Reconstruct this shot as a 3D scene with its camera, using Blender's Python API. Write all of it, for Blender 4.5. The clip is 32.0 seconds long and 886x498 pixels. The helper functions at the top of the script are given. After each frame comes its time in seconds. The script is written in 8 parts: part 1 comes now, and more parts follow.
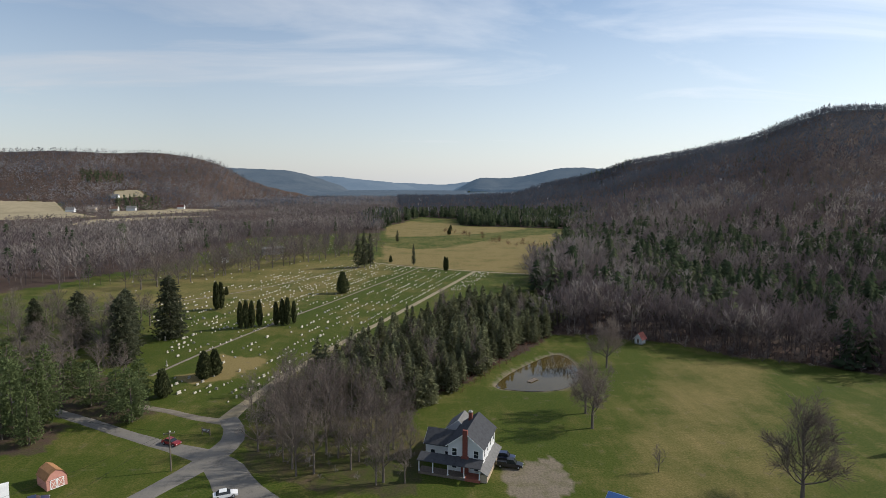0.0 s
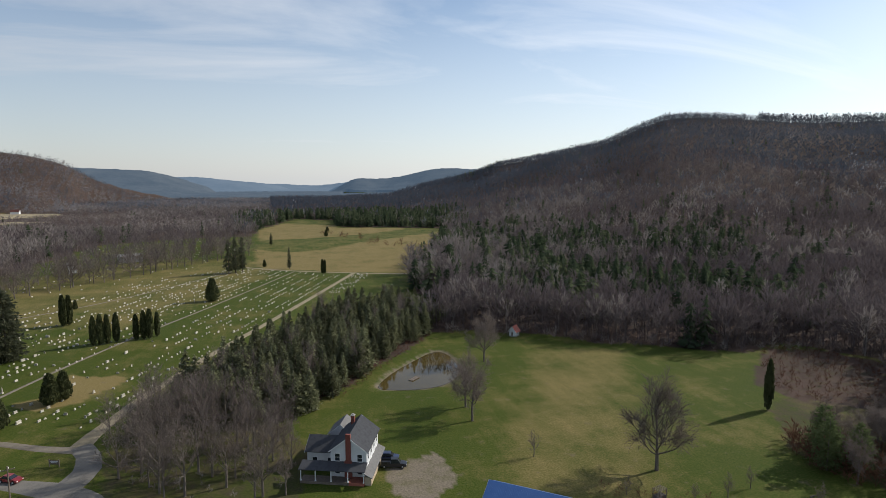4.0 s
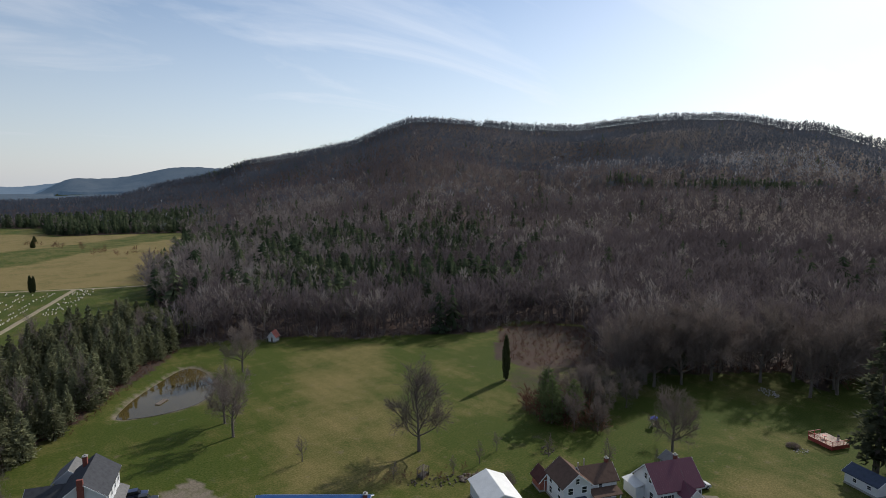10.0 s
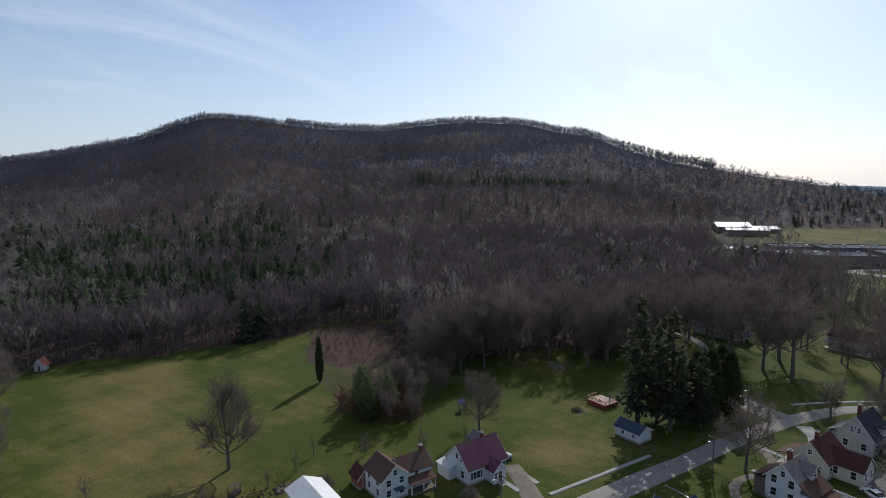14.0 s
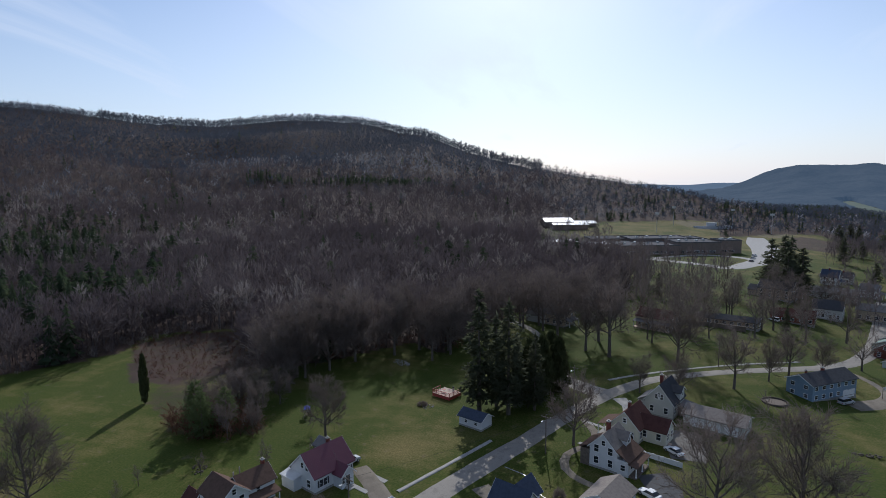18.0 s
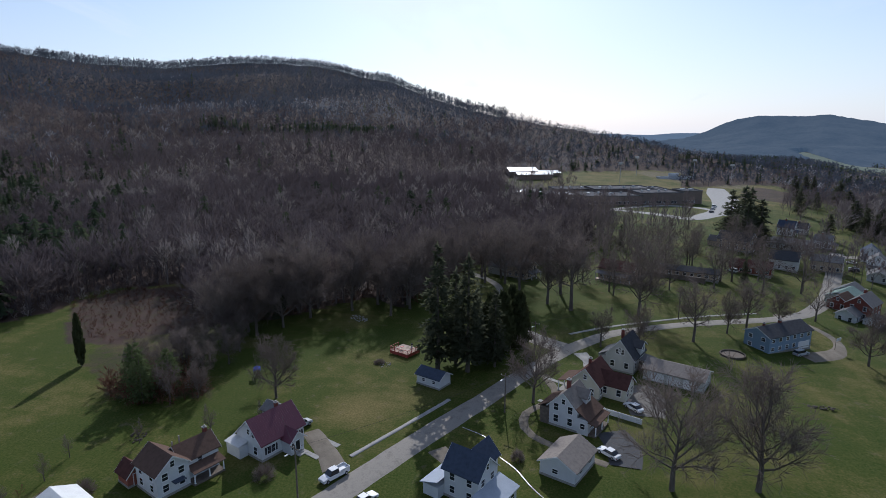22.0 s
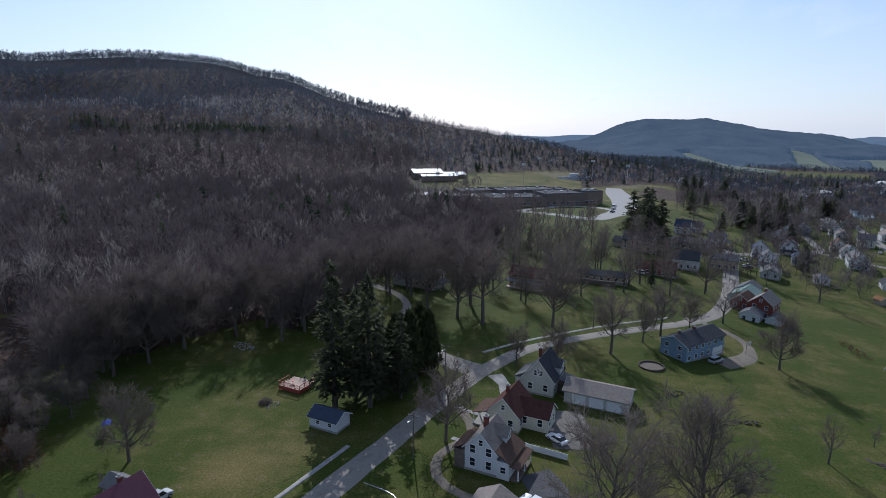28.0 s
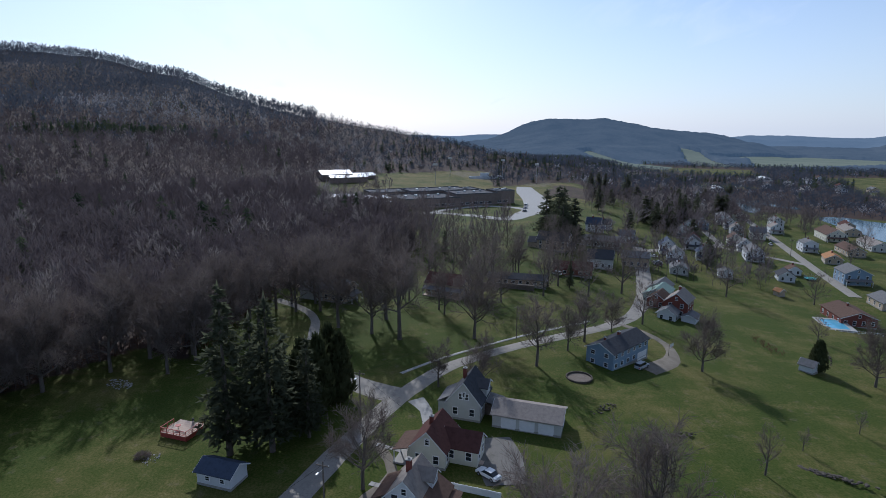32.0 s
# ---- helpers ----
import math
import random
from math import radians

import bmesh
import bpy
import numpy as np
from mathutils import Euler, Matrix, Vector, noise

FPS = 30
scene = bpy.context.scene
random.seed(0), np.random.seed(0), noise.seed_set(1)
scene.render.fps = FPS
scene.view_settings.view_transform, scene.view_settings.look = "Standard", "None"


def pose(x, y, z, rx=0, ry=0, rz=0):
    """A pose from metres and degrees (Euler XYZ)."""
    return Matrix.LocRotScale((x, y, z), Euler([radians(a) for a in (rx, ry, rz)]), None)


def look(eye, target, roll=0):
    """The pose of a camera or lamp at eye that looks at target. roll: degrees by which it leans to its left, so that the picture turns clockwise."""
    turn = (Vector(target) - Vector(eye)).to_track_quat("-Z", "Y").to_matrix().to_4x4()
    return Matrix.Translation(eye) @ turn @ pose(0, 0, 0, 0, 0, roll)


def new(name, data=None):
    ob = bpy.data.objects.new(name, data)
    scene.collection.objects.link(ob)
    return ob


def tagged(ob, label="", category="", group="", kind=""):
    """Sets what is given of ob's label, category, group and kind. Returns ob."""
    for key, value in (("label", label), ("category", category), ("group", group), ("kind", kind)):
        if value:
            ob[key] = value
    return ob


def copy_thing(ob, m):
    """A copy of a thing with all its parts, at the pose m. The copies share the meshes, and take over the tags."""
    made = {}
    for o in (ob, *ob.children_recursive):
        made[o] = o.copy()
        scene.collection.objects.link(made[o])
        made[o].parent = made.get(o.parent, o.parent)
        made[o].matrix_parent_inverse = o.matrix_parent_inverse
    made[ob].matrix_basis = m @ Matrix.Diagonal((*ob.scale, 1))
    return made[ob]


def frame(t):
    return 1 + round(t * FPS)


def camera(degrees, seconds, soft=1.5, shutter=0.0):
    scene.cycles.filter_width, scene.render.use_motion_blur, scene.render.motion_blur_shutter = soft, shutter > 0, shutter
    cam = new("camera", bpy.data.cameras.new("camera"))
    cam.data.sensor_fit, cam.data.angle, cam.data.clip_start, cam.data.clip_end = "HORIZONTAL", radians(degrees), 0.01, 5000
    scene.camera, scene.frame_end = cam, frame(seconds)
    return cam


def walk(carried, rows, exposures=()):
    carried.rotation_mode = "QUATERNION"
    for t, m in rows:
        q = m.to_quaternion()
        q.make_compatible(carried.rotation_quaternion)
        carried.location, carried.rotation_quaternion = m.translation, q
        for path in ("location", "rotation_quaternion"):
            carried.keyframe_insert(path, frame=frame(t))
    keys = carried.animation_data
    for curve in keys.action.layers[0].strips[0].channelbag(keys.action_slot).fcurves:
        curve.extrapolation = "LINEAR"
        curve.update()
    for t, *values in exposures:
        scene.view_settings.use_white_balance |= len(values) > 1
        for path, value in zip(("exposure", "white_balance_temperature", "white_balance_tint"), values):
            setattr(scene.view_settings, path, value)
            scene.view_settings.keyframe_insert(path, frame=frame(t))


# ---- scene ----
# ---- camera ----
cam = camera(75.3, 32.0, 0.85)
# seconds, x, y, z, heading east of the y axis, pitch, lean to the right
PATH = [
    (0.0, 0.10, 0.02, 59.96, 2.51, -6.79, -0.25),
    (0.5, 0.04, 0.08, 59.93, 3.70, -6.76, -0.32),
    (1.0, 0.02, 0.05, 59.93, 4.84, -6.74, -0.35),
    (1.5, 0.05, -0.05, 60.00, 6.11, -6.73, -0.26),
    (2.0, 0.09, -0.01, 59.97, 7.33, -6.74, -0.17),
    (2.5, 0.15, -0.04, 59.94, 8.67, -6.73, -0.15),
    (3.0, 0.14, -0.08, 60.03, 10.51, -6.71, -0.14),
    (3.5, 0.17, -0.08, 60.04, 12.71, -6.71, -0.09),
    (5.5, 0.06, -0.18, 59.97, 19.74, -6.67, -0.13),
    (6.0, 0.06, -0.13, 59.95, 21.58, -6.68, -0.03),
    (6.5, 0.04, -0.09, 59.99, 23.30, -6.70, -0.06),
    (7.0, 0.02, -0.14, 60.00, 24.91, -6.67, -0.09),
    (7.5, -0.09, 0.01, 59.97, 27.40, -6.65, 0.01),
    (8.0, -0.14, 0.06, 59.99, 29.89, -6.68, 0.01),
    (8.5, -0.11, 0.04, 60.07, 31.96, -6.71, 0.04),
    (9.0, -0.09, 0.08, 60.01, 34.08, -6.72, -0.01),
    (9.5, -0.12, 0.21, 59.98, 36.55, -6.72, 0.08),
    (10.0, -0.09, 0.18, 60.06, 38.85, -6.75, 0.12),
    (10.5, -0.04, 0.18, 60.07, 40.86, -6.77, 0.18),
    (11.0, -0.03, 0.19, 60.09, 42.88, -6.80, 0.21),
    (11.5, -0.06, 0.13, 60.06, 44.90, -6.81, 0.29),
    (12.0, -0.09, -0.04, 59.99, 47.10, -6.80, 0.25),
    (12.5, -0.13, -0.00, 60.00, 49.83, -6.83, 0.34),
    (13.0, 0.09, 0.09, 59.93, 52.30, -6.85, 0.43),
    (13.5, 0.07, 0.03, 59.92, 54.92, -6.86, 0.45),
    (14.0, 0.02, -0.09, 59.92, 57.84, -6.89, 0.50),
    (14.5, -0.14, -0.20, 60.01, 61.16, -6.93, 0.55),
    (15.0, -0.06, -0.18, 60.03, 64.43, -7.00, 0.69),
    (15.5, 0.03, -0.08, 60.14, 67.04, -7.05, 0.69),
    (17.5, 0.58, -0.39, 59.94, 72.16, -7.06, 0.55),
    (18.0, 1.28, -0.59, 59.83, 73.27, -7.09, 0.48),
    (18.5, 1.96, -0.72, 59.75, 74.33, -7.48, 0.36),
    (19.0, 2.72, -0.75, 59.71, 75.30, -9.65, 0.26),
    (19.5, 3.65, -0.76, 59.72, 75.90, -12.03, 0.24),
    (20.0, 4.65, -0.77, 59.74, 76.22, -12.22, 0.19),
    (20.5, 5.62, -0.68, 59.72, 76.46, -12.22, 0.16),
    (21.0, 6.75, -0.58, 59.66, 76.61, -12.20, 0.09),
    (21.5, 7.99, -0.47, 59.60, 76.69, -12.19, -0.02),
    (22.0, 9.29, -0.29, 59.53, 76.78, -12.16, -0.06),
    (22.5, 10.65, -0.14, 59.43, 76.88, -12.15, -0.13),
    (23.0, 12.11, -0.01, 59.33, 76.97, -12.13, -0.18),
    (23.5, 13.64, 0.15, 59.27, 77.07, -12.14, -0.23),
    (24.0, 15.24, 0.31, 59.21, 77.20, -12.15, -0.27),
    (24.5, 16.86, 0.43, 59.16, 78.09, -12.14, -0.31),
    (25.0, 18.40, 0.52, 59.14, 79.22, -12.14, -0.30),
    (25.5, 19.91, 0.59, 59.11, 80.24, -12.14, -0.33),
    (27.5, 25.88, 1.15, 58.91, 84.96, -12.02, -0.35),
    (28.0, 27.52, 1.15, 58.81, 86.19, -12.01, -0.38),
    (28.5, 29.15, 1.11, 58.72, 87.23, -12.03, -0.46),
    (29.0, 30.73, 1.18, 58.63, 88.14, -12.02, -0.46),
    (29.5, 32.35, 1.29, 58.55, 89.18, -12.02, -0.48),
    (30.0, 34.03, 1.29, 58.54, 90.53, -12.02, -0.53),
    (30.5, 35.75, 1.27, 58.53, 91.58, -12.02, -0.49),
    (31.0, 37.59, 1.26, 58.52, 92.89, -12.00, -0.46),
    (31.5, 39.60, 1.37, 58.49, 94.08, -11.98, -0.33),
    (32.0, 41.67, 1.48, 58.48, 95.06, -11.98, -0.34),
]


def aimed(x, y, z, heading, pitch, lean):
    return pose(x, y, z, 90 + pitch, 0, -heading) @ pose(0, 0, 0, 0, 0, -lean)


EXPOSURES = [(0.0, 0.40, 6650, 9), (5.0, 0.34, 6650, 9), (12.0, 0.05, 6300, 11), (15.5, -0.09, 5950, 12), (19.0, -0.08, 5800, 12), (24.0, 0.04, 5720, 13), (32.0, 0.02, 5500, 12)]
walk(cam, [(row[0], aimed(*row[1:])) for row in PATH], EXPOSURES)

# ---- sky and sun ----
SUN_AZ, SUN_EL = 79.5, 32.0
world = bpy.data.worlds.new("sky")
scene.world = world
world.use_nodes = True
wn, wl = world.node_tree.nodes, world.node_tree.links
wn.clear()


def wnode(kind, **kw):
    n = wn.new(kind)
    for k, v in kw.items():
        if k == "op":
            n.operation = v
    return n


sky = wn.new("ShaderNodeTexSky")
sky.sky_type, sky.sun_disc = "NISHITA", False
sky.sun_elevation, sky.sun_rotation = radians(SUN_EL), radians(SUN_AZ)
sky.air_density, sky.dust_density, sky.ozone_density = 1.0, 0.7, 3.0
tc = wn.new("ShaderNodeTexCoord")
sep = wn.new("ShaderNodeSeparateXYZ")
wl.new(tc.outputs["Generated"], sep.inputs[0])
lift = wnode("ShaderNodeMath", op="ADD")
lift.inputs[1].default_value = 0.12
wl.new(sep.outputs[2], lift.inputs[0])
flat = wnode("ShaderNodeVectorMath", op="DIVIDE")
wl.new(tc.outputs["Generated"], flat.inputs[0])
wl.new(lift.outputs[0], flat.inputs[1])
turn = wn.new("ShaderNodeMapping")
turn.inputs["Rotation"].default_value = (0, 0, radians(-35))
turn.inputs["Scale"].default_value = (0.5, 1.25, 0.0)
wl.new(flat.outputs[0], turn.inputs[0])
cirrus = wn.new("ShaderNodeTexNoise")
cirrus.inputs["Scale"].default_value = 0.85
cirrus.inputs["Detail"].default_value = 9
cirrus.inputs["Roughness"].default_value = 0.58
cirrus.inputs["Distortion"].default_value = 0.9
wl.new(turn.outputs[0], cirrus.inputs["Vector"])
veil = wn.new("ShaderNodeMapRange")
veil.inputs["From Min"].default_value, veil.inputs["From Max"].default_value = 0.36, 0.74
veil.inputs["To Max"].default_value = 0.75
wl.new(cirrus.outputs["Fac"], veil.inputs["Value"])
low = wn.new("ShaderNodeMapRange")
low.inputs["From Min"].default_value, low.inputs["From Max"].default_value = 0.34, -0.02
low.inputs["To Max"].default_value = 0.7
wl.new(sep.outputs[2], low.inputs["Value"])
both = wnode("ShaderNodeMath", op="MAXIMUM")
wl.new(veil.outputs[0], both.inputs[0])
wl.new(low.outputs[0], both.inputs[1])
cloud = wn.new("ShaderNodeMix")
cloud.data_type = "RGBA"
# cloud is brighter towards the sun
toward = wnode("ShaderNodeVectorMath", op="DOT_PRODUCT")
toward.inputs[1].default_value = (math.sin(radians(SUN_AZ)) * math.cos(radians(SUN_EL)), math.cos(radians(SUN_AZ)) * math.cos(radians(SUN_EL)), math.sin(radians(SUN_EL)))
wl.new(tc.outputs["Generated"], toward.inputs[0])
near_sun = wn.new("ShaderNodeMapRange")
near_sun.inputs["From Min"].default_value, near_sun.inputs["From Max"].default_value = -0.1, 0.95
wl.new(toward.outputs["Value"], near_sun.inputs["Value"])
lit = wn.new("ShaderNodeMix")
lit.data_type = "RGBA"
lit.inputs["A"].default_value, lit.inputs["B"].default_value = (4.9, 5.05, 5.45, 1), (8.6, 9.2, 10.1, 1)
wl.new(near_sun.outputs[0], lit.inputs["Factor"])
wl.new(lit.outputs["Result"], cloud.inputs["B"])
wl.new(both.outputs[0], cloud.inputs["Factor"])
wl.new(sky.outputs[0], cloud.inputs["A"])
bg = wn.new("ShaderNodeBackground")
bg.inputs["Strength"].default_value = 0.1
wl.new(cloud.outputs["Result"], bg.inputs["Color"])
wout = wn.new("ShaderNodeOutputWorld")
wl.new(bg.outputs[0], wout.inputs[0])

sun = new("sun", bpy.data.lights.new("sun", "SUN"))
sun.data.energy, sun.data.angle, sun.data.color = 3.5, radians(0.6), (1.0, 0.95, 0.86)
sa, se = radians(SUN_AZ), radians(SUN_EL)
sun.matrix_world = look((300 * math.sin(sa) * math.cos(se), 300 * math.cos(sa) * math.cos(se), 300 * math.sin(se)), (0, 0, 0))


# ---- materials ----
def surface(name, colours, scale=1.0, rough=0.85, bump=0.0, bump_scale=None, metal=0.0, spread=0.0, tone="", spec=0.3, stretch=(1, 1, 1), glow=None, thin=0.0):
    """Colours run along a noise of the given size per metre; spread: brightness varied per object; tone: an attribute that varies it."""
    m = bpy.data.materials.new(name)
    m.use_nodes = True
    n, l = m.node_tree.nodes, m.node_tree.links
    p = n["Principled BSDF"]
    p.inputs["Roughness"].default_value, p.inputs["Metallic"].default_value = rough, metal
    p.inputs["Specular IOR Level"].default_value = spec
    tex = n.new("ShaderNodeTexCoord")
    mp = n.new("ShaderNodeMapping")
    mp.inputs["Scale"].default_value = stretch
    l.new(tex.outputs["Object"], mp.inputs[0])
    big = n.new("ShaderNodeTexNoise")
    big.inputs["Scale"].default_value, big.inputs["Detail"].default_value = scale, 5
    fine = n.new("ShaderNodeTexNoise")
    fine.inputs["Scale"].default_value, fine.inputs["Detail"].default_value = scale * 9, 3
    l.new(mp.outputs[0], big.inputs["Vector"])
    l.new(mp.outputs[0], fine.inputs["Vector"])
    mixf = n.new("ShaderNodeMath")
    mixf.operation = "MULTIPLY_ADD"
    mixf.inputs[1].default_value = 0.35
    l.new(fine.outputs["Fac"], mixf.inputs[0])
    half = n.new("ShaderNodeMath")
    half.operation = "MULTIPLY"
    half.inputs[1].default_value = 0.65
    l.new(big.outputs["Fac"], half.inputs[0])
    l.new(half.outputs[0], mixf.inputs[2])
    fac = mixf.outputs[0]
    if tone:
        at = n.new("ShaderNodeAttribute")
        at.attribute_name = tone
        mk = n.new("ShaderNodeMath")
        mk.operation = "MULTIPLY_ADD"
        mk.inputs[1].default_value = 0.25
        l.new(fac, mk.inputs[0])
        mk2 = n.new("ShaderNodeMath")
        mk2.operation = "MULTIPLY_ADD"
        mk2.inputs[1].default_value, mk2.inputs[2].default_value = 0.62, 0.06
        l.new(at.outputs["Fac"], mk2.inputs[0])
        l.new(mk2.outputs[0], mk.inputs[2])
        fac = mk.outputs[0]
    ramp = n.new("ShaderNodeValToRGB")
    els = ramp.color_ramp.elements
    k = len(colours)
    while len(els) < k:
        els.new(0.5)
    for i, c in enumerate(colours):
        els[i].position = 0.3 + 0.4 * i / max(1, k - 1) if not tone else 0.1 + 0.8 * i / max(1, k - 1)
        els[i].color = (*c, 1)
    l.new(fac, ramp.inputs[0])
    col = ramp.outputs[0]
    if spread:
        info = n.new("ShaderNodeObjectInfo")
        rng = n.new("ShaderNodeMapRange")
        rng.inputs["To Min"].default_value, rng.inputs["To Max"].default_value = 1 - spread, 1 + spread
        l.new(info.outputs["Random"], rng.inputs["Value"])
        hsv = n.new("ShaderNodeHueSaturation")
        l.new(rng.outputs[0], hsv.inputs["Value"])
        l.new(col, hsv.inputs["Color"])
        col = hsv.outputs[0]
    l.new(col, p.inputs["Base Color"])
    if thin:
        dif, trl, mx = n.new("ShaderNodeBsdfDiffuse"), n.new("ShaderNodeBsdfTranslucent"), n.new("ShaderNodeMixShader")
        l.new(col, dif.inputs["Color"])
        l.new(col, trl.inputs["Color"])
        mx.inputs[0].default_value = thin
        l.new(dif.outputs[0], mx.inputs[1])
        l.new(trl.outputs[0], mx.inputs[2])
        l.new(mx.outputs[0], n["Material Output"].inputs["Surface"])
        n.remove(p)
        return m
    # glow: even emission that stands in for haze on far ground
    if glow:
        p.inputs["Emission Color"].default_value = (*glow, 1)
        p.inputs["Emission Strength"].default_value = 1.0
    if bump:
        bt = n.new("ShaderNodeTexNoise")
        bt.inputs["Scale"].default_value, bt.inputs["Detail"].default_value = bump_scale or scale * 6, 4
        l.new(mp.outputs[0], bt.inputs["Vector"])
        b = n.new("ShaderNodeBump")
        b.inputs["Strength"].default_value, b.inputs["Distance"].default_value = 0.7, bump
        l.new(bt.outputs["Fac"], b.inputs["Height"])
        l.new(b.outputs[0], p.inputs["Normal"])
    return m


def boards(m, pitch, depth, axis=2):
    """Adds the relief of lapped boards or seams to a material, across the given local axis."""
    n, l = m.node_tree.nodes, m.node_tree.links
    tex = n.new("ShaderNodeTexCoord")
    w = n.new("ShaderNodeTexWave")
    w.wave_profile = "SAW"
    w.bands_direction = "XYZ"[axis]
    w.inputs["Scale"].default_value = 0.314 / pitch
    l.new(tex.outputs["Object"], w.inputs["Vector"])
    b = n.new("ShaderNodeBump")
    b.inputs["Strength"].default_value, b.inputs["Distance"].default_value = 0.8, depth
    l.new(w.outputs["Fac"], b.inputs["Height"])
    l.new(b.outputs[0], n["Principled BSDF"].inputs["Normal"])
    return m


def ground_material():
    m = bpy.data.materials.new("meadow and leaf litter")
    m.use_nodes = True
    n, l = m.node_tree.nodes, m.node_tree.links
    p = n["Principled BSDF"]
    p.inputs["Roughness"].default_value = 0.95
    p.inputs["Specular IOR Level"].default_value = 0.12
    geo = n.new("ShaderNodeNewGeometry")

    mown = n.new("ShaderNodeMapping")
    mown.inputs["Rotation"].default_value = (0, 0, radians(27))
    mown.inputs["Scale"].default_value = (1.0, 0.16, 1.0)
    l.new(geo.outputs["Position"], mown.inputs[0])

    def noise_of(scale, detail=5, rough=0.55, along=False):
        t = n.new("ShaderNodeTexNoise")
        t.inputs["Scale"].default_value, t.inputs["Detail"].default_value = scale, detail
        t.inputs["Roughness"].default_value = rough
        l.new(mown.outputs[0] if along else geo.outputs["Position"], t.inputs["Vector"])
        return t.outputs["Fac"]

    def ramp_of(fac, stops):
        r = n.new("ShaderNodeValToRGB")
        e = r.color_ramp.elements
        while len(e) < len(stops):
            e.new(0.5)
        for i, (q, c) in enumerate(stops):
            e[i].position, e[i].color = q, (*c, 1)
        l.new(fac, r.inputs[0])
        return r.outputs[0]

    def mask(name, rough_by, gain=1.6):
        at = n.new("ShaderNodeAttribute")
        at.attribute_name = name
        a = n.new("ShaderNodeMath")
        a.operation = "ADD"
        l.new(at.outputs["Fac"], a.inputs[0])
        s = n.new("ShaderNodeMath")
        s.operation = "SUBTRACT"
        s.inputs[1].default_value = 0.5
        l.new(rough_by, s.inputs[0])
        s2 = n.new("ShaderNodeMath")
        s2.operation = "MULTIPLY"
        s2.inputs[1].default_value = gain
        l.new(s.outputs[0], s2.inputs[0])
        l.new(s2.outputs[0], a.inputs[1])
        r = n.new("ShaderNodeMapRange")
        r.inputs["From Min"].default_value, r.inputs["From Max"].default_value = 0.15, 0.85
        l.new(a.outputs[0], r.inputs["Value"])
        return r.outputs[0]

    def mix(f, a, b):
        x = n.new("ShaderNodeMix")
        x.data_type = "RGBA"
        l.new(f, x.inputs["Factor"])
        l.new(a, x.inputs["A"])
        l.new(b, x.inputs["B"])
        return x.outputs["Result"]

    def blend(a, b):
        x = n.new("ShaderNodeMath")
        x.operation = "MULTIPLY_ADD"
        x.inputs[1].default_value = 0.72
        l.new(a, x.inputs[0])
        y = n.new("ShaderNodeMath")
        y.operation = "MULTIPLY"
        y.inputs[1].default_value = 0.28
        l.new(b, y.inputs[0])
        l.new(y.outputs[0], x.inputs[2])
        return x.outputs[0]

    streak = noise_of(0.3, 5, 0.6, True)
    mid, fine, grain = noise_of(0.05), noise_of(0.35), noise_of(2.2, 6, 0.7)
    grass = mix(blend(blend(streak, fine), grain), ramp_of(mid, [(0.35, GRASS[0]), (0.65, GRASS[1])]), ramp_of(grain, [(0.38, GRASS[2]), (0.62, GRASS[3])]))
    dry = ramp_of(grain, [(0.25, DRY[0]), (0.5, DRY[1]), (0.75, DRY[2])])
    litter = mix(fine, ramp_of(grain, [(0.3, LITTER[0]), (0.7, LITTER[1])]), ramp_of(mid, [(0.4, LITTER[2]), (0.6, LITTER[3])]))
    dirt = ramp_of(grain, [(0.3, (0.11, 0.09, 0.065)), (0.7, (0.22, 0.185, 0.14))])
    col = mix(mask("dry", blend(blend(mid, streak), blend(fine, grain)), 2.2), grass, dry)
    col = mix(mask("dirt", fine, 1.4), col, dirt)
    col = mix(mask("litter", fine, 1.2), col, litter)
    l.new(col, p.inputs["Base Color"])
    b = n.new("ShaderNodeBump")
    b.inputs["Strength"].default_value, b.inputs["Distance"].default_value = 0.5, 0.12
    l.new(grain, b.inputs["Height"])
    l.new(b.outputs[0], p.inputs["Normal"])
    return m


GRASS = [(0.026, 0.056, 0.004), (0.052, 0.073, 0.008), (0.024, 0.046, 0.003), (0.106, 0.094, 0.026)]
DRY = [(0.105, 0.084, 0.026), (0.180, 0.138, 0.054), (0.270, 0.208, 0.100)]
LITTER = [(0.034, 0.024, 0.020), (0.090, 0.060, 0.047), (0.042, 0.032, 0.026), (0.080, 0.051, 0.041)]
M_GROUND = ground_material()
M_ASPHALT = surface("worn asphalt", [(0.165, 0.148, 0.125), (0.27, 0.245, 0.21), (0.20, 0.182, 0.157)], 0.4, 0.9, 0.01, 30)
M_LANE = surface("old grey asphalt", [(0.095, 0.088, 0.078), (0.165, 0.152, 0.134), (0.12, 0.112, 0.10)], 0.3, 0.92, 0.01, 30)
M_GRAVEL = surface("sandy gravel", [(0.19, 0.155, 0.10), (0.29, 0.245, 0.165)], 0.5, 0.95, 0.02, 12)
M_STONEDUST = surface("grey gravel", [(0.125, 0.105, 0.08), (0.22, 0.19, 0.15)], 0.5, 0.95, 0.02, 12)
M_CONCRETE = surface("concrete", [(0.27, 0.26, 0.24), (0.39, 0.37, 0.34)], 0.6, 0.9, 0.004)
M_DRIVE = surface("dark asphalt", [(0.05, 0.05, 0.053), (0.085, 0.085, 0.088)], 0.5, 0.9, 0.005)
M_TWIG = surface("bare twigs", [(0.085, 0.069, 0.073), (0.158, 0.132, 0.130), (0.33, 0.295, 0.265)], 0.05, 0.9, tone="tone", spec=0.1, thin=0.3)
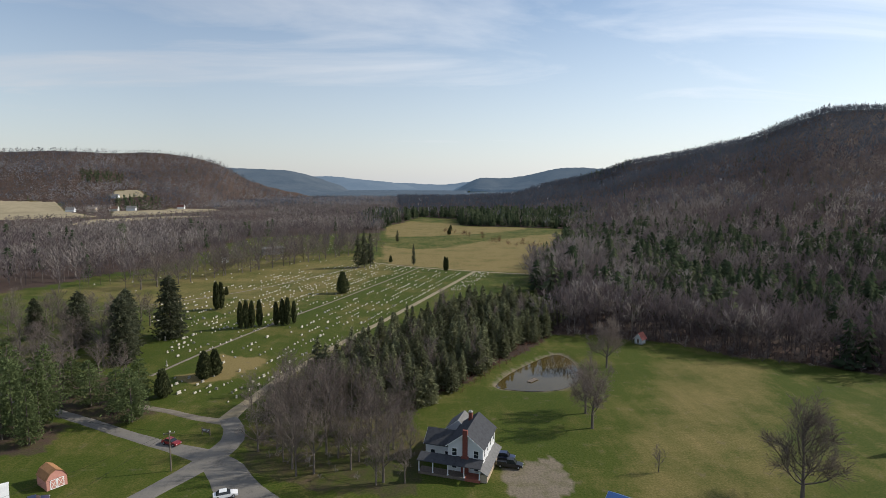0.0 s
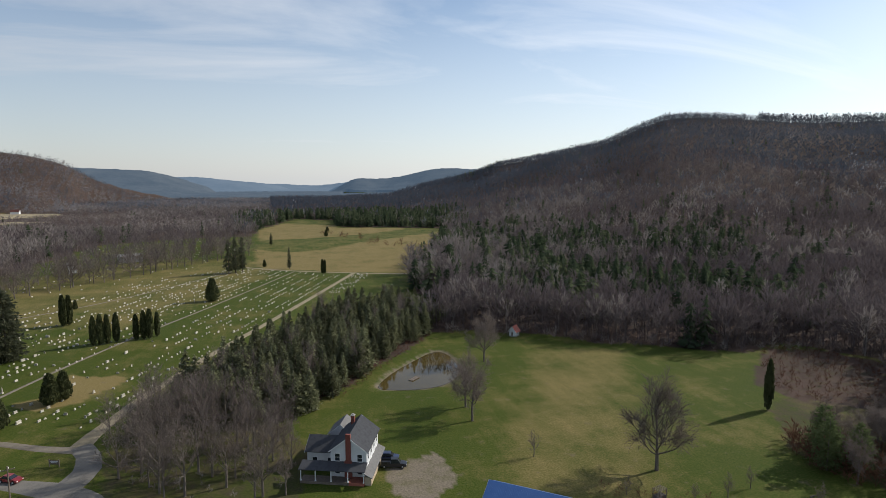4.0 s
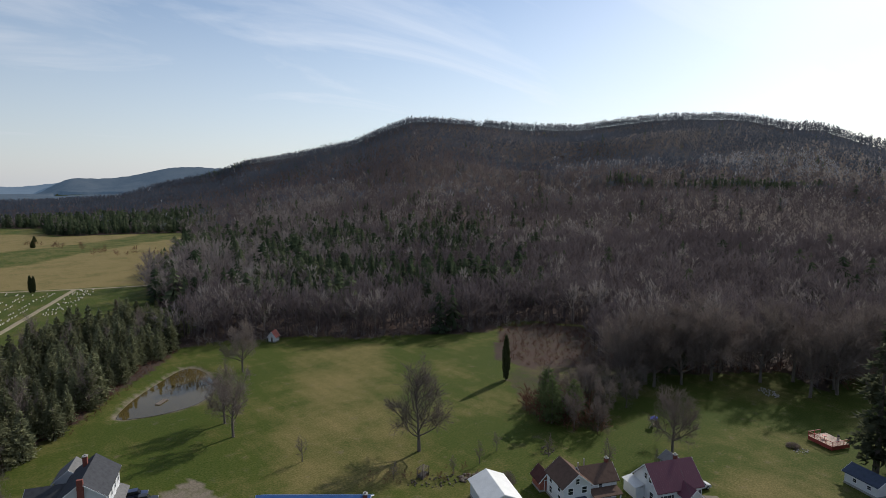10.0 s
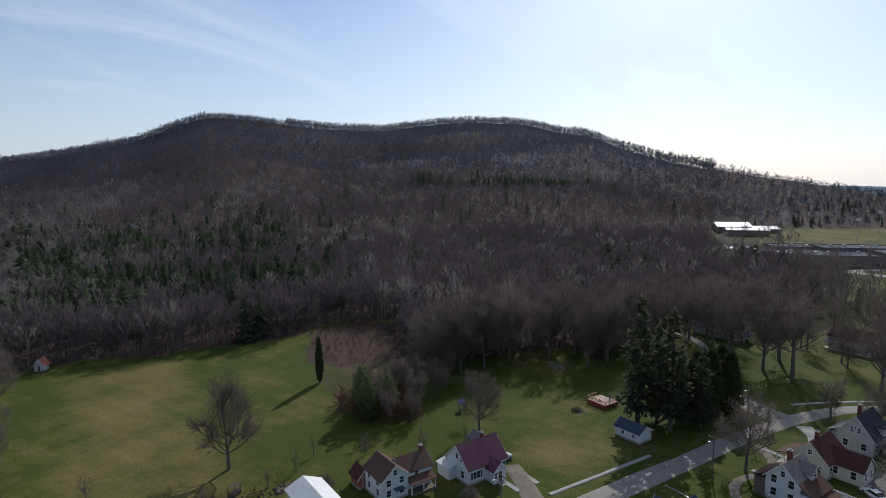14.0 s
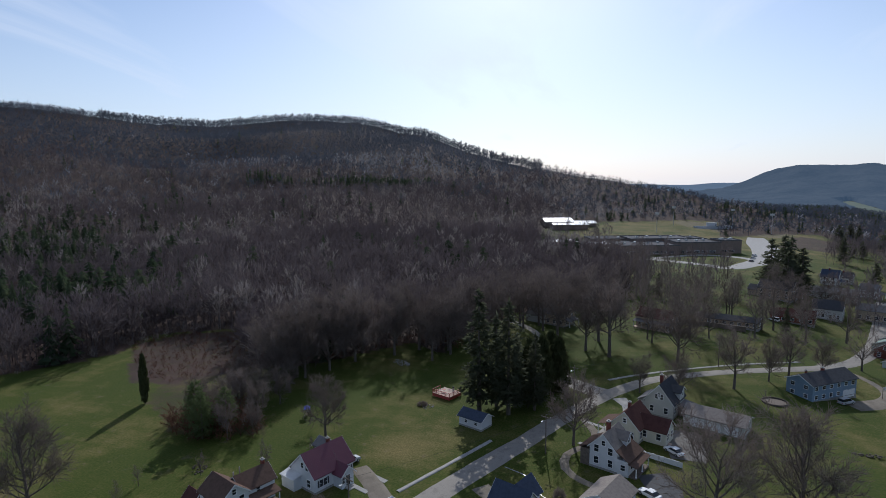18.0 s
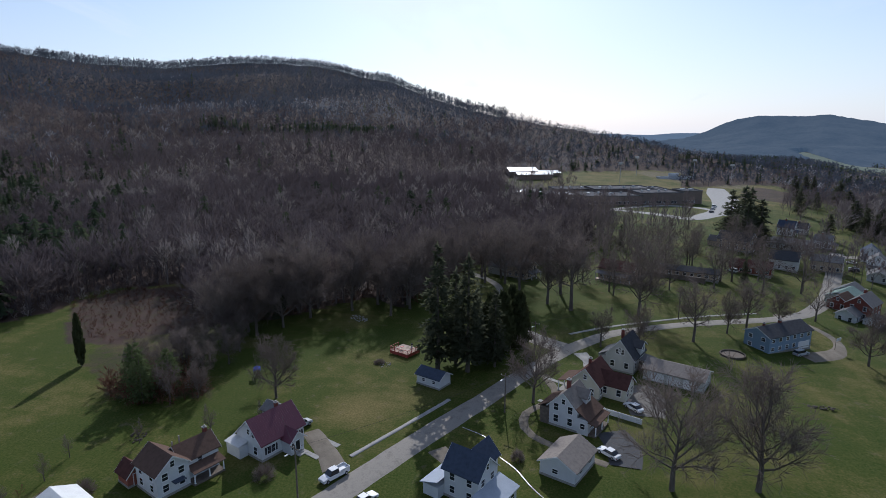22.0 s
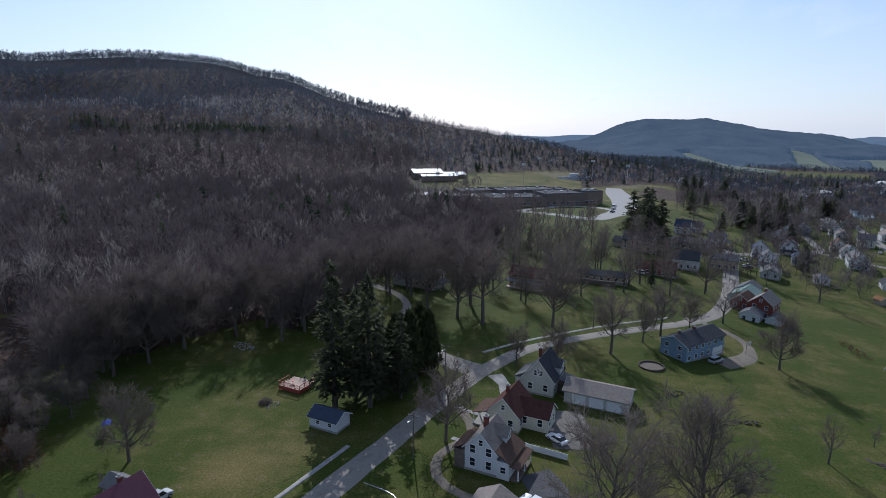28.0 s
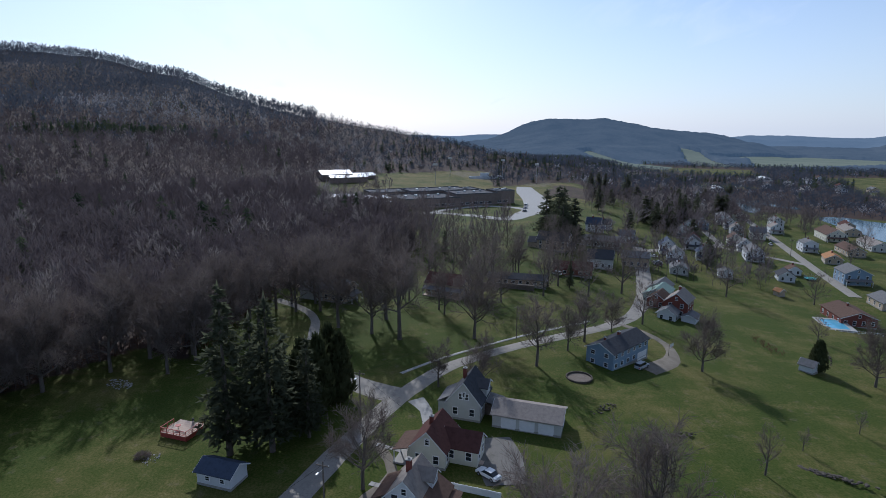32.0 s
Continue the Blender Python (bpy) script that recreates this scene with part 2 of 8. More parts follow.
# same twigs with distance haze put into the colour as a blue tint
M_TWIG_HAZED = surface("bare twigs tinted blue for haze", [(0.064, 0.075, 0.096), (0.104, 0.118, 0.146), (0.38, 0.37, 0.38)], 0.05, 0.9, tone="tone", spec=0.1, thin=0.4)
M_BARK = surface("bark", [(0.085, 0.070, 0.060), (0.19, 0.162, 0.138)], 1.5, 0.95, 0.03, 12, stretch=(1, 1, 0.3), tone="", spec=0.1)
M_NEEDLE = surface("dark needles", [(0.030, 0.046, 0.026), (0.064, 0.084, 0.046), (0.125, 0.140, 0.080)], 0.4, 0.8, tone="tone", spec=0.15, thin=0.3)
M_NEEDLE_NEAR = surface("spruce needles", [(0.100, 0.110, 0.056), (0.170, 0.176, 0.100), (0.250, 0.248, 0.155)], 0.9, 0.8, spread=0.35, spec=0.15, thin=0.25)
M_NEEDLE_DARK = surface("dark shaggy needles", [(0.070, 0.078, 0.048), (0.128, 0.136, 0.088)], 0.9, 0.8, spread=0.2, spec=0.15, thin=0.5)
M_NEEDLE_PINE = surface("soft green pine needles", [(0.080, 0.108, 0.044), (0.165, 0.195, 0.090)], 0.9, 0.8, spread=0.15, spec=0.15, thin=0.4)
M_CEDAR = surface("clipped cedar", [(0.046, 0.056, 0.026), (0.094, 0.100, 0.046)], 1.4, 0.85, spread=0.2, spec=0.15, thin=0.2)
M_BUD = surface("budding twigs", [(0.118, 0.095, 0.086), (0.215, 0.178, 0.156)], 0.6, 0.9, spread=0.22, spec=0.1, thin=0.3)
M_BUSH = surface("russet brush", [(0.092, 0.046, 0.032), (0.165, 0.090, 0.062)], 0.7, 0.95, spread=0.15, spec=0.1, thin=0.3)
M_WATER = surface("pond water", [(0.052, 0.038, 0.011), (0.090, 0.066, 0.022)], 0.05, 0.05, 0.004, 1.2, spec=0.3)
M_LAKE = surface("lake water", [(0.03, 0.075, 0.10), (0.04, 0.09, 0.115)], 0.02, 0.12, 0.02, 0.8, spec=0.5)
# distance haze put into these four: bluish emission over the base colour
M_FARWOODS = surface("far woods with haze glow", [(0.040, 0.044, 0.046), (0.080, 0.082, 0.080)], 0.012, 1.0, spec=0.0, glow=(0.030, 0.054, 0.088))
M_FARFIELD = surface("far fields with haze glow", [(0.110, 0.125, 0.085), (0.175, 0.180, 0.125)], 0.01, 1.0, spec=0.0, glow=(0.030, 0.044, 0.056))
M_FARTAN = surface("far meadows with haze glow", [(0.20, 0.165, 0.095), (0.34, 0.28, 0.175)], 0.012, 1.0, spec=0.0, glow=(0.018, 0.022, 0.030))
M_FARTHEST = surface("farthest ridges with haze glow", [(0.06, 0.07, 0.08), (0.09, 0.10, 0.11)], 0.008, 1.0, spec=0.0, glow=(0.058, 0.095, 0.145))


# ---- mesh helpers ----
def soup(name, points, size, material, parent=None, label="", **values):
    """One mesh object from faces that share no corners: points is (n * size, 3)."""
    points = np.asarray(points, dtype=np.float32).reshape(-1, 3)
    count = len(points) // size
    me = bpy.data.meshes.new(name)
    me.vertices.add(len(points))
    me.vertices.foreach_set("co", points.ravel())
    me.loops.add(len(points))
    me.loops.foreach_set("vertex_index", np.arange(len(points), dtype=np.int32))
    me.polygons.add(count)
    me.polygons.foreach_set("loop_start", np.arange(0, len(points), size, dtype=np.int32))
    for key, val in values.items():
        at = me.attributes.new(key, "FLOAT", "POINT")
        at.data.foreach_set("value", np.asarray(val, dtype=np.float32))
    me.materials.append(material)
    me.update(calc_edges=True)
    ob = new(name, me)
    ob.parent = parent
    if label:
        tagged(ob, label)
    return ob


def sheet(name, points, faces, material, smooth=True, **values):
    """A mesh object of quads over shared points."""
    points, faces = np.asarray(points, dtype=np.float32), np.asarray(faces, dtype=np.int32)
    me = bpy.data.meshes.new(name)
    me.vertices.add(len(points))
    me.vertices.foreach_set("co", points.ravel())
    me.loops.add(faces.size)
    me.loops.foreach_set("vertex_index", faces.ravel())
    me.polygons.add(len(faces))
    me.polygons.foreach_set("loop_start", np.arange(0, faces.size, faces.shape[1], dtype=np.int32))
    for key, val in values.items():
        at = me.attributes.new(key, "FLOAT", "POINT")
        at.data.foreach_set("value", np.asarray(val, dtype=np.float32))
    me.materials.append(material)
    me.update(calc_edges=True)
    if smooth:
        me.shade_smooth()
    return new(name, me)


def part(name, bm, material, parent=None, label=""):
    me = bpy.data.meshes.new(name)
    bm.to_mesh(me)
    bm.free()
    me.materials.append(material)
    ob = new(name, me)
    ob.parent = parent
    if label:
        tagged(ob, label)
    return ob


def root(name, m, label, category, group=""):
    ob = new(name)
    ob.empty_display_size = 0.2
    ob.matrix_basis = m
    return tagged(ob, label, category, group)


def box(bm, x0, x1, y0, y1, z0, z1, bevel=0.0):
    v = [bm.verts.new(p) for p in ((x0, y0, z0), (x1, y0, z0), (x1, y1, z0), (x0, y1, z0), (x0, y0, z1), (x1, y0, z1), (x1, y1, z1), (x0, y1, z1))]
    f = [bm.faces.new([v[i] for i in q]) for q in ((3, 2, 1, 0), (4, 5, 6, 7), (0, 1, 5, 4), (1, 2, 6, 5), (2, 3, 7, 6), (3, 0, 4, 7))]
    if bevel:
        bmesh.ops.bevel(bm, geom=list({e for q in f for e in q.edges}), offset=bevel, segments=1, affect="EDGES")
    return bm


def boxed(*spans, bevel=0.0):
    bm = bmesh.new()
    for s in spans:
        box(bm, *s, bevel=bevel)
    return bm


def tube(bm, a, b, ra, rb, sides=6, capped=True):
    a, b = Vector(a), Vector(b)
    d = (b - a).normalized()
    s = d.orthogonal().normalized()
    t = d.cross(s)
    rings = []
    for c, r in ((a, ra), (b, rb)):
        rings.append([bm.verts.new(c + (s * math.cos(2 * math.pi * i / sides) + t * math.sin(2 * math.pi * i / sides)) * r) for i in range(sides)])
    for i in range(sides):
        j = (i + 1) % sides
        bm.faces.new((rings[0][i], rings[0][j], rings[1][j], rings[1][i]))
    if capped:
        bm.faces.new(rings[1])
        bm.faces.new(rings[0][::-1])
    return bm


def prism(bm, outline, z0, z1):
    lo = [bm.verts.new((x, y, z0)) for x, y in outline]
    hi = [bm.verts.new((x, y, z1)) for x, y in outline]
    k = len(outline)
    for i in range(k):
        j = (i + 1) % k
        bm.faces.new((lo[i], lo[j], hi[j], hi[i]))
    bm.faces.new(hi)
    bm.faces.new(lo[::-1])
    return bm


# ---- the lie of the land ----
def smooth(a, b, x):
    u = np.clip((x - a) / (b - a), 0, 1)
    return u * u * (3 - 2 * u)


def polar(rows):
    """Crest lines from bearing in degrees, distance, height above the valley, and the width of the slope."""
    return [(d * math.sin(radians(a)), d * math.cos(radians(a)), z, w) for a, d, z, w in rows]


# bearing from the start, distance, height of the crest, and the width of the slope in front of it
RIDGES = [
    # the long wooded hill beside the valley
    [(3, 2350, -8, 700), (5.3, 2250, 4, 800), (9.1, 2100, 13, 950), (13.2, 1900, 48, 1100), (17.7, 1750, 79, 1200), (20, 1680, 108, 1220), (22.4, 1640, 117, 1230), (24.9, 1620, 129, 1230),
     (27.5, 1600, 143, 1220), (30.1, 1580, 158, 1220), (32.8, 1570, 192, 1220), (34.2, 1570, 207, 1220), (35.6, 1570, 219, 1220), (38.3, 1590, 221, 1230), (41.6, 1660, 219, 1290),
     (46.6, 1800, 215, 1400), (52, 1850, 215, 1450), (54.7, 1850, 226, 1450), (57.3, 1850, 235, 1450), (59.9, 1830, 237, 1430), (64.6, 1800, 229, 1400), (66.8, 1760, 215, 1370), (69.2, 1690, 188, 1300),
     (71.5, 1620, 177, 1230), (73.7, 1530, 146, 1130), (76.1, 1430, 119, 1000), (79, 1300, 94, 860), (81.6, 1200, 78, 740), (84.3, 1130, 70, 660), (86.1, 1080, 62, 600), (89.7, 1030, 52, 560),
     (92.4, 1000, 42, 520), (95, 960, 36, 480), (96.6, 935, 31, 440), (99.2, 910, 19, 400), (102.7, 890, 9, 330), (105.2, 880, 1, 300), (107.6, 880, -7, 280), (110.4, 880, -13, 260), (112, 880, -15, 260)],
    # the hill across the valley
    [(-70, 2100, 140, 840), (-48, 2000, 136, 840), (-34.8, 1900, 129, 840), (-31, 1900, 134, 840), (-26.8, 1900, 137, 840), (-25, 1900, 142, 840), (-23.5, 1900, 139, 840), (-21.1, 1900, 125, 840), (-19.1, 1900, 106, 700),
     (-18.1, 1900, 91, 620), (-17, 1900, 67, 430), (-13.9, 1950, 34, 420), (-10.1, 2000, 4, 400), (-8.5, 2000, -30, 400)],
    [(-26, 2900, 80, 700), (-21, 2800, 106, 700), (-18, 2800, 108, 700), (-14.8, 2800, 103, 700), (-12.4, 2800, 94, 700), (-11, 2800, 77, 700), (-9.8, 2800, 60, 700), (-7.6, 2800, 27, 600), (-6, 2800, -30, 600)],
    [(-16, 3500, 55, 700), (-9.8, 3500, 63, 700), (-5, 3500, 64, 700), (-3.4, 3500, 55, 600), (-2.4, 3500, 42, 600), (-0.5, 3600, 10, 500), (0.5, 3600, -30, 500)],
    [(-6, 4300, 40, 500), (-2.4, 4300, 40, 500), (0.3, 4300, 25, 400), (2.5, 4350, 22, 400), (5.2, 4300, 50, 400), (7, 4300, 50, 400), (9, 4300, -30, 400)],
    [(1.6, 3100, -30, 500), (2.5, 3100, -15, 500), (3.6, 3100, 12, 500), (4.7, 3050, 38, 550), (5.8, 3000, 58, 600), (6.9, 3000, 64, 600), (7.8, 3000, 62, 600), (10.5, 3000, 79, 700), (12.5, 3000, 97, 700), (14.7, 3000, 109, 700),
     (16.9, 3000, 115, 700), (24, 2900, 130, 700), (28, 2900, -30, 700)],
    # the mountains down the valley
    [(88, 4300, -16, 500), (95.8, 4300, -18, 500), (98.5, 4300, -9, 500), (101.3, 4250, 1, 500), (104, 4200, 1, 500), (106, 4200, -30, 500)],
    [(96, 2400, -30, 420), (98.5, 2400, -3, 520), (101.1, 2350, 30, 640), (102.7, 2350, 59, 780), (103.8, 2340, 72, 830), (104.8, 2330, 83, 860), (107.9, 2320, 82, 880), (109.7, 2320, 88, 880), (111.5, 2340, 77, 880),
     (113.9, 2350, 60, 860), (116.3, 2400, 50, 840), (118.7, 2450, 39, 820), (120.5, 2500, 21, 760), (123.2, 2400, -14, 640), (124.9, 2350, -30, 560)],
    [(116, 3500, -30, 700), (118, 3500, 5, 700), (120.7, 3500, 6, 700), (122, 3500, 18, 700), (125.3, 3450, 17, 700), (127.3, 3450, 13, 700), (130.7, 3450, 11, 700), (131.6, 3400, 25, 750), (134, 3350, 40, 800), (142, 3300, 70, 900), (150, 3300, 70, 900)],
]
BEARINGS = np.arange(-75, 155, 0.2)


def crest_table(rows):
    """Distance, height and width of a ridge for every fifth of a degree, rounded off where rows meet."""
    rows = np.array(rows, float)
    soft = np.array([1, 2, 3, 3, 2, 1]) / 12
    return [np.convolve(np.pad(np.interp(BEARINGS, rows[:, 0], rows[:, i]), (3, 2), "edge"), soft, "valid") for i in (1, 2, 3)]


CRESTS = [crest_table(rows) for rows in RIDGES]


def crest_gap(x, y):
    """Metres by which a place lies in front of the crest of the long hill."""
    return np.interp(bearing(x, y), BEARINGS, CRESTS[0][0]) - np.hypot(x, y)


def bearing(x, y):
    return np.degrees(np.arctan2(x, y))


def rounded(points, per=5):
    out, k = [], len(points)
    for i in range(k):
        p0, p1, p2, p3 = (Vector(points[(i + j - 1) % k]) for j in range(4))
        for j in range(per):
            t = j / per
            q = 0.5 * ((2 * p1) + (p2 - p0) * t + (2 * p0 - 5 * p1 + 4 * p2 - p3) * t * t + (3 * p1 - p0 - 3 * p2 + p3) * t ** 3)
            out.append((q.x, q.y))
    return out


POND = rounded([(23, 163), (27, 160), (34, 158.6), (42, 160), (48, 166), (51, 175), (52, 185), (50, 192.5), (46, 192.5), (38, 184.5), (29, 174)], 3)
LAKE = rounded([(300, -300), (383, -316), (464, -338), (482, -352), (480, -368), (452, -378), (420, -420), (320, -420), (260, -360)], 3)
RIVER = rounded([(506, -306), (530, -312), (566, -330), (604, -350), (590, -362), (540, -372), (528, -362), (556, -348), (528, -330)], 3)


def inside(poly, x, y):
    got = np.zeros(np.shape(x), bool)
    for (ax, ay), (bx, by) in zip(poly, poly[1:] + poly[:1]):
        cross = (ay > y) != (by > y)
        with np.errstate(divide="ignore", invalid="ignore"):
            got ^= cross & (x < (bx - ax) * (y - ay) / (by - ay) + ax)
    return got


def shore(poly, x, y):
    """Metres from the outline of a polygon, negative within; 99 far off."""
    d = np.full(np.shape(x), 99.0)
    xs, ys = [p[0] for p in poly], [p[1] for p in poly]
    near = (x > min(xs) - 40) & (x < max(xs) + 40) & (y > min(ys) - 40) & (y < max(ys) + 40)
    if not near.any():
        return d
    px, py = x[near], y[near]
    best = np.full(px.shape, 1e9)
    for (ax, ay), (bx, by) in zip(poly, poly[1:] + poly[:1]):
        dx, dy = bx - ax, by - ay
        t = np.clip(((px - ax) * dx + (py - ay) * dy) / (dx * dx + dy * dy + 1e-9), 0, 1)
        best = np.minimum(best, np.hypot(px - ax - t * dx, py - ay - t * dy))
    d[near] = np.where(inside(poly, px, py), -best, best)
    return d


def height(x, y):
    x, y = np.asarray(x, float), np.asarray(y, float)
    r = np.hypot(x, y)
    v = np.maximum(0, -y - 35 - 0.35 * np.maximum(0, x - 250))
    z = np.where(v < 20, -0.0024 * v * v, -0.96 - 0.096 * (v - 20))
    z = np.maximum(z, -12.0)
    z = z - 0.011 * np.maximum(0, r - 620) * smooth(85, 100, np.degrees(np.arctan2(x, y)))
    way = bearing(x, y)
    for k, (far, crest, wide) in enumerate(CRESTS):
        d, c, w = (np.interp(way, BEARINGS, v) for v in (far, crest, wide))
        u = np.clip(1 - np.where(r < d, (d - r) / w, (r - d) / (0.6 * w)), 0, 1)
        if k == 0:
            c = np.where((way > 85) & (c < 20), (c + 15) / 1.75, c)
        best = np.maximum(0, (c + 30 * (k != 0)) * u ** (1.6 if k == 0 else 1.35))
        best = np.where((way < RIDGES[k][0][0]) | (way > RIDGES[k][-1][0]), 0, best)
        z = np.maximum(z, z * (1 - np.clip(best / 20, 0, 1)) + best - 30 * (k != 0) * np.clip(best / 30, 0, 1))
    # small spurs and hollows on the slopes
    bumpy = np.clip(z / 60, 0, 1) * smooth(60, 260, np.abs(np.interp(way, BEARINGS, CRESTS[0][0]) - r))
    z = z + bumpy * (7 * np.sin(x / 90 + 1.3 * np.sin(y / 130)) + 5 * np.sin(y / 70 + x / 160))
    # the basin of the pond
    z = z - 1.1 * (1 - smooth(-2.2, 2.2, shore(POND, x, y)))
    z = z - 1.6 * (1 - smooth(-4, 3, shore(LAKE, x, y))) - 1.6 * (1 - smooth(-4, 3, shore(RIVER, x, y)))
    return z


def level(x, y):
    return float(height(np.array([x]), np.array([y]))[0])


def ramble(x, y, size, amount):
    """A smooth wander of places, so that borders are not straight."""
    a = np.sin(x / size + 1.7 * np.sin(y / size * 0.7)) + 0.5 * np.sin(2.3 * y / size + 1.1 * x / size)
    b = np.cos(y / size * 1.1 + 1.3 * np.sin(x / size * 0.8)) + 0.5 * np.cos(2.1 * x / size - y / size)
    return x + a * amount, y + b * amount


HILL_WOODS = [(76, 368), (104, 433), (150, 554), (187, 715), (62, 770), (58, 905), (0, 960), (-60, 1150), (-60, 2400), (1500, 2400), (2600, 1000), (1700, -300), (1170, -270), (1090, -420), (900, -470), (720, -375), (600, -305),
              (535, -262), (525, -218), (560, -206), (640, -204), (700, -188), (715, -120), (690, -60), (640, 60), (560, 75), (470, 62), (425, 22), (381, -4), (316, -10), (277, 6), (254, 18), (248, 44), (184, 52), (192, 66),
              (180, 79), (166, 88), (152, 104), (166, 120), (193, 146), (176, 170), (151, 168), (122, 181), (106, 188), (94, 202), (69, 215), (50, 222), (60, 240), (72, 265), (64, 300), (70, 340)]
VALLEY_WOODS = [(-225, 296), (-205, 335), (-180, 412), (-176, 600), (-95, 655), (-45, 660), (-42, 760), (0, 920), (-40, 1100), (-260, 1120), (-340, 900), (-560, 860), (-900, 840), (-900, 60), (-330, 90), (-200, 150), (-168, 215), (-190, 262)]
SPRUCES = [(-34, 160), (-6, 141), (3, 149), (12, 160), (22, 177), (34, 195), (50, 215), (60, 238), (50, 262), (30, 262), (14, 250), (2, 230), (-17, 196)]
BRUSH = [(-45, 150), (-38, 162), (-6, 141), (0, 124), (-1, 106), (-20, 107), (-34, 116), (-38, 132)]
FAR_TAN = [(-20, 408), (73, 366), (100, 433), (146, 554), (183, 712), (58, 762), (50, 900), (0, 905), (-40, 760), (-38, 640), (-30, 440)]
TAN_STRIPS = [[(39, 100), (64, 90), (76, 104), (100, 150), (118, 176), (98, 188), (76, 182), (66, 150)], [(-66, 160), (-67, 192), (-52, 196), (-50, 178)], [(-190, 300), (-60, 262), (-30, 395), (-38, 430), (-120, 440)],
              [(108, 40), (128, 26), (133, 38), (124, 50), (112, 50)], [(122, 116), (150, 100), (166, 122), (140, 128)]]
FIELDS_ACROSS = [[p[:2] for p in polar(rows)] for rows in (
    [(-42, 1060, 0, 0), (-28.6, 1070, 0, 0), (-30.2, 1200, 0, 0), (-31.4, 1390, 0, 0), (-35, 1420, 0, 0), (-42, 1440, 0, 0)],
    [(-27.6, 1075, 0, 0), (-24, 1110, 0, 0), (-18.6, 1200, 0, 0), (-19.4, 1260, 0, 0), (-23, 1300, 0, 0), (-23.4, 1250, 0, 0), (-27.4, 1240, 0, 0)],
    [(-27.6, 1400, 0, 0), (-24.6, 1410, 0, 0), (-25.4, 1490, 0, 0), (-27.2, 1480, 0, 0)],
    [(-31, 880, 0, 0), (-24, 985, 0, 0), (-19.5, 1010, 0, 0), (-22, 1040, 0, 0), (-29, 990, 0, 0)])] + [
                 [(1085, -512), (1200, -468), (1540, -490), (1560, -525), (1423, -535), (1167, -565)],
                 [(1490, -930), (1560, -870), (1760, -1290), (1530, -1360), (1190, -1070), (1200, -760)],
                 [p[:2] for p in polar([(116.2, 1930, 0, 0), (118.2, 1850, 0, 0), (119.4, 1640, 0, 0), (121, 1400, 0, 0), (117.4, 1430, 0, 0), (116.8, 1700, 0, 0)])]]


RUSSET = [(135, 122), (134, 134), (148, 150), (164, 168), (182, 162), (190, 136), (190, 122), (164, 108), (148, 112)]


def patchy(x, y, size):
    """A value about 0 to 1 that comes in patches."""
    return 0.5 + 0.25 * (np.sin(x / size + 2 * np.sin(y / size * 0.6)) + np.sin(y / size * 0.9 + 1.4 * np.sin(x / size * 0.7 + 1)))


def wooded(x, y):
    a, b = ramble(x, y, 23, 2.6)
    r = np.hypot(x, y)
    w = inside(HILL_WOODS, a, b) | inside(VALLEY_WOODS, a, b)
    low = np.where(bearing(x, y) > 90, -12 - 0.011 * (r - 620), 0)
    far = (r > 1000) & (height(x, y) > low + 9) | (r > 950) & (np.degrees(np.arctan2(x, y)) < 5) & (x > -1500) & (y > 0)
    east = (bearing(x, y) > 99) & (bearing(x, y) < 140) & (r > 600) & (r < np.where(bearing(x, y) > 111, 1460, 1300)) & (patchy(x, y, 75) > np.where(bearing(x, y) > 111, 0.46, 0.36))
    w = w | far | east | (bearing(x, y) > 98) & (bearing(x, y) < 142) & (r > 1300)
    for f in FIELDS_ACROSS:
        w = w & ~inside(f, a, b)
    return w


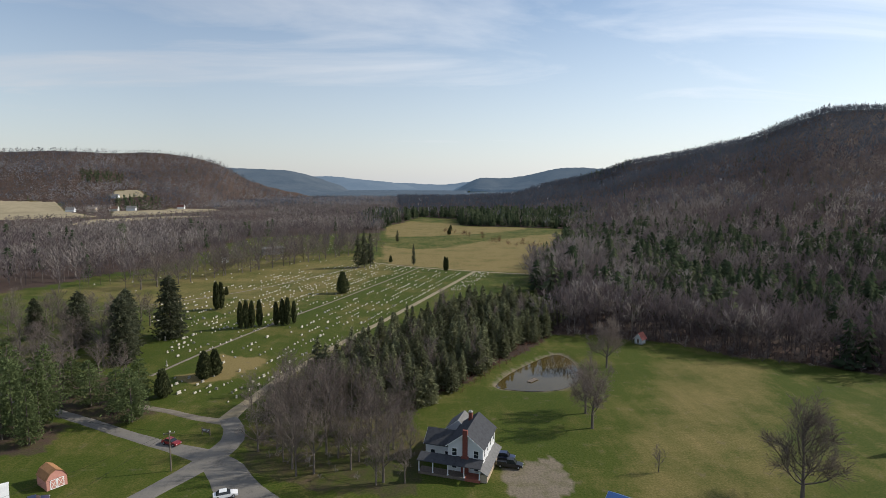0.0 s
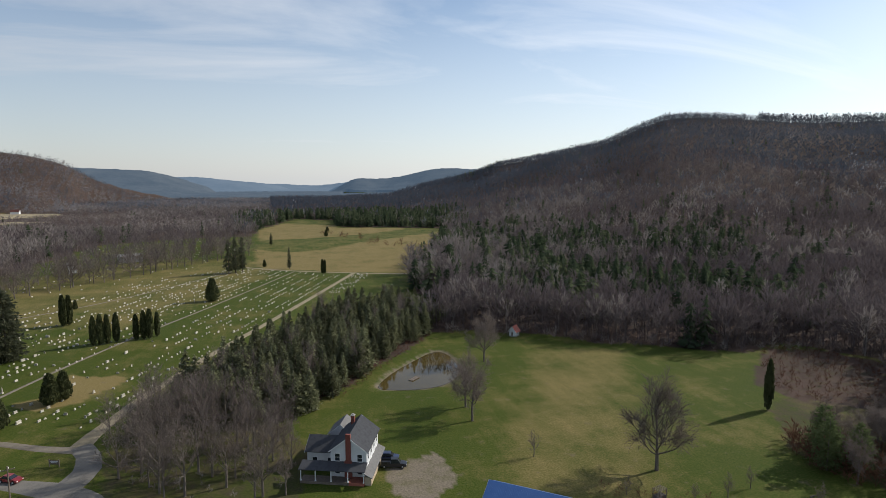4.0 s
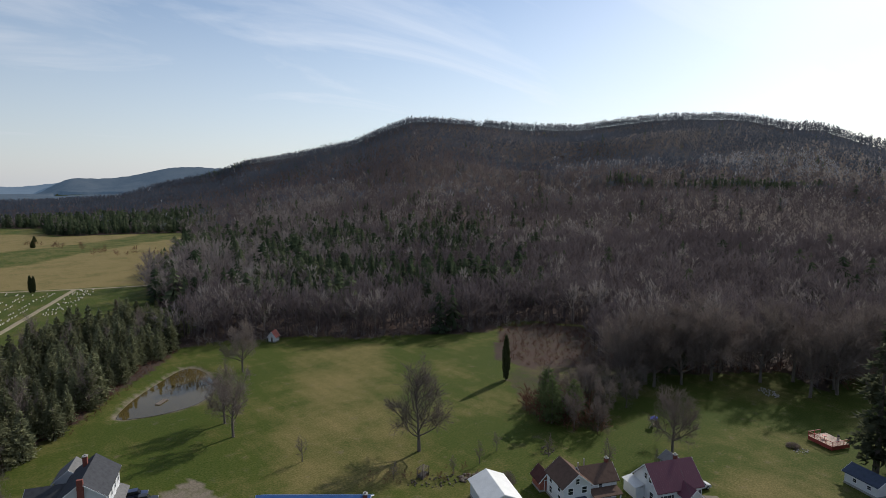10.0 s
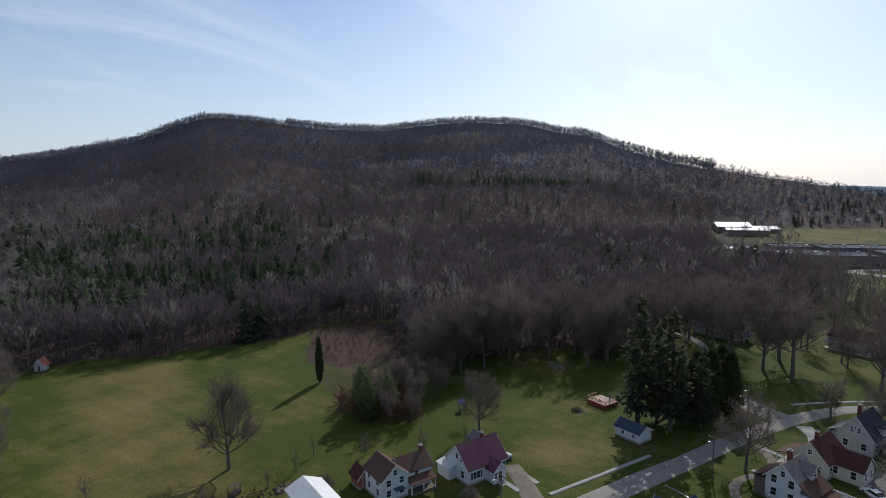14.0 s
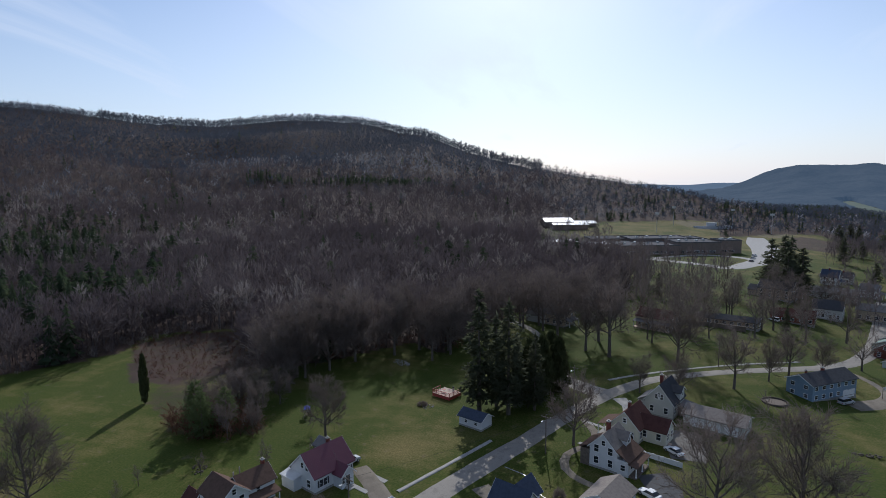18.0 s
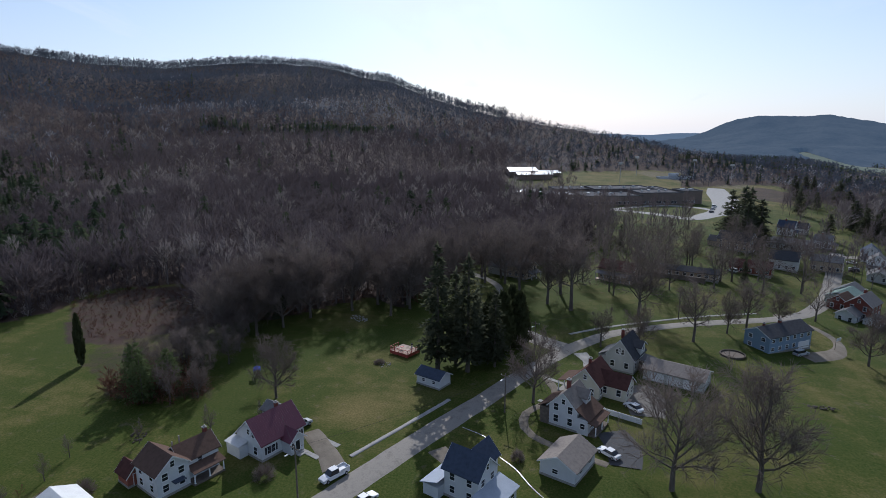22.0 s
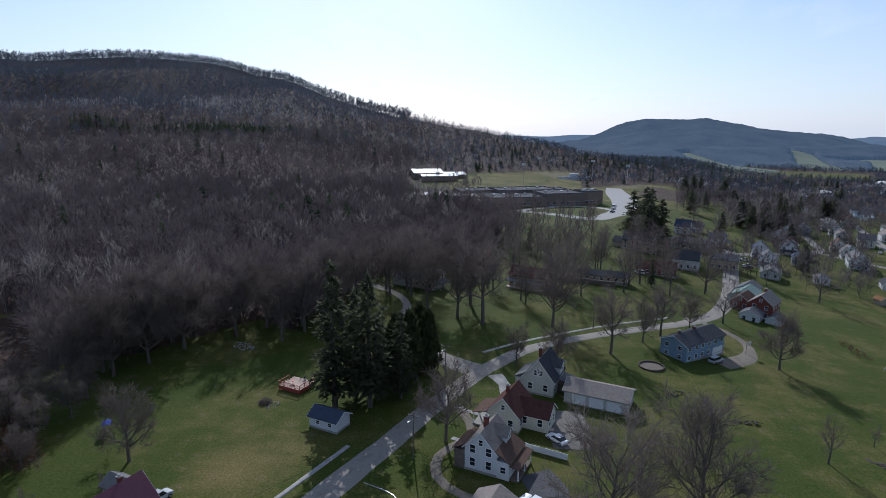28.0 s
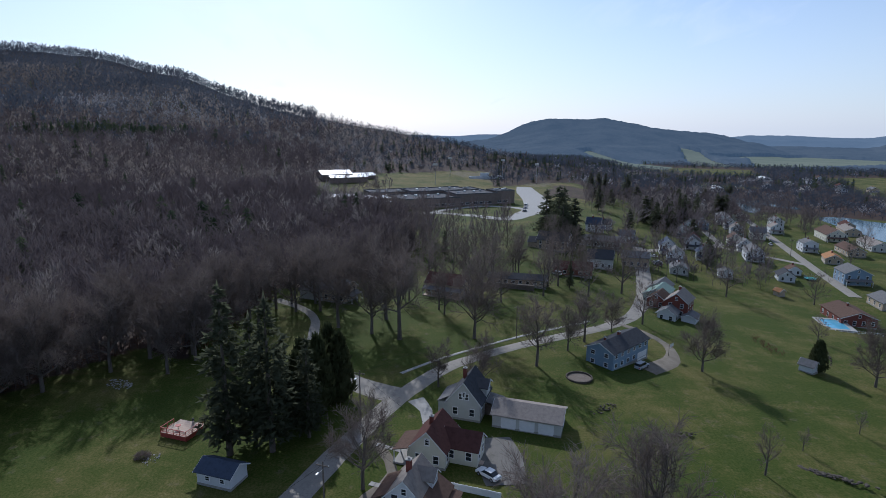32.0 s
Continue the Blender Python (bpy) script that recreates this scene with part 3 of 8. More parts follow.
def make_ground():
    radii = [0, 25, 45, 55, 62] + list(np.arange(66, 130, 1.6))
    while radii[-1] < 4700:
        radii.append(radii[-1] * 1.0128)
    radii = np.array(radii)
    bearings = np.radians(np.concatenate([np.arange(-42, 142, 0.5), np.arange(142, 318, 4.0)]))
    rr, bb = np.meshgrid(radii, bearings, indexing="ij")
    x, y = 6 + rr * np.sin(bb), rr * np.cos(bb)
    z = height(x, y)
    a, b = ramble(x, y, 17, 2.0)
    wood = wooded(x, y)
    litter = np.where(wood | inside(SPRUCES, a, b), 1.0, np.where(inside(BRUSH, a, b), 0.45, 0.0))
    litter = np.where(inside([(-128, 172), (-100, 150), (-74, 136), (-64, 142), (-80, 165), (-100, 180)], a, b) | inside([(-110, 122), (-84, 122), (-84, 138), (-110, 150)], a, b), 0.7, litter)
    litter = np.where(inside([(118, 121), (138, 126), (166, 122), (150, 98), (140, 100), (112, 74), (106, 100)], a, b), 0.5, litter)
    litter = np.where(inside(RUSSET, a, b), 0.85, litter)
    litter = np.where(inside([(540, -130), (625, -168), (605, -205), (515, -168)], a, b), 0.8, litter)
    dry = np.where(inside(FAR_TAN, a, b), 0.8 - 0.5 * (patchy(x, y, 40) > 0.72), 0.16)
    for s in TAN_STRIPS:
        dry = np.maximum(dry, 0.10 + 0.42 * (1 - smooth(-7, 5, shore(s, a, b))))
    dry = np.where((x > 100) & (y < -20), np.where(np.hypot(x, y) > 700, 0.3, 0.2), dry)
    for s in FIELDS_ACROSS[:4]:
        dry = np.where(inside(s, a, b), 1.0, dry)
    for s in FIELDS_ACROSS[4:]:
        dry = np.where(inside(s, a, b), 0.55, dry)
    dry = np.where(inside([(560, 60), (720, -40), (720, -190), (540, -190), (490, -140), (530, -60)], a, b), 0.45, dry)
    dry = np.where(inside([(-200, 305), (-70, 250), (-40, 300), (-12, 400), (-40, 470), (-120, 480)], a, b), np.maximum(dry, 0.42), dry)
    dirt = np.zeros_like(x)
    dirt = np.where(inside([(15, 112), (29, 116), (31, 104), (24, 98), (17, 103)], a, b), 0.8, dirt)
    dry = np.where(inside([(-69, 198), (-53, 192), (-53, 181), (-59, 171), (-68, 168), (-75, 174), (-68, 181)], a, b), 1.15, dry)
    dirt = np.where(inside([(690, -60), (700, -130), (640, -170), (600, -150), (660, -70)], a, b), 0.5, dirt)
    dirt = np.maximum(dirt, 0.95 * (1 - smooth(0.2, 1.5, shore(POND, x, y))))
    n, m = x.shape
    idx = np.arange(n * m).reshape(n, m)
    nxt = np.roll(idx, -1, axis=1)
    faces = np.stack([idx[:-1], nxt[:-1], nxt[1:], idx[1:]], -1).reshape(-1, 4)[:, ::-1]
    ob = sheet("ground", np.stack([x, y, z], -1).reshape(-1, 3), faces, M_GROUND, litter=litter.ravel(), dry=dry.ravel(), dirt=dirt.ravel())
    tagged(ob, "rolling ground of green spring grass, dry meadow and leaf litter", "ground", kind="structure")


make_ground()


def ribbon(name, line, widths, material, label, category, lift=0.05, step=3.0):
    """A strip along a line of places, draped on the ground, with a worn, uneven edge and a thickness."""
    pts = [Vector(p) for p in line]
    if np.isscalar(widths):
        widths = [widths] * len(pts)
    fine, wide = [], []
    for i in range(len(pts) - 1):
        p0, p1, p2, p3 = pts[max(i - 1, 0)], pts[i], pts[i + 1], pts[min(i + 2, len(pts) - 1)]
        k = max(2, int((p2 - p1).length / step))
        for j in range(k):
            t = j / k
            fine.append(0.5 * ((2 * p1) + (p2 - p0) * t + (2 * p0 - 5 * p1 + 4 * p2 - p3) * t * t + (3 * p1 - p0 - 3 * p2 + p3) * t ** 3))
            wide.append(widths[i] + (widths[i + 1] - widths[i]) * t)
    fine.append(pts[-1])
    wide.append(widths[-1])
    rng = random.Random(len(line) * 31 + int(line[0][0] * 7))
    cross = 7
    vs = []
    for i, (p, w) in enumerate(zip(fine, wide)):
        d = (fine[min(i + 1, len(fine) - 1)] - fine[max(i - 1, 0)]).normalized()
        s = Vector((d.y, -d.x))
        e0, e1 = (w / 2 + rng.uniform(-0.12, 0.12) * min(1, w / 3) for _ in range(2))
        for c in range(cross):
            u = -e0 + (e0 + e1) * c / (cross - 1)
            q = p + s * u
            vs.append((q.x, q.y, -0.25 if c in (0, cross - 1) else lift * (1 - 0.25 * abs(2 * c / (cross - 1) - 1))))
    vs = np.array(vs)
    vs[:, 2] += height(vs[:, 0], vs[:, 1]) + 0.02
    n = len(fine)
    idx = np.arange(n * cross).reshape(n, cross)
    faces = np.stack([idx[:-1, :-1], idx[1:, :-1], idx[1:, 1:], idx[:-1, 1:]], -1).reshape(-1, 4)[:, ::-1]
    return tagged(sheet(name, vs, faces, material), label, category, kind="structure")


STREET = [(62, 50), (83, 38), (97, 31.5), (112, 24.5), (125, 18), (137, 12.5), (148, 7), (158, 1.5), (167, -5), (176, -13), (186, -29), (195, -47), (206, -64), (219, -78), (238, -90), (256, -99), (285, -111), (312, -122), (340, -133)]
ribbon("road", STREET, [7, 7, 7, 7, 6.6, 6.4, 6.2, 6.4, 6.2, 5.4, 5.2, 5.2, 5.4, 6.2, 7.5, 8.5, 8.5, 9, 9], M_ASPHALT, "pale worn asphalt village street between the houses", "road", 0.09)
ribbon("road", [(161, 2), (165, 8), (171, 14), (180, 20), (196, 24), (214, 26), (226, 32), (236, 42)], [10, 9, 7.5, 6, 4.4, 3.6, 4, 5], M_ASPHALT, "pale worn lane leading uphill past dark firs", "road", 0.07)
ribbon("road", [(-130, 165), (-98, 149), (-83, 141), (-70, 133.5), (-57, 126.5), (-47, 121.5), (-40, 115), (-34, 106), (-20, 92)], [4.5, 4.5, 4.5, 4.5, 5, 7.5, 10, 11, 11], M_LANE, "grey asphalt road with tree shadows across it", "road", 0.08)
ribbon("road", [(-60, 92), (-53, 104), (-48, 113), (-44.5, 121), (-43, 129), (-45, 136), (-48, 141)], [6, 6, 6.5, 8, 7, 6, 6], M_LANE, "grey asphalt lane joining at the cemetery gate", "road", 0.12)
ribbon("road", [(-48, 139), (-47.5, 145), (-45, 157), (-41, 172), (-29, 207), (-10, 254), (9, 302), (38, 377)], [7, 5.5, 4.2, 3.8, 3.6, 3.6, 3.6, 3.6], M_GRAVEL, "sandy cemetery drive beside the spruces", "road", 0.07)
ribbon("road", [(-74, 150), (-64, 146), (-56, 142), (-48, 139)], [3, 3, 3.4, 4], M_STONEDUST, "grey gravel side entrance of the cemetery", "road", 0.1)
ribbon("road", [(-50, 432), (-33, 419), (0, 395), (38, 377), (55, 370), (74, 364)], 3.2, M_GRAVEL, "sandy track across the end of the cemetery", "road", 0.1)
ribbon("road", [(-82, 174), (-71, 210), (-55, 252), (-40, 288), (-13, 357), (0, 392)], 1.6, M_STONEDUST, "faint grey wheel track between the graves", "road", 0.05)
ribbon("road", [(-150, 262), (-112, 290), (-80, 330), (-40, 402)], 1.5, M_STONEDUST, "faint wheel track through the old graves", "road", 0.05)
ribbon("pavement", [(98, 38), (110, 32), (124, 25.2)], 1.2, M_CONCRETE, "pale concrete sidewalk slabs beside the street", "pavement", 0.14, 2)
ribbon("pavement", [(172, 0), (180, -10), (190, -26), (201, -46), (210, -60)], 1.3, M_CONCRETE, "pale concrete sidewalk above the street", "pavement", 0.1, 2)
ribbon("driveway", [(93.5, 39), (98, 42.5), (104.5, 49)], [6, 5, 4.5], M_STONEDUST, "gravel driveway beside the maroon-roofed house", "driveway", 0.12)
ribbon("driveway", [(104, 23), (98, 17), (92, 10)], [5, 4, 3.5], M_STONEDUST, "short gravel drive off the street", "driveway", 0.12)
ribbon("driveway", [(142, 5.5), (131, 2), (122, 8), (113, 6), (106, -8)], [3, 2.6, 2.6, 2.4, 2.4], M_STONEDUST, "narrow worn drive behind the white house", "driveway", 0.06)
ribbon("driveway", [(118, -9), (113, -11), (106, -11)], [8, 9, 7], M_DRIVE, "dark asphalt yard behind the white house", "driveway", 0.1)
ribbon("driveway", [(141, -17), (134, -17), (126, -17)], [9, 12, 9], M_LANE, "grey asphalt parking yard behind the houses", "driveway", 0.08)
ribbon("driveway", [(158, -3), (153, -5), (147, -5)], [5, 3.5, 2.5], M_CONCRETE, "pale drive up to the houses", "driveway", 0.12)
ribbon("driveway", [(212, -66), (206, -73), (196, -77), (187, -76), (179, -71), (173, -62)], [4, 3.4, 3.2, 4, 7, 8], M_STONEDUST, "curved gravel driveway round the pale blue house", "driveway", 0.08)
ribbon("road", [(404, 20), (420, 2), (437, -24), (424, -52), (408, -72), (424, -86), (450, -102), (505, -116), (560, -122), (600, -128)], [10, 10, 9, 12, 14, 18, 24, 28, 26, 18], M_CONCRETE, "pale school drive and car park", "road", 0.1)
ribbon("road", [(437, -24), (455, -40), (470, -66), (462, -88), (445, -98)], [8, 8, 8, 8, 8], M_CONCRETE, "pale loop drive in front of the school", "road", 0.14)
ribbon("road", [(330, -130), (362, -190), (390, -204), (456, -226), (520, -250)], 6.5, M_ASPHALT, "pale village street lined with houses", "road", 0.1)
ribbon("road", [(262, -196), (307, -213), (362, -235), (430, -262), (500, -290)], 6.5, M_ASPHALT, "pale back street between the village houses", "road", 0.12)
ribbon("road", [(362, -190), (345, -205), (318, -218)], 5, M_ASPHALT, "short cross street", "road", 0.14)


def water(name, outline, z, material, label):
    bm = bmesh.new()
    ring = [bm.verts.new((x, y, z)) for x, y in outline]
    bm.faces.new(ring)
    bmesh.ops.triangulate(bm, faces=bm.faces[:])
    return tagged(part(name, bm, material), label, "water", kind="structure")


water("pond", POND, -0.42, M_WATER, "brown pond in the lawn, reflecting the sky")
water("lake", LAKE, -12.5, M_LAKE, "blue lake beyond the village roofs")
water("river", RIVER, -12.5, M_LAKE, "blue backwater among the trees")


# ---- trees ----
def blade(out, p, q, width, rng):
    d = q - p
    s = np.cross(d, rng.normal(size=3))
    s *= width / 2 / (np.linalg.norm(s) + 1e-9)
    out.append((p - s, p + s, q))


def bare_pattern(seed, limbs, twigs, limb_width, twig_width, twig_length=0.12, base=0.25, girth=0.27):
    """A leafless tree one metre high, as triangles: trunk, limbs that fork outwards, and a rounded crown of twigs."""
    rng = np.random.default_rng(seed)
    out = []
    r0, r1 = 0.010, 0.003
    for i in range(3 if limbs > 5 else 2):
        a, b = 2.1 * i, 2.1 * (i + 1)
        c = [np.array([math.cos(t) * r, math.sin(t) * r, z]) for t, r, z in ((a, r0, -0.03), (b, r0, -0.03), (b, r1, 0.75), (a, r1, 0.75))]
        out += [(c[0], c[1], c[2]), (c[0], c[2], c[3])]
    mid, half = (base + 1) / 2, (1 - base) / 2
    waves = rng.uniform(0, 6.3, 4)

    def crown(n):
        a = math.atan2(n[1], n[0])
        lobe = 1 + 0.16 * math.sin(3 * a + waves[0]) * (1 - abs(n[2])) + 0.12 * math.sin(2 * a + waves[1] + 3 * n[2]) + 0.07 * math.sin(5 * a + waves[2] + 5 * n[2])
        egg = girth * (1.0 - 0.22 * n[2])
        return np.array([n[0] * egg * lobe, n[1] * egg * lobe, mid + n[2] * half * (0.92 + 0.08 * lobe)])

    arms = []
    for k in range(limbs):
        a = k * 2.4 + rng.uniform(-0.5, 0.5)
        up = rng.uniform(-0.55, 0.95)
        n = np.array([math.cos(a) * math.sqrt(1 - up * up), math.sin(a) * math.sqrt(1 - up * up), up])
        tip = crown(n) * np.array([0.86, 0.86, 0.97])
        foot = np.array([0, 0, min(0.7, max(base * 0.9, tip[2] - 0.30))])
        blade(out, foot, tip, limb_width, rng)
        arms.append((foot, tip, n))
    # twigs fan upwards and outwards from the limbs, thickest towards their ends
    for j in range(twigs):
        foot, tip, n = arms[j % limbs]
        p = foot + (tip - foot) * rng.uniform(0.35, 1.0) ** 0.7 + rng.normal(size=3) * 0.012
        d = (tip - foot) / np.linalg.norm(tip - foot) * 0.55 + n * 0.25 + np.array([0, 0, 0.5]) + rng.normal(size=3) * 0.42
        d /= np.linalg.norm(d)
        s = np.cross(d, n + rng.normal(size=3) * 0.5)
        s *= twig_width / 2 / (np.linalg.norm(s) + 1e-9)
        out.append((p - s, p + s, p + d * twig_length * rng.uniform(0.6, 1.4)))
    return np.array(out)


def fir_pattern(seed, tiers, sides, radius, start=0.08, ragged=0.25, droop=0.05, fill=0.85, taper=0.8):
    """A conifer one metre high: whorls of drooping sprays round a stem."""
    rng = np.random.default_rng(seed)
    out = []
    for i in range(3):
        a, b = 2.1 * i, 2.1 * (i + 1)
        out.append(((math.cos(a) * 0.013, math.sin(a) * 0.013, -0.03), (math.cos(b) * 0.013, math.sin(b) * 0.013, -0.03), (0, 0, 0.85)))
    for t in range(tiers):
        u = (t + rng.uniform(0, 0.6)) / tiers
        z = start + (1 - start) * u
        reach = radius * (1 - u) ** taper * rng.uniform(1 - ragged * 0.6, 1 + ragged * 0.4) + 0.012
        for s in range(sides):
            a = 2 * math.pi * (s + rng.uniform(-0.35, 0.35)) / sides + t
            half = math.pi / sides * fill * rng.uniform(0.7, 1.2)
            r = reach * rng.uniform(1 - ragged, 1 + ragged)
            dz = -droop * (1.2 - u) * rng.uniform(0.5, 1.5)
            top = min(1.0, z + 0.55 * (1 - start) / tiers + 0.02)
            out.append(((0, 0, top), (math.cos(a - half) * r, math.sin(a - half) * r, z + dz), (math.cos(a + half) * r, math.sin(a + half) * r, z + dz - 0.006)))
    return np.array(out)


def plant(name, patterns, x, y, tall, wide, material, label, category, seed, tone=None):
    """Many trees joined into one mesh of stuff."""
    rng = np.random.default_rng(seed)
    z = height(x, y)
    which = rng.integers(0, len(patterns), len(x))
    yaw = rng.uniform(0, 2 * math.pi, len(x))
    tone = rng.uniform(0, 1, len(x)) if tone is None else tone
    all_v, all_t = [], []
    for k, pat in enumerate(patterns):
        pick = np.nonzero(which == k)[0]
        if not len(pick):
            continue
        p = pat.reshape(-1, 3)
        c, s = np.cos(yaw[pick])[:, None], np.sin(yaw[pick])[:, None]
        w, h = (tall * wide)[pick][:, None], tall[pick][:, None]
        vx = (p[None, :, 0] * c - p[None, :, 1] * s) * w + x[pick][:, None]
        vy = (p[None, :, 0] * s + p[None, :, 1] * c) * w + y[pick][:, None]
        vz = p[None, :, 2] * h + z[pick][:, None]
        all_v.append(np.stack([vx, vy, vz], -1).reshape(-1, 3))
        all_t.append(np.repeat(tone[pick], len(p)))
    return tagged(soup(name, np.concatenate(all_v), 3, material, tone=np.concatenate(all_t)), label, category, kind="stuff")


def scatter(seed, x0, x1, y0, y1, gap, keep):
    """Jittered places a gap apart where keep(x, y) holds."""
    rng = np.random.default_rng(seed)
    gx, gy = np.meshgrid(np.arange(x0, x1, gap), np.arange(y0, y1, gap))
    x = (gx + rng.uniform(-0.48, 0.48, gx.shape) * gap).ravel()
    y = (gy + rng.uniform(-0.48, 0.48, gy.shape) * gap).ravel()
    k = keep(x, y)
    return x[k], y[k]


BARE_MID = [bare_pattern(i, 17, 150, 0.008, 0.0150, 0.105, 0.18 + 0.05 * (i % 4), 0.28) for i in range(8)]
BARE_HALF = [bare_pattern(20 + i, 10, 52, 0.012, 0.030, 0.125, 0.14 + 0.05 * (i % 3), 0.29) for i in range(6)]
BARE_FAR = [bare_pattern(40 + i, 5, 17, 0.02, 0.080, 0.19, 0.08, 0.31) for i in range(6)]
BARE_TALL = [bare_pattern(110 + i, 10, 62, 0.016, 0.036, 0.14, 0.14, 0.26) for i in range(6)]
SHRUBS = [bare_pattern(50 + i, 5, 40, 0.012, 0.030, 0.16, 0.02, 0.36) for i in range(4)]
FIR_MID = [fir_pattern(60 + i, 11, 8, 0.19 + 0.03 * (i % 3), 0.10, 0.40, taper=(0.8, 0.5, 0.42)[i % 3]) for i in range(6)]
FIR_FAR = [fir_pattern(80 + i, 5, 6, 0.24, 0.1, 0.35, 0.06, 1.0, taper=0.5) for i in range(4)]


def fir_share(x, y):
    b, r = bearing(x, y), np.hypot(x, y)
    core = smooth(5, 12, b) * (1 - smooth(34, 56, b)) * smooth(245, 290, r) * (1 - smooth(480, 700, r))
    band = smooth(-7, 0, b) * (1 - smooth(13, 18, b)) * smooth(700, 760, r) * (1 - smooth(980, 1080, r))
    right = smooth(84, 94, b) * (1 - smooth(108, 114, b)) * smooth(470, 560, r)
    lone = 0.10 * (patchy(x + 70, y - 40, 33) > 0.8) * (b < 80) * (r < 900)
    strip = 0.75 * smooth(54, 58, b) * (1 - smooth(70, 74, b)) * smooth(890, 930, r) * (1 - smooth(990, 1030, r)) * (patchy(x, y, 40) > 0.4)
    tops = 0.5 * smooth(90, 94, b) * (r > 800) * (patchy(x, y, 30) > 0.6) + 0.5 * (b > 16) * (b < 20.5) * (crest_gap(x, y) < 60)
    block = 0.95 * ((b > -27.2) & (b < -23.6) & (r > 1270) & (r < 1400) | (b > -29.6) & (b < -26.4) & (r > 1540) & (r < 1640))
    return 0.008 + block + strip + tops + lone + core * (0.22 + 0.6 * (patchy(x, y, 26) > 0.52)) + 0.85 * band + 0.12 * right


def edge(x, y, d):
    """Wooded places within d metres of open ground."""
    w = wooded(x, y)
    open_near = np.zeros_like(w)
    for dx, dy in ((d, 0), (-d, 0), (0, d), (0, -d), (-d * 0.7, -d * 0.7)):
        open_near |= ~wooded(x + dx, y + dy)
    return w & open_near


def forest():
    near = lambda x, y: wooded(x, y) & (np.hypot(x, y) < 520) & (bearing(x, y) > -4)
    mid = lambda x, y: wooded(x, y) & (np.hypot(x, y) >= 520) & (np.hypot(x, y) < 1000) & (bearing(x, y) > -6) & (bearing(x, y) < 140)
    far = lambda x, y: wooded(x, y) & (np.hypot(x, y) >= 1000) & (np.hypot(x, y) < np.where(bearing(x, y) < 97, 1960, 1430)) & (bearing(x, y) > -2) & (bearing(x, y) < 140)
    left = lambda x, y: wooded(x, y) & (np.hypot(x, y) < 700) & (bearing(x, y) <= -4) & (bearing(x, y) > -42)
    left_far = lambda x, y: wooded(x, y) & (np.hypot(x, y) >= 700) & (np.hypot(x, y) < 1900) & (bearing(x, y) <= -2) & (bearing(x, y) > -42)
    rng = np.random.default_rng(5)
    sets = [("near", near, 6.7, BARE_MID, FIR_MID, -10, 640, -260, 560, 17.5), ("mid", mid, 8.6, BARE_HALF, FIR_MID[:3], -80, 1010, -760, 1010, 15.5),
            ("far", far, 10.2, BARE_FAR, FIR_FAR, -60, 2000, -1100, 1970, 15), ("left", left, 8.6, BARE_HALF, FIR_MID, -520, 0, 80, 700, 16), ("left_far", left_far, 11.5, BARE_FAR, FIR_FAR, -1500, 0, 520, 2150, 11)]
    for k, (key, keep, gap, bare, firs, x0, x1, y0, y1, size) in enumerate(sets):
        x, y = scatter(100 + k, x0, x1, y0, y1, gap, keep)
        is_fir = rng.uniform(0, 1, len(x)) < fir_share(x, y)
        tall = size * rng.uniform(0.75, 1.2, len(x)) * (0.85 + 0.3 * patchy(x, y, 60)) * (1 - 0.42 * smooth(80, 87, bearing(x, y)) * (np.hypot(x, y) > 560)) * np.where((bearing(x, y) < -14) & (np.hypot(x, y) > 820) & (np.hypot(x, y) < 1200), 0.6, 1.0)
        gap_to_crest = crest_gap(x, y)
        tall = tall * np.where((bearing(x, y) > 42) & (bearing(x, y) < 82), np.clip(gap_to_crest / 75, 0.25, 1), 1.0)
        # light put into the tone: backlit bearings darker, woods on the left paler
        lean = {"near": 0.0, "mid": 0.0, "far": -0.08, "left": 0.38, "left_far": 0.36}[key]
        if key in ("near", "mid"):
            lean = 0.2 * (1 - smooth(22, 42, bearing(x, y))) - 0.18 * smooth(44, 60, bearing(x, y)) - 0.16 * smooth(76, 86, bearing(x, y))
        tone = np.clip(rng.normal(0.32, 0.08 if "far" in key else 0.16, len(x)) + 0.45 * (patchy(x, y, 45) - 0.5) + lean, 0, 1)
        pale = rng.uniform(0, 1, len(x)) < (0.008 if "f" in key else 0.07) + 0.3 * (patchy(x + 300, y, 37) > 0.8) * ("f" not in key)
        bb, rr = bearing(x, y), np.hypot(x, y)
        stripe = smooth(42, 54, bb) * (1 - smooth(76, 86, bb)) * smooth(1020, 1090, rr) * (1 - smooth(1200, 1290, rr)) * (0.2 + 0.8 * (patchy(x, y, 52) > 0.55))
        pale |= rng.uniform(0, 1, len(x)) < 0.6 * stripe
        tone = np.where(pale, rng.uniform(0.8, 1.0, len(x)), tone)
        d = ~is_fir
        wide = rng.uniform(0.9, 1.4, len(x)) * (size if key != "left_far" else 16.0) / size * (1 + 0.6 * smooth(80, 87, bearing(x, y)) * (np.hypot(x, y) > 560))
        # share of trees in the haze-tinted twigs, growing with distance and bearing
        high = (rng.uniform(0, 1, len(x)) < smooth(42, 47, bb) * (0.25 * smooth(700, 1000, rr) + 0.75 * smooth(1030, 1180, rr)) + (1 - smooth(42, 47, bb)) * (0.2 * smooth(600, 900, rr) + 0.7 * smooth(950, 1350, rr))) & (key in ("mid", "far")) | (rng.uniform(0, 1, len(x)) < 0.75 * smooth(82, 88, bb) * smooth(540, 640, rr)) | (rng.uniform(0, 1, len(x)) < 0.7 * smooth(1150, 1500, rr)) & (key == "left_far")
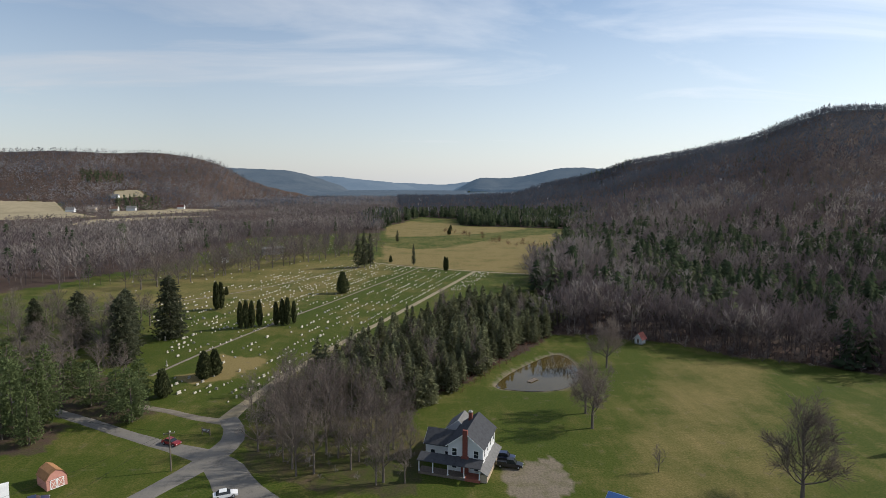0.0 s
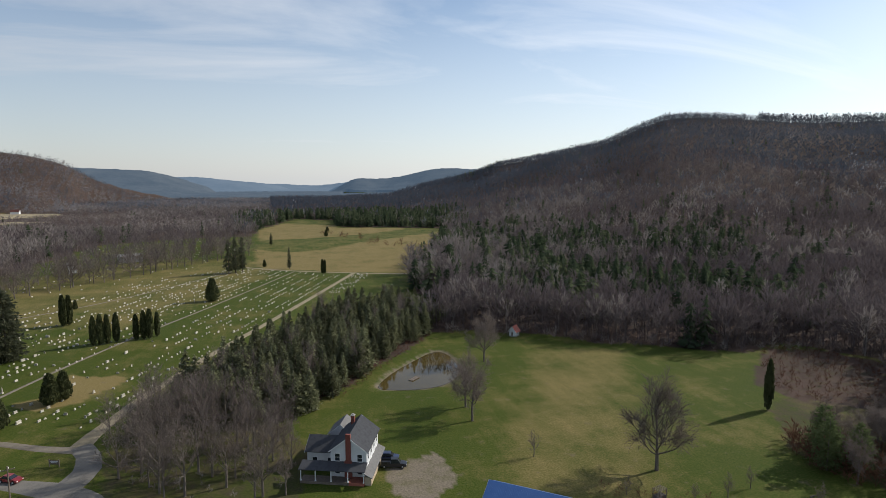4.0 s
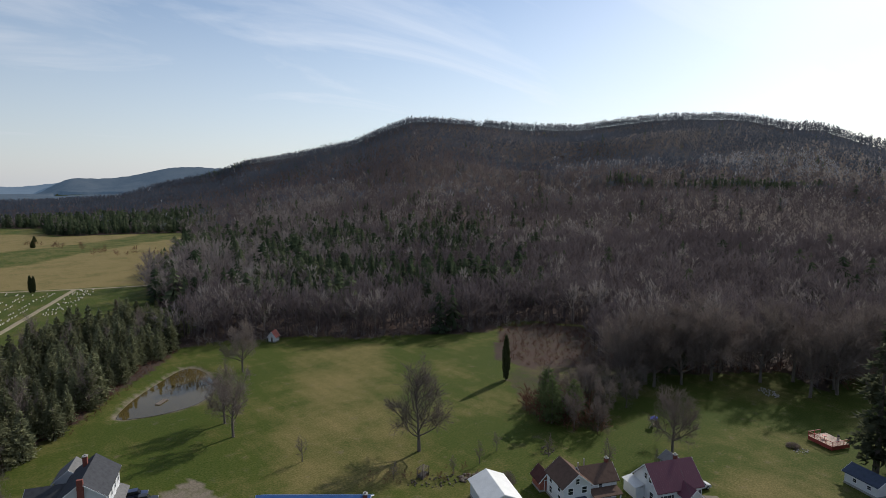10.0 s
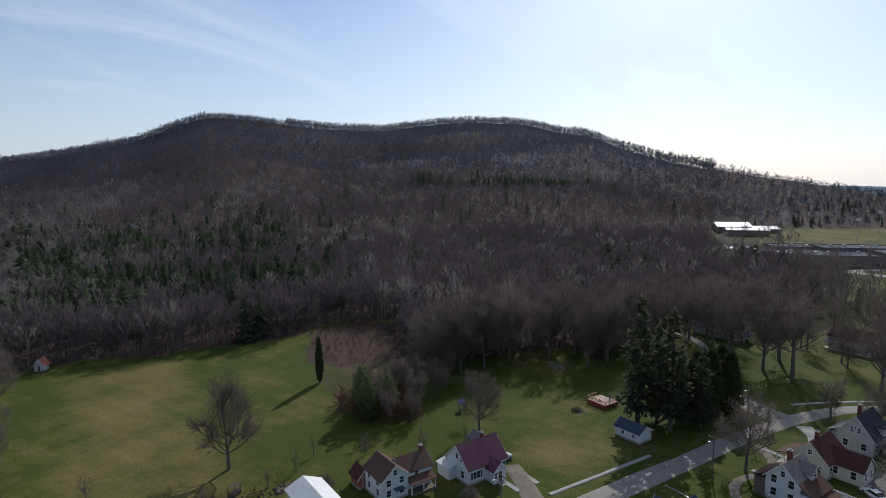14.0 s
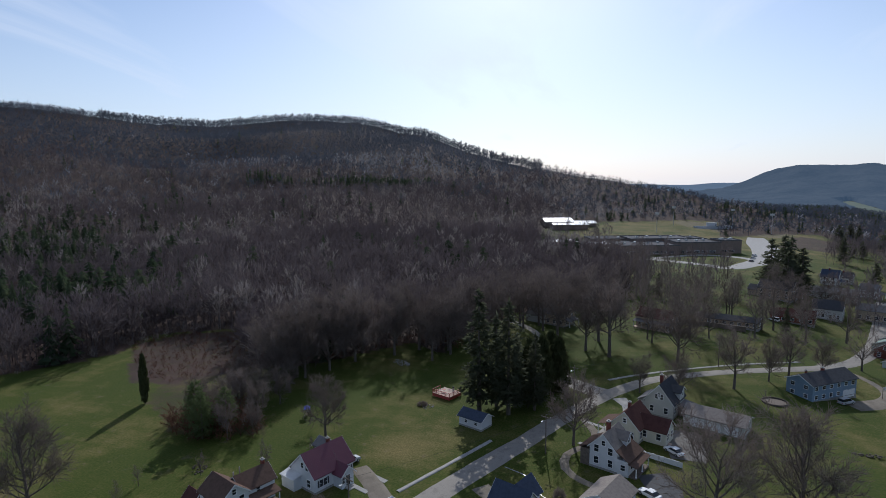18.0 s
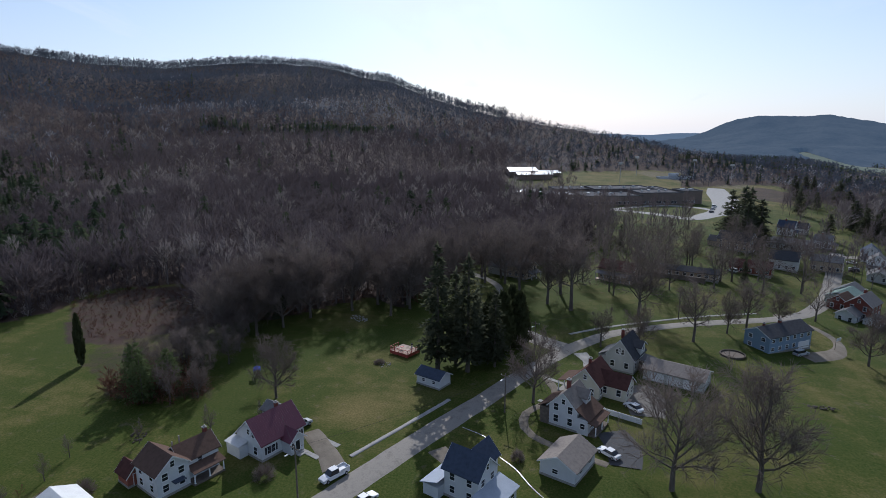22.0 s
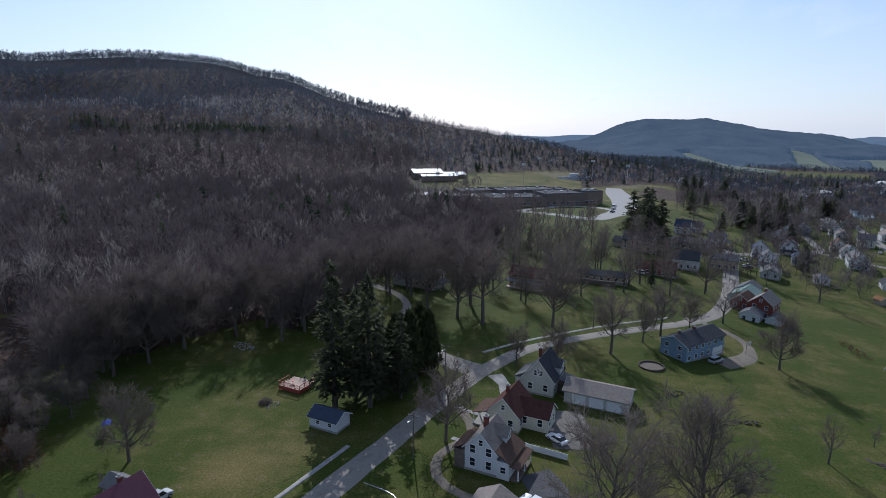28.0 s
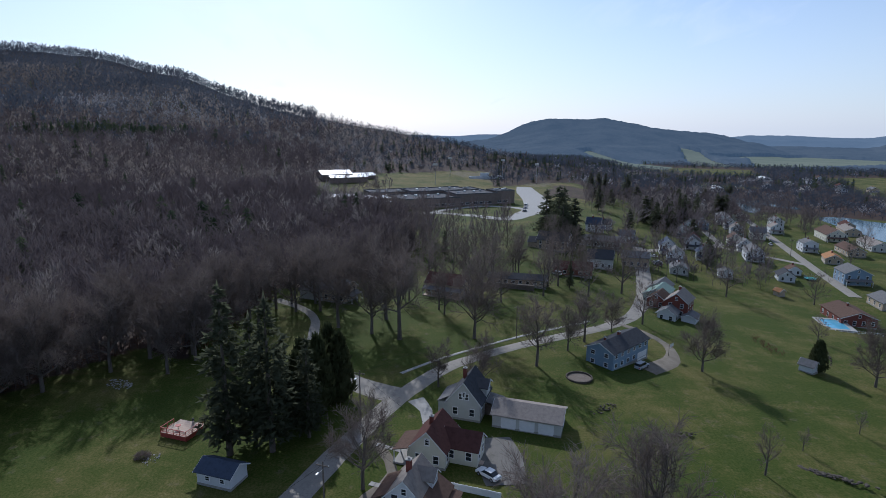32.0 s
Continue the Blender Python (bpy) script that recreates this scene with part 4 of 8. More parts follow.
        for pick, material, label in ((d & ~high, M_TWIG, "leafless grey-brown spring woods on the slope"), (d & high, M_TWIG_HAZED, "leafless far woods tinted blue-grey for haze")):
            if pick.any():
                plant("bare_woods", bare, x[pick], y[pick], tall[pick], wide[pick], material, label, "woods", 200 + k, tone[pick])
        if is_fir.any():
            plant("evergreen_woods", firs, x[is_fir], y[is_fir], tall[is_fir] * 1.0, rng.uniform(0.8, 1.2, is_fir.sum()), M_NEEDLE, "dark green pines standing among the bare woods", "woods", 300 + k)
    # the crest, seen against the sky: dense to the north, one open row of tall trees along the ridge
    def crest_band(lo, hi, b0, b1):
        return lambda x, y: (crest_gap(x, y) > lo) & (crest_gap(x, y) < hi) & (bearing(x, y) > b0) & (bearing(x, y) < b1)

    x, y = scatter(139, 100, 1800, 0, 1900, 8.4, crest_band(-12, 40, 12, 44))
    plant("bare_woods", BARE_HALF, x, y, 15 * rng.uniform(0.7, 1.15, len(x)), rng.uniform(0.8, 1.2, len(x)), M_TWIG_HAZED, "leafless woods along the crest of the hill", "woods", 330, np.clip(rng.normal(0.2, 0.12, len(x)), 0, 1))
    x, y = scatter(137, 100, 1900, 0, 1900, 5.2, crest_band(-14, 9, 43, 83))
    plant("bare_woods", BARE_TALL, x, y, 21 * rng.uniform(0.78, 1.12, len(x)), rng.uniform(0.8, 1.15, len(x)), M_TWIG_HAZED, "open row of tall leafless trees along the crest", "woods", 332, np.clip(rng.normal(0.2, 0.12, len(x)), 0, 1))
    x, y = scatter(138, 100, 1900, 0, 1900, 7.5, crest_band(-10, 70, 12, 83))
    plant("undergrowth", SHRUBS, x, y, rng.uniform(8, 14, len(x)), rng.uniform(0.9, 1.4, len(x)), M_TWIG_HAZED, "dense young growth below the crest of the hill", "undergrowth", 331, np.clip(rng.normal(0.15, 0.1, len(x)), 0, 1))
    x, y = scatter(141, 40, 420, -20, 300, 5.4, lambda x, y: edge(x, y, 20) & (np.hypot(x, y) < 420) & (np.hypot(x - 81, y - 202) > 9))
    plant("bare_woods", BARE_MID, x, y, rng.uniform(12, 20, len(x)), rng.uniform(0.85, 1.2, len(x)), M_TWIG, "leafless trees crowding the edge of the woods", "woods", 341, np.clip(rng.normal(0.22, 0.16, len(x)), 0, 1))
    x, y = scatter(140, 40, 700, -200, 380, 3.1, lambda x, y: edge(x, y, 17) & (np.hypot(x, y) < 480))
    plant("undergrowth", SHRUBS, x, y, rng.uniform(2.5, 8.0, len(x)), rng.uniform(0.8, 1.3, len(x)), M_TWIG, "tangled grey-brown undergrowth along the edge of the woods", "undergrowth", 340, np.clip(rng.normal(0.12, 0.12, len(x)), 0, 1))


forest()


# ---- the farthest hills ----
def backdrop(name, a0, a1, r0, r1, material, label):
    """The wooded crests far off, haze put into their glow, a little above the ground that carries them."""
    rr, bb = np.meshgrid(r0 * (r1 / r0) ** np.linspace(0, 1, 90), np.radians(np.arange(a0, a1, 0.28)), indexing="ij")
    x, y = rr * np.sin(bb), rr * np.cos(bb)
    rng = np.random.default_rng(9)
    h = height(x, y)
    z = h + np.where(wooded(x, y), 9 + rng.uniform(-1.6, 1.6, x.shape), -6) * np.clip((np.arange(90)[:, None] - 1) / 12, -1, 1)
    n, m = x.shape
    idx = np.arange(n * m).reshape(n, m)
    faces = np.stack([idx[:-1, :-1], idx[:-1, 1:], idx[1:, 1:], idx[1:, :-1]], -1).reshape(-1, 4)[:, ::-1]
    tagged(sheet(name, np.stack([x, y, z], -1).reshape(-1, 3), faces, material), label, "backdrop", kind="structure")


def far_fields(name, a0, a1, r0, r1, polys, material, label):
    """Open fields far off, paled by a haze glow, a little above the ground that carries them."""
    rr, bb = np.meshgrid(r0 * (r1 / r0) ** np.linspace(0, 1, 120), np.radians(np.arange(a0, a1, 0.12)), indexing="ij")
    x, y = rr * np.sin(bb), rr * np.cos(bb)
    open_field = np.any([inside(p, x, y) for p in polys], axis=0)
    z = height(x, y) + np.where(open_field, 0.8, -8)
    n, m = x.shape
    idx = np.arange(n * m).reshape(n, m)
    faces = np.stack([idx[:-1, :-1], idx[:-1, 1:], idx[1:, 1:], idx[1:, :-1]], -1).reshape(-1, 4)[:, ::-1]
    keep = open_field.ravel()[faces].any(axis=1)
    tagged(sheet(name, np.stack([x, y, z], -1).reshape(-1, 3), faces[keep], material), label, "backdrop", kind="structure")


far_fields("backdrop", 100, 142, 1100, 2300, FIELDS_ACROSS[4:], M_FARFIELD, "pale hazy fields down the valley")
far_fields("backdrop", -42, -15, 860, 1560, FIELDS_ACROSS[:4], M_FARTAN, "tan fields across the valley with haze in their colour")
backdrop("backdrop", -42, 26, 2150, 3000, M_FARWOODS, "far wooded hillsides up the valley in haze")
backdrop("backdrop", -42, 26, 3000, 4650, M_FARTHEST, "farthest ridges up the valley, blue from haze glow")
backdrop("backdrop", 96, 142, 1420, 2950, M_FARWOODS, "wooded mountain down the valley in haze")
backdrop("backdrop", 90, 142, 2950, 4650, M_FARTHEST, "farthest ridges down the valley, blue from haze glow")


# ---- single trees ----
def grown(seed, tall, girth, fork=0.2, limbs=9, spread=1.0, fine=5, kids_of_limb=7):
    """A leafless broad tree: boughs as tapered tubes and twigs as thin blades. Returns two meshes' worth."""
    rng = np.random.default_rng(seed)
    bm = bmesh.new()
    twigs = []

    def bough(p, way, length, r, level):
        n = 4 if level < 2 else 1
        pts, q, w = [p], p, way
        for i in range(n):
            w = w + rng.normal(size=3) * (0.10 + 0.05 * level) + np.array([0, 0, 0.10])
            w /= np.linalg.norm(w)
            q = q + w * length / n
            pts.append(q)
        for i in range(n):
            tube(bm, pts[i], pts[i + 1], r * (1 - 0.8 * i / n), r * (1 - 0.8 * (i + 1) / n), 4 if level == 1 else 3, level < 2)
        kids = {1: kids_of_limb, 2: fine}.get(level, 0)
        for k in range(kids):
            u = 0.18 + 0.82 * (k + rng.uniform(0, 1)) / kids
            at = u * n
            i = min(n - 1, int(at))
            s = pts[i] + (pts[i + 1] - pts[i]) * (at - i)
            side = rng.normal(size=3)
            d = (pts[i + 1] - pts[i]) / np.linalg.norm(pts[i + 1] - pts[i])
            v = d * 0.75 + side / np.linalg.norm(side) * 0.75 + np.array([0, 0, 0.2])
            v /= np.linalg.norm(v)
            if level == 1:
                bough(s, v, length * 0.42 * (1.2 - 0.55 * u), r * 0.34 * (1.1 - 0.6 * u), 2)
            else:
                tip = s + v * length * rng.uniform(0.45, 0.8)
                blade(twigs, s, tip, 0.07 if fine > 8 else 0.10, rng)
                for _ in range(2):
                    v2 = v + rng.normal(size=3) * 0.5
                    s2 = s + (tip - s) * rng.uniform(0.3, 0.9)
                    blade(twigs, s2, s2 + v2 / np.linalg.norm(v2) * length * rng.uniform(0.35, 0.65), 0.058 if fine > 8 else 0.085, rng)

    p = np.array([0.0, 0.0, -0.3])
    q = np.array([rng.normal() * 0.1, rng.normal() * 0.1, tall * fork])
    tube(bm, p, p + (q - p) * 0.12, girth * 1.5, girth * 1.05, 8)
    tube(bm, p + (q - p) * 0.1, q, girth * 1.05, girth * 0.85, 8)
    top = np.array([rng.normal() * 0.4, rng.normal() * 0.4, tall * 0.62])
    tube(bm, q, q + (top - q) * 0.5, girth * 0.85, girth * 0.5, 7)
    tube(bm, q + (top - q) * 0.5, top, girth * 0.5, girth * 0.22, 6)
    # limbs rise in a vase and end on a rounded crown
    middle, wide, high = np.array([0, 0, tall * 0.60]), tall * 0.40 * spread, tall * 0.40
    for k in range(limbs):
        u = (k + rng.uniform(0, 0.8)) / limbs
        s = q + (top - q) * u ** 1.5
        a = k * 2.4 + rng.uniform(-0.4, 0.4)
        lean = math.radians((70 - 46 * u ** 1.3) * rng.uniform(0.85, 1.1))
        v = np.array([math.cos(a) * math.sin(lean), math.sin(a) * math.sin(lean), math.cos(lean)])
        f = np.array([1 / wide, 1 / wide, 1 / high])
        o, d = (s - middle) * f, v * f
        aa, bb, cc = d @ d, o @ d, o @ o - 1
        reach = (-bb + math.sqrt(max(0.04, bb * bb - aa * cc))) / aa
        bough(s, v, max(2.0, min(tall * 0.42, reach * rng.uniform(0.85, 0.98))), girth * (0.5 - 0.28 * u), 1)
    return bm, np.array(twigs)


def bare_tree(seed, tall, girth, label, group="", **kw):
    bm, twigs = grown(seed, tall, girth, **kw)
    t = root("bare_tree", pose(0, 0, 0), label, "tree", group)
    part("trunk", bm, M_BARK, t)
    soup("crown", twigs, 3, M_BUD, t)
    return t


def tufted(seed, tiers, sides, radius, start, ragged, droop, taper=0.85, tuft=0.05):
    """A conifer's crown one metre high: boughs carrying many small tufts of needles."""
    rng = np.random.default_rng(seed)
    out = []
    for t in range(tiers):
        u = (t + rng.uniform(0, 0.8)) / tiers
        z = start + (0.97 - start) * u
        reach = radius * (1 - u) ** taper * min(1, 0.55 + 3 * u) * rng.uniform(1 - ragged * 0.7, 1 + ragged * 0.3) + 0.008
        for _ in range(max(4, int(sides * (1 - 0.6 * u)))):
            a = rng.uniform(0, 2 * math.pi)
            r = reach * rng.uniform(1 - ragged, 1.08)
            zz = z - rng.uniform(0, 1.2) / tiers
            way = np.array([math.cos(a), math.sin(a), 0.0])
            for k in range(4 if r > 0.06 else 2):
                f = 0.22 + 0.75 * (k + rng.uniform(0, 1)) / 4
                p = way * r * f + np.array([0, 0, zz - droop * f * f * r / radius])
                for _ in range(2):
                    d = way * 0.8 + rng.normal(size=3) * 0.55 + np.array([0, 0, 0.05 - 1.2 * droop])
                    d *= tuft * rng.uniform(0.7, 1.5) / np.linalg.norm(d)
                    blade(out, p, p + d, tuft * rng.uniform(0.5, 0.9), rng)
    out.append(((-0.012, 0, 0.93), (0.012, 0, 0.93), (0, 0, 1.0)))
    return np.array(out)


def conifer(seed, kind, material, label, group="", tiers=24, sides=13, radius=0.18, start=0.06, ragged=0.28, droop=0.05, name="spruce", taper=0.85, tuft=0.05):
    t = root(name, pose(0, 0, 0), label, "tree", group)
    bm = bmesh.new()
    tube(bm, (0, 0, -0.02), (0, 0, 0.5), 0.016, 0.009, 7)
    tube(bm, (0, 0, 0.5), (0, 0, 0.96), 0.009, 0.002, 6)
    part("trunk", bm, M_BARK, t)
    soup("crown", tufted(seed, tiers, sides, radius, start, ragged, droop, taper, tuft), 3, material, t)
    return t


def cedar(seed, shape, label, group=""):
    """A dense clipped evergreen one metre high: small upright tufts over a full body."""
    rng = np.random.default_rng(seed)
    t = root("arborvitae", pose(0, 0, 0), label, "tree", group)
    out = []
    for k in range(620):
        u = rng.uniform(0, 1) ** 0.9
        a = rng.uniform(0, 2 * math.pi)
        r = shape(u) * rng.uniform(0.72, 1.08)
        p = np.array([math.cos(a) * r, math.sin(a) * r, 0.04 + 0.93 * u])
        d = np.array([math.cos(a) * 0.35, math.sin(a) * 0.35, 1.0]) + rng.normal(size=3) * 0.3
        blade(out, p, p + d / np.linalg.norm(d) * rng.uniform(0.06, 0.12), 0.085, rng)
    soup("crown", np.array(out), 3, M_CEDAR, t)
    bm = bmesh.new()
    rings = 9
    prev = None
    for i in range(rings + 1):
        u = i / rings
        r = max(0.005, shape(u) * 0.82)
        ring = [bm.verts.new((math.cos(b) * r * rng.uniform(0.85, 1.1), math.sin(b) * r * rng.uniform(0.85, 1.1), 0.03 + 0.92 * u)) for b in np.linspace(0, 2 * math.pi, 10, endpoint=False)]
        if prev:
            for j in range(10):
                bm.faces.new((prev[j], prev[(j + 1) % 10], ring[(j + 1) % 10], ring[j]))
        prev = ring
    part("inner_foliage", bm, M_CEDAR, t)
    bm = bmesh.new()
    tube(bm, (0, 0, -0.03), (0, 0, 0.15), 0.03, 0.025, 6)
    part("trunk", bm, M_BARK, t)
    return t


def stand(ob, x, y, tall=1.0, yaw=None, wide=1.0, sink=0.0):
    """The pose of a copy that stands on the ground."""
    yaw = (x * 37 + y * 91) % 360 if yaw is None else yaw
    return copy_thing(ob, pose(x, y, level(x, y) - sink, 0, 0, yaw) @ Matrix.Diagonal((tall * wide, tall * wide, tall, 1)))


def used(ob):
    """Takes a pattern out of the scene once its copies stand."""
    for o in [*ob.children_recursive, ob]:
        bpy.data.objects.remove(o)


VILLAGE_SPOTS = [(309, -138), (330, -144), (349, -168), (376, -120), (388, -131), (333, -195), (291, -184), (353, -242), (285, -213), (325, -235), (409, -232), (456, -250), (392, -236), (430, -240), (372, -208), (404, -310), (358, -288), (362, -190), (390, -204), (340, -224), (318, -128), (318, -79), (334, -107), (289, -130), (382, -180), (355, -204), (423, -215), (388, -284), (345, -262), (412, -262), (440, -282), (470, -272), (405, -196), (440, -196), (302, -196), (340, -172), (430, -330), (480, -232)]


def single_trees():
    kinds = [bare_tree(s, 16.0, 0.33, "tall leafless broad-crowned tree in early spring", "bare trees on the lawns", spread=sp, limbs=lb, fork=fk)
             for s, sp, lb, fk in ((3, 1.0, 11, 0.16), (7, 0.85, 11, 0.20), (11, 1.05, 12, 0.16), (15, 0.62, 10, 0.24), (19, 0.9, 12, 0.15))]
    lawn = [(72.5, 99, 19.5, 0), (42.6, 132.5, 15.5, 3), (43.6, 141.5, 14.0, 1), (61, 177.5, 16, 1), (127, 7, 16, 1), (101, -18, 21.5, 2), (104, -32, 22.5, 0), (174, -34, 18.5, 3), (184, -45, 12, 1), (191, -52, 16, 3),
            (174.5, -78, 15.5, 0), (211, -78, 15, 1), (201.5, -64, 11, 4), (161, -18, 13, 1), (164, -8.5, 11, 3), (206, 18, 21, 3), (195, 0, 24, 3), (216, -14.5, 13, 2), (194, -21, 19, 1), (303, -45, 16, 1),
            (364, -64, 18.5, 3), (255, -133, 17, 1), (253, -170, 14, 0), (201, -149, 11, 4), (206, -135, 8.5, 2), (248, -86, 20, 1), (331, -26, 15, 3), (344, -270, 16, 0), (171, -124, 17, 4),
            (116, 63, 14.5, 2), (200, 8, 20, 1), (213, 4, 22, 3), (226, -28, 17, 1), (236, -52, 18, 4), (252, -62, 19, 2), (262, -76, 18, 0), (240, -70, 16, 3), (270, -48, 15, 1), (284, -30, 16, 2),
            (300, -12, 17, 3), (421, -142, 13, 0), (310, -96, 16, 1), (298, -110, 15, 4), (352, -150, 14, 2), (395, -176, 14, 1), (372, -215, 15, 3), (318, -240, 14, 0), (420, -290, 16, 2), (390, -268, 15, 1),
            (450, -298, 17, 4), (300, -258, 13, 2), (270, -225, 14, 3), (186, 64, 18, 3), (178, 70, 17, 1), (150, 88, 16, 2), (168, 80, 18, 4), (158, 84, 15, 0), (184, 52, 17, 2), (130, 84, 13, 1),
            (196, 58, 18, 1), (176, 56, 15, 3), (141, 92, 15, 4), (135, 100, 14, 0), (128, 96, 12, 3), (168, 92, 17, 0), (205, 50, 18, 2), (216, 46, 17, 4), (226, 40, 19, 1), (108, 84, 13, 3), (116, 92, 14, 1), (120, 84, 14, 3), (118, 100, 13, 2), (124, 92, 15, 0), (112, 80, 11, 1), (128, 88, 15, 3), (146, 96, 16, 1), (138, 86, 13, 3), (152, 92, 17, 2),
            (160, 96, 17, 3), (172, 86, 18, 1), (178, 82, 17, 3), (190, 74, 18, 0), (188, 54, 16, 3), (196, 48, 17, 1), (210, 42, 18, 3), (236, 44, 18, 2), (243, 34, 17, 1), (250, 26, 17, 3), (262, 14, 18, 1), (270, 8, 16, 4), (282, 2, 17, 3), (294, -4, 16, 1), (310, -14, 17, 3), (322, -6, 19, 3), (334, 2, 20, 3), (345, -8, 19, 1), (356, 4, 20, 3), (368, -2, 18, 3), (380, 8, 19, 1), (392, 0, 18, 3), (328, -14, 18, 3), (350, -14, 19, 3), (340, -18, 17, 1), (404, 12, 18, 3)]
    lawn += [(230 + 9 * math.sin(k * 2.1), 20 + k * 2.6, 19 + 2 * math.sin(k), k % 5) for k in range(7)]
    fine_kinds = [bare_tree(s, 16.0, 0.33, "tall leafless broad-crowned tree with fine twigs", "bare trees on the lawns", spread=sp, limbs=lb, fork=fk, fine=14, kids_of_limb=8)
                  for s, sp, lb, fk in ((23, 1.3, 16, 0.17), (27, 0.95, 14, 0.20), (31, 1.25, 16, 0.17), (35, 0.68, 12, 0.26), (39, 1.0, 15, 0.15))]
    for x, y, tall, k in lawn:
        tall *= 0.75 if y > 70 and 105 < x < 140 else 1.3 if y > 40 and x > 135 else 1.2 if x > 190 and y > -30 else 1.0
        stand((fine_kinds if x * x + y * y < 215 ** 2 else kinds)[k], x, y, tall / 16.0)
    for o in fine_kinds:
        used(o)
    rng = random.Random(8)
    loose = []
    # street and yard trees of the village
    for x, y in zip(*scatter(24, 200, 340, -130, 20, 15, lambda x, y: inside([(212, 6), (298, -22), (330, -62), (318, -112), (262, -82), (232, -48)], x, y))):
        stand(kinds[rng.randrange(5)], x, y, rng.uniform(0.85, 1.25), wide=0.85)
    for k in range(800):
        x, y = rng.uniform(270, 560), rng.uniform(-320, -100)
        if y > -35 - 0.3 * (x - 100) or y < -0.62 * x + 5 and x < 420:
            continue
        if min(math.hypot(x - a, y - b) for a, b in VILLAGE_SPOTS) > 7.5 and not (368 < x < 455 and -168 < y < -112):
            loose.append((x, y, rng.uniform(8, 17), 1.0))
    # tall thin trees on the slope below the school
    for x, y in zip(*scatter(26, 270, 420, -90, 20, 13, lambda x, y: inside([(285, 8), (395, 12), (405, -30), (350, -62), (300, -50), (275, -20)], x, y))):
        loose.append((x, y, rng.uniform(18, 25), 0.62))
    for x, y in zip(*scatter(28, 490, 640, -40, 80, 10, lambda x, y: inside([(520, 62), (600, 52), (614, 24), (560, -6), (535, 6), (505, 40)], x, y))):
        loose.append((x, y, rng.uniform(9, 15), 0.9))
    # trees among the old graves
    for x, y in zip(*scatter(27, -215, -40, 290, 620, 13.5, lambda x, y: inside([(-200, 300), (-150, 322), (-48, 470), (-60, 600), (-160, 600), (-205, 420)], x, y))):
        loose.append((x, y, rng.uniform(12, 19), 0.95))
    far = np.array(loose)
    plant("bare_trees", BARE_MID, far[:, 0], far[:, 1], far[:, 2], far[:, 3], M_TWIG, "leafless trees among the village houses and old graves", "trees", 350, np.random.default_rng(4).uniform(0.15, 0.6, len(far)))
    # the avenue through the old graves and the trees behind it
    for k in range(26):
        u = k / 25
        stand(kinds[rng.randrange(5)], -150 + 112 * u + rng.uniform(-3, 3), 318 + 170 * u + rng.uniform(-4, 4), rng.uniform(0.85, 1.15))
    for k in range(20):
        u = k / 19
        stand(kinds[rng.randrange(5)], -160 + 110 * u + rng.uniform(-8, 8), 350 + 190 * u + rng.uniform(-8, 8), rng.uniform(0.8, 1.1))
    # bare trees crowding the road fork and the farmhouse
    for x, y in zip(*scatter(21, -48, 4, 100, 165, 5.9, lambda x, y: inside(BRUSH, x, y))):
        stand(kinds[rng.randrange(5)], x, y, rng.uniform(0.6, 1.0), wide=0.78)
    # leafless trees round the left pines
    for x, y in zip(*scatter(22, -170, -74, 142, 262, 12, lambda x, y: inside([(-170, 262), (-170, 190), (-128, 168), (-100, 152), (-84, 160), (-92, 190), (-112, 250)], x, y))):
        stand(kinds[rng.randrange(5)], x, y, rng.uniform(0.6, 0.95))
    for x, y, tall in ((50, 111, 6), (79, 86, 5), (98, 67, 7), (72, 86.5, 4), (105, 60, 5), (128, -64, 10), (145, -97, 5.5), (137, -78, 5), (93, 79, 5), (86, 88, 4.5), (61, 92, 4)):
        stand(kinds[3], x, y, tall / 16.0, wide=0.9)
    for x, y in zip(*scatter(25, -40, 70, 138, 266, 15, lambda x, y: inside(SPRUCES, x, y))):
        stand(kinds[rng.choice((1, 3))], x, y, rng.uniform(0.6, 0.95), wide=0.8)
    for o in kinds:
        used(o)

    spruces = [conifer(30 + i, "spruce", M_NEEDLE_NEAR, "dark grey-green spruce in a dense planted shelterbelt", "spruces in the shelterbelt", tiers=24, sides=17, radius=0.20 + 0.02 * i, ragged=0.40, tuft=0.040) for i in range(4)]
    for x, y in zip(*scatter(31, -40, 70, 138, 266, 3.75, lambda x, y: inside(SPRUCES, x, y))):
        stand(spruces[rng.randrange(4)], x, y, rng.uniform(6.5, 14.5), wide=rng.uniform(1.0, 1.55))
    for o in spruces:
        used(o)
    firs = [conifer(50 + i, "fir", M_NEEDLE_DARK, "tall dark evergreen with drooping ragged branches", "tall evergreens", tiers=34, sides=13, radius=0.15 + 0.02 * i, start=0.12, ragged=0.5, droop=0.07, name="fir", taper=0.6, tuft=0.030) for i in range(3)]
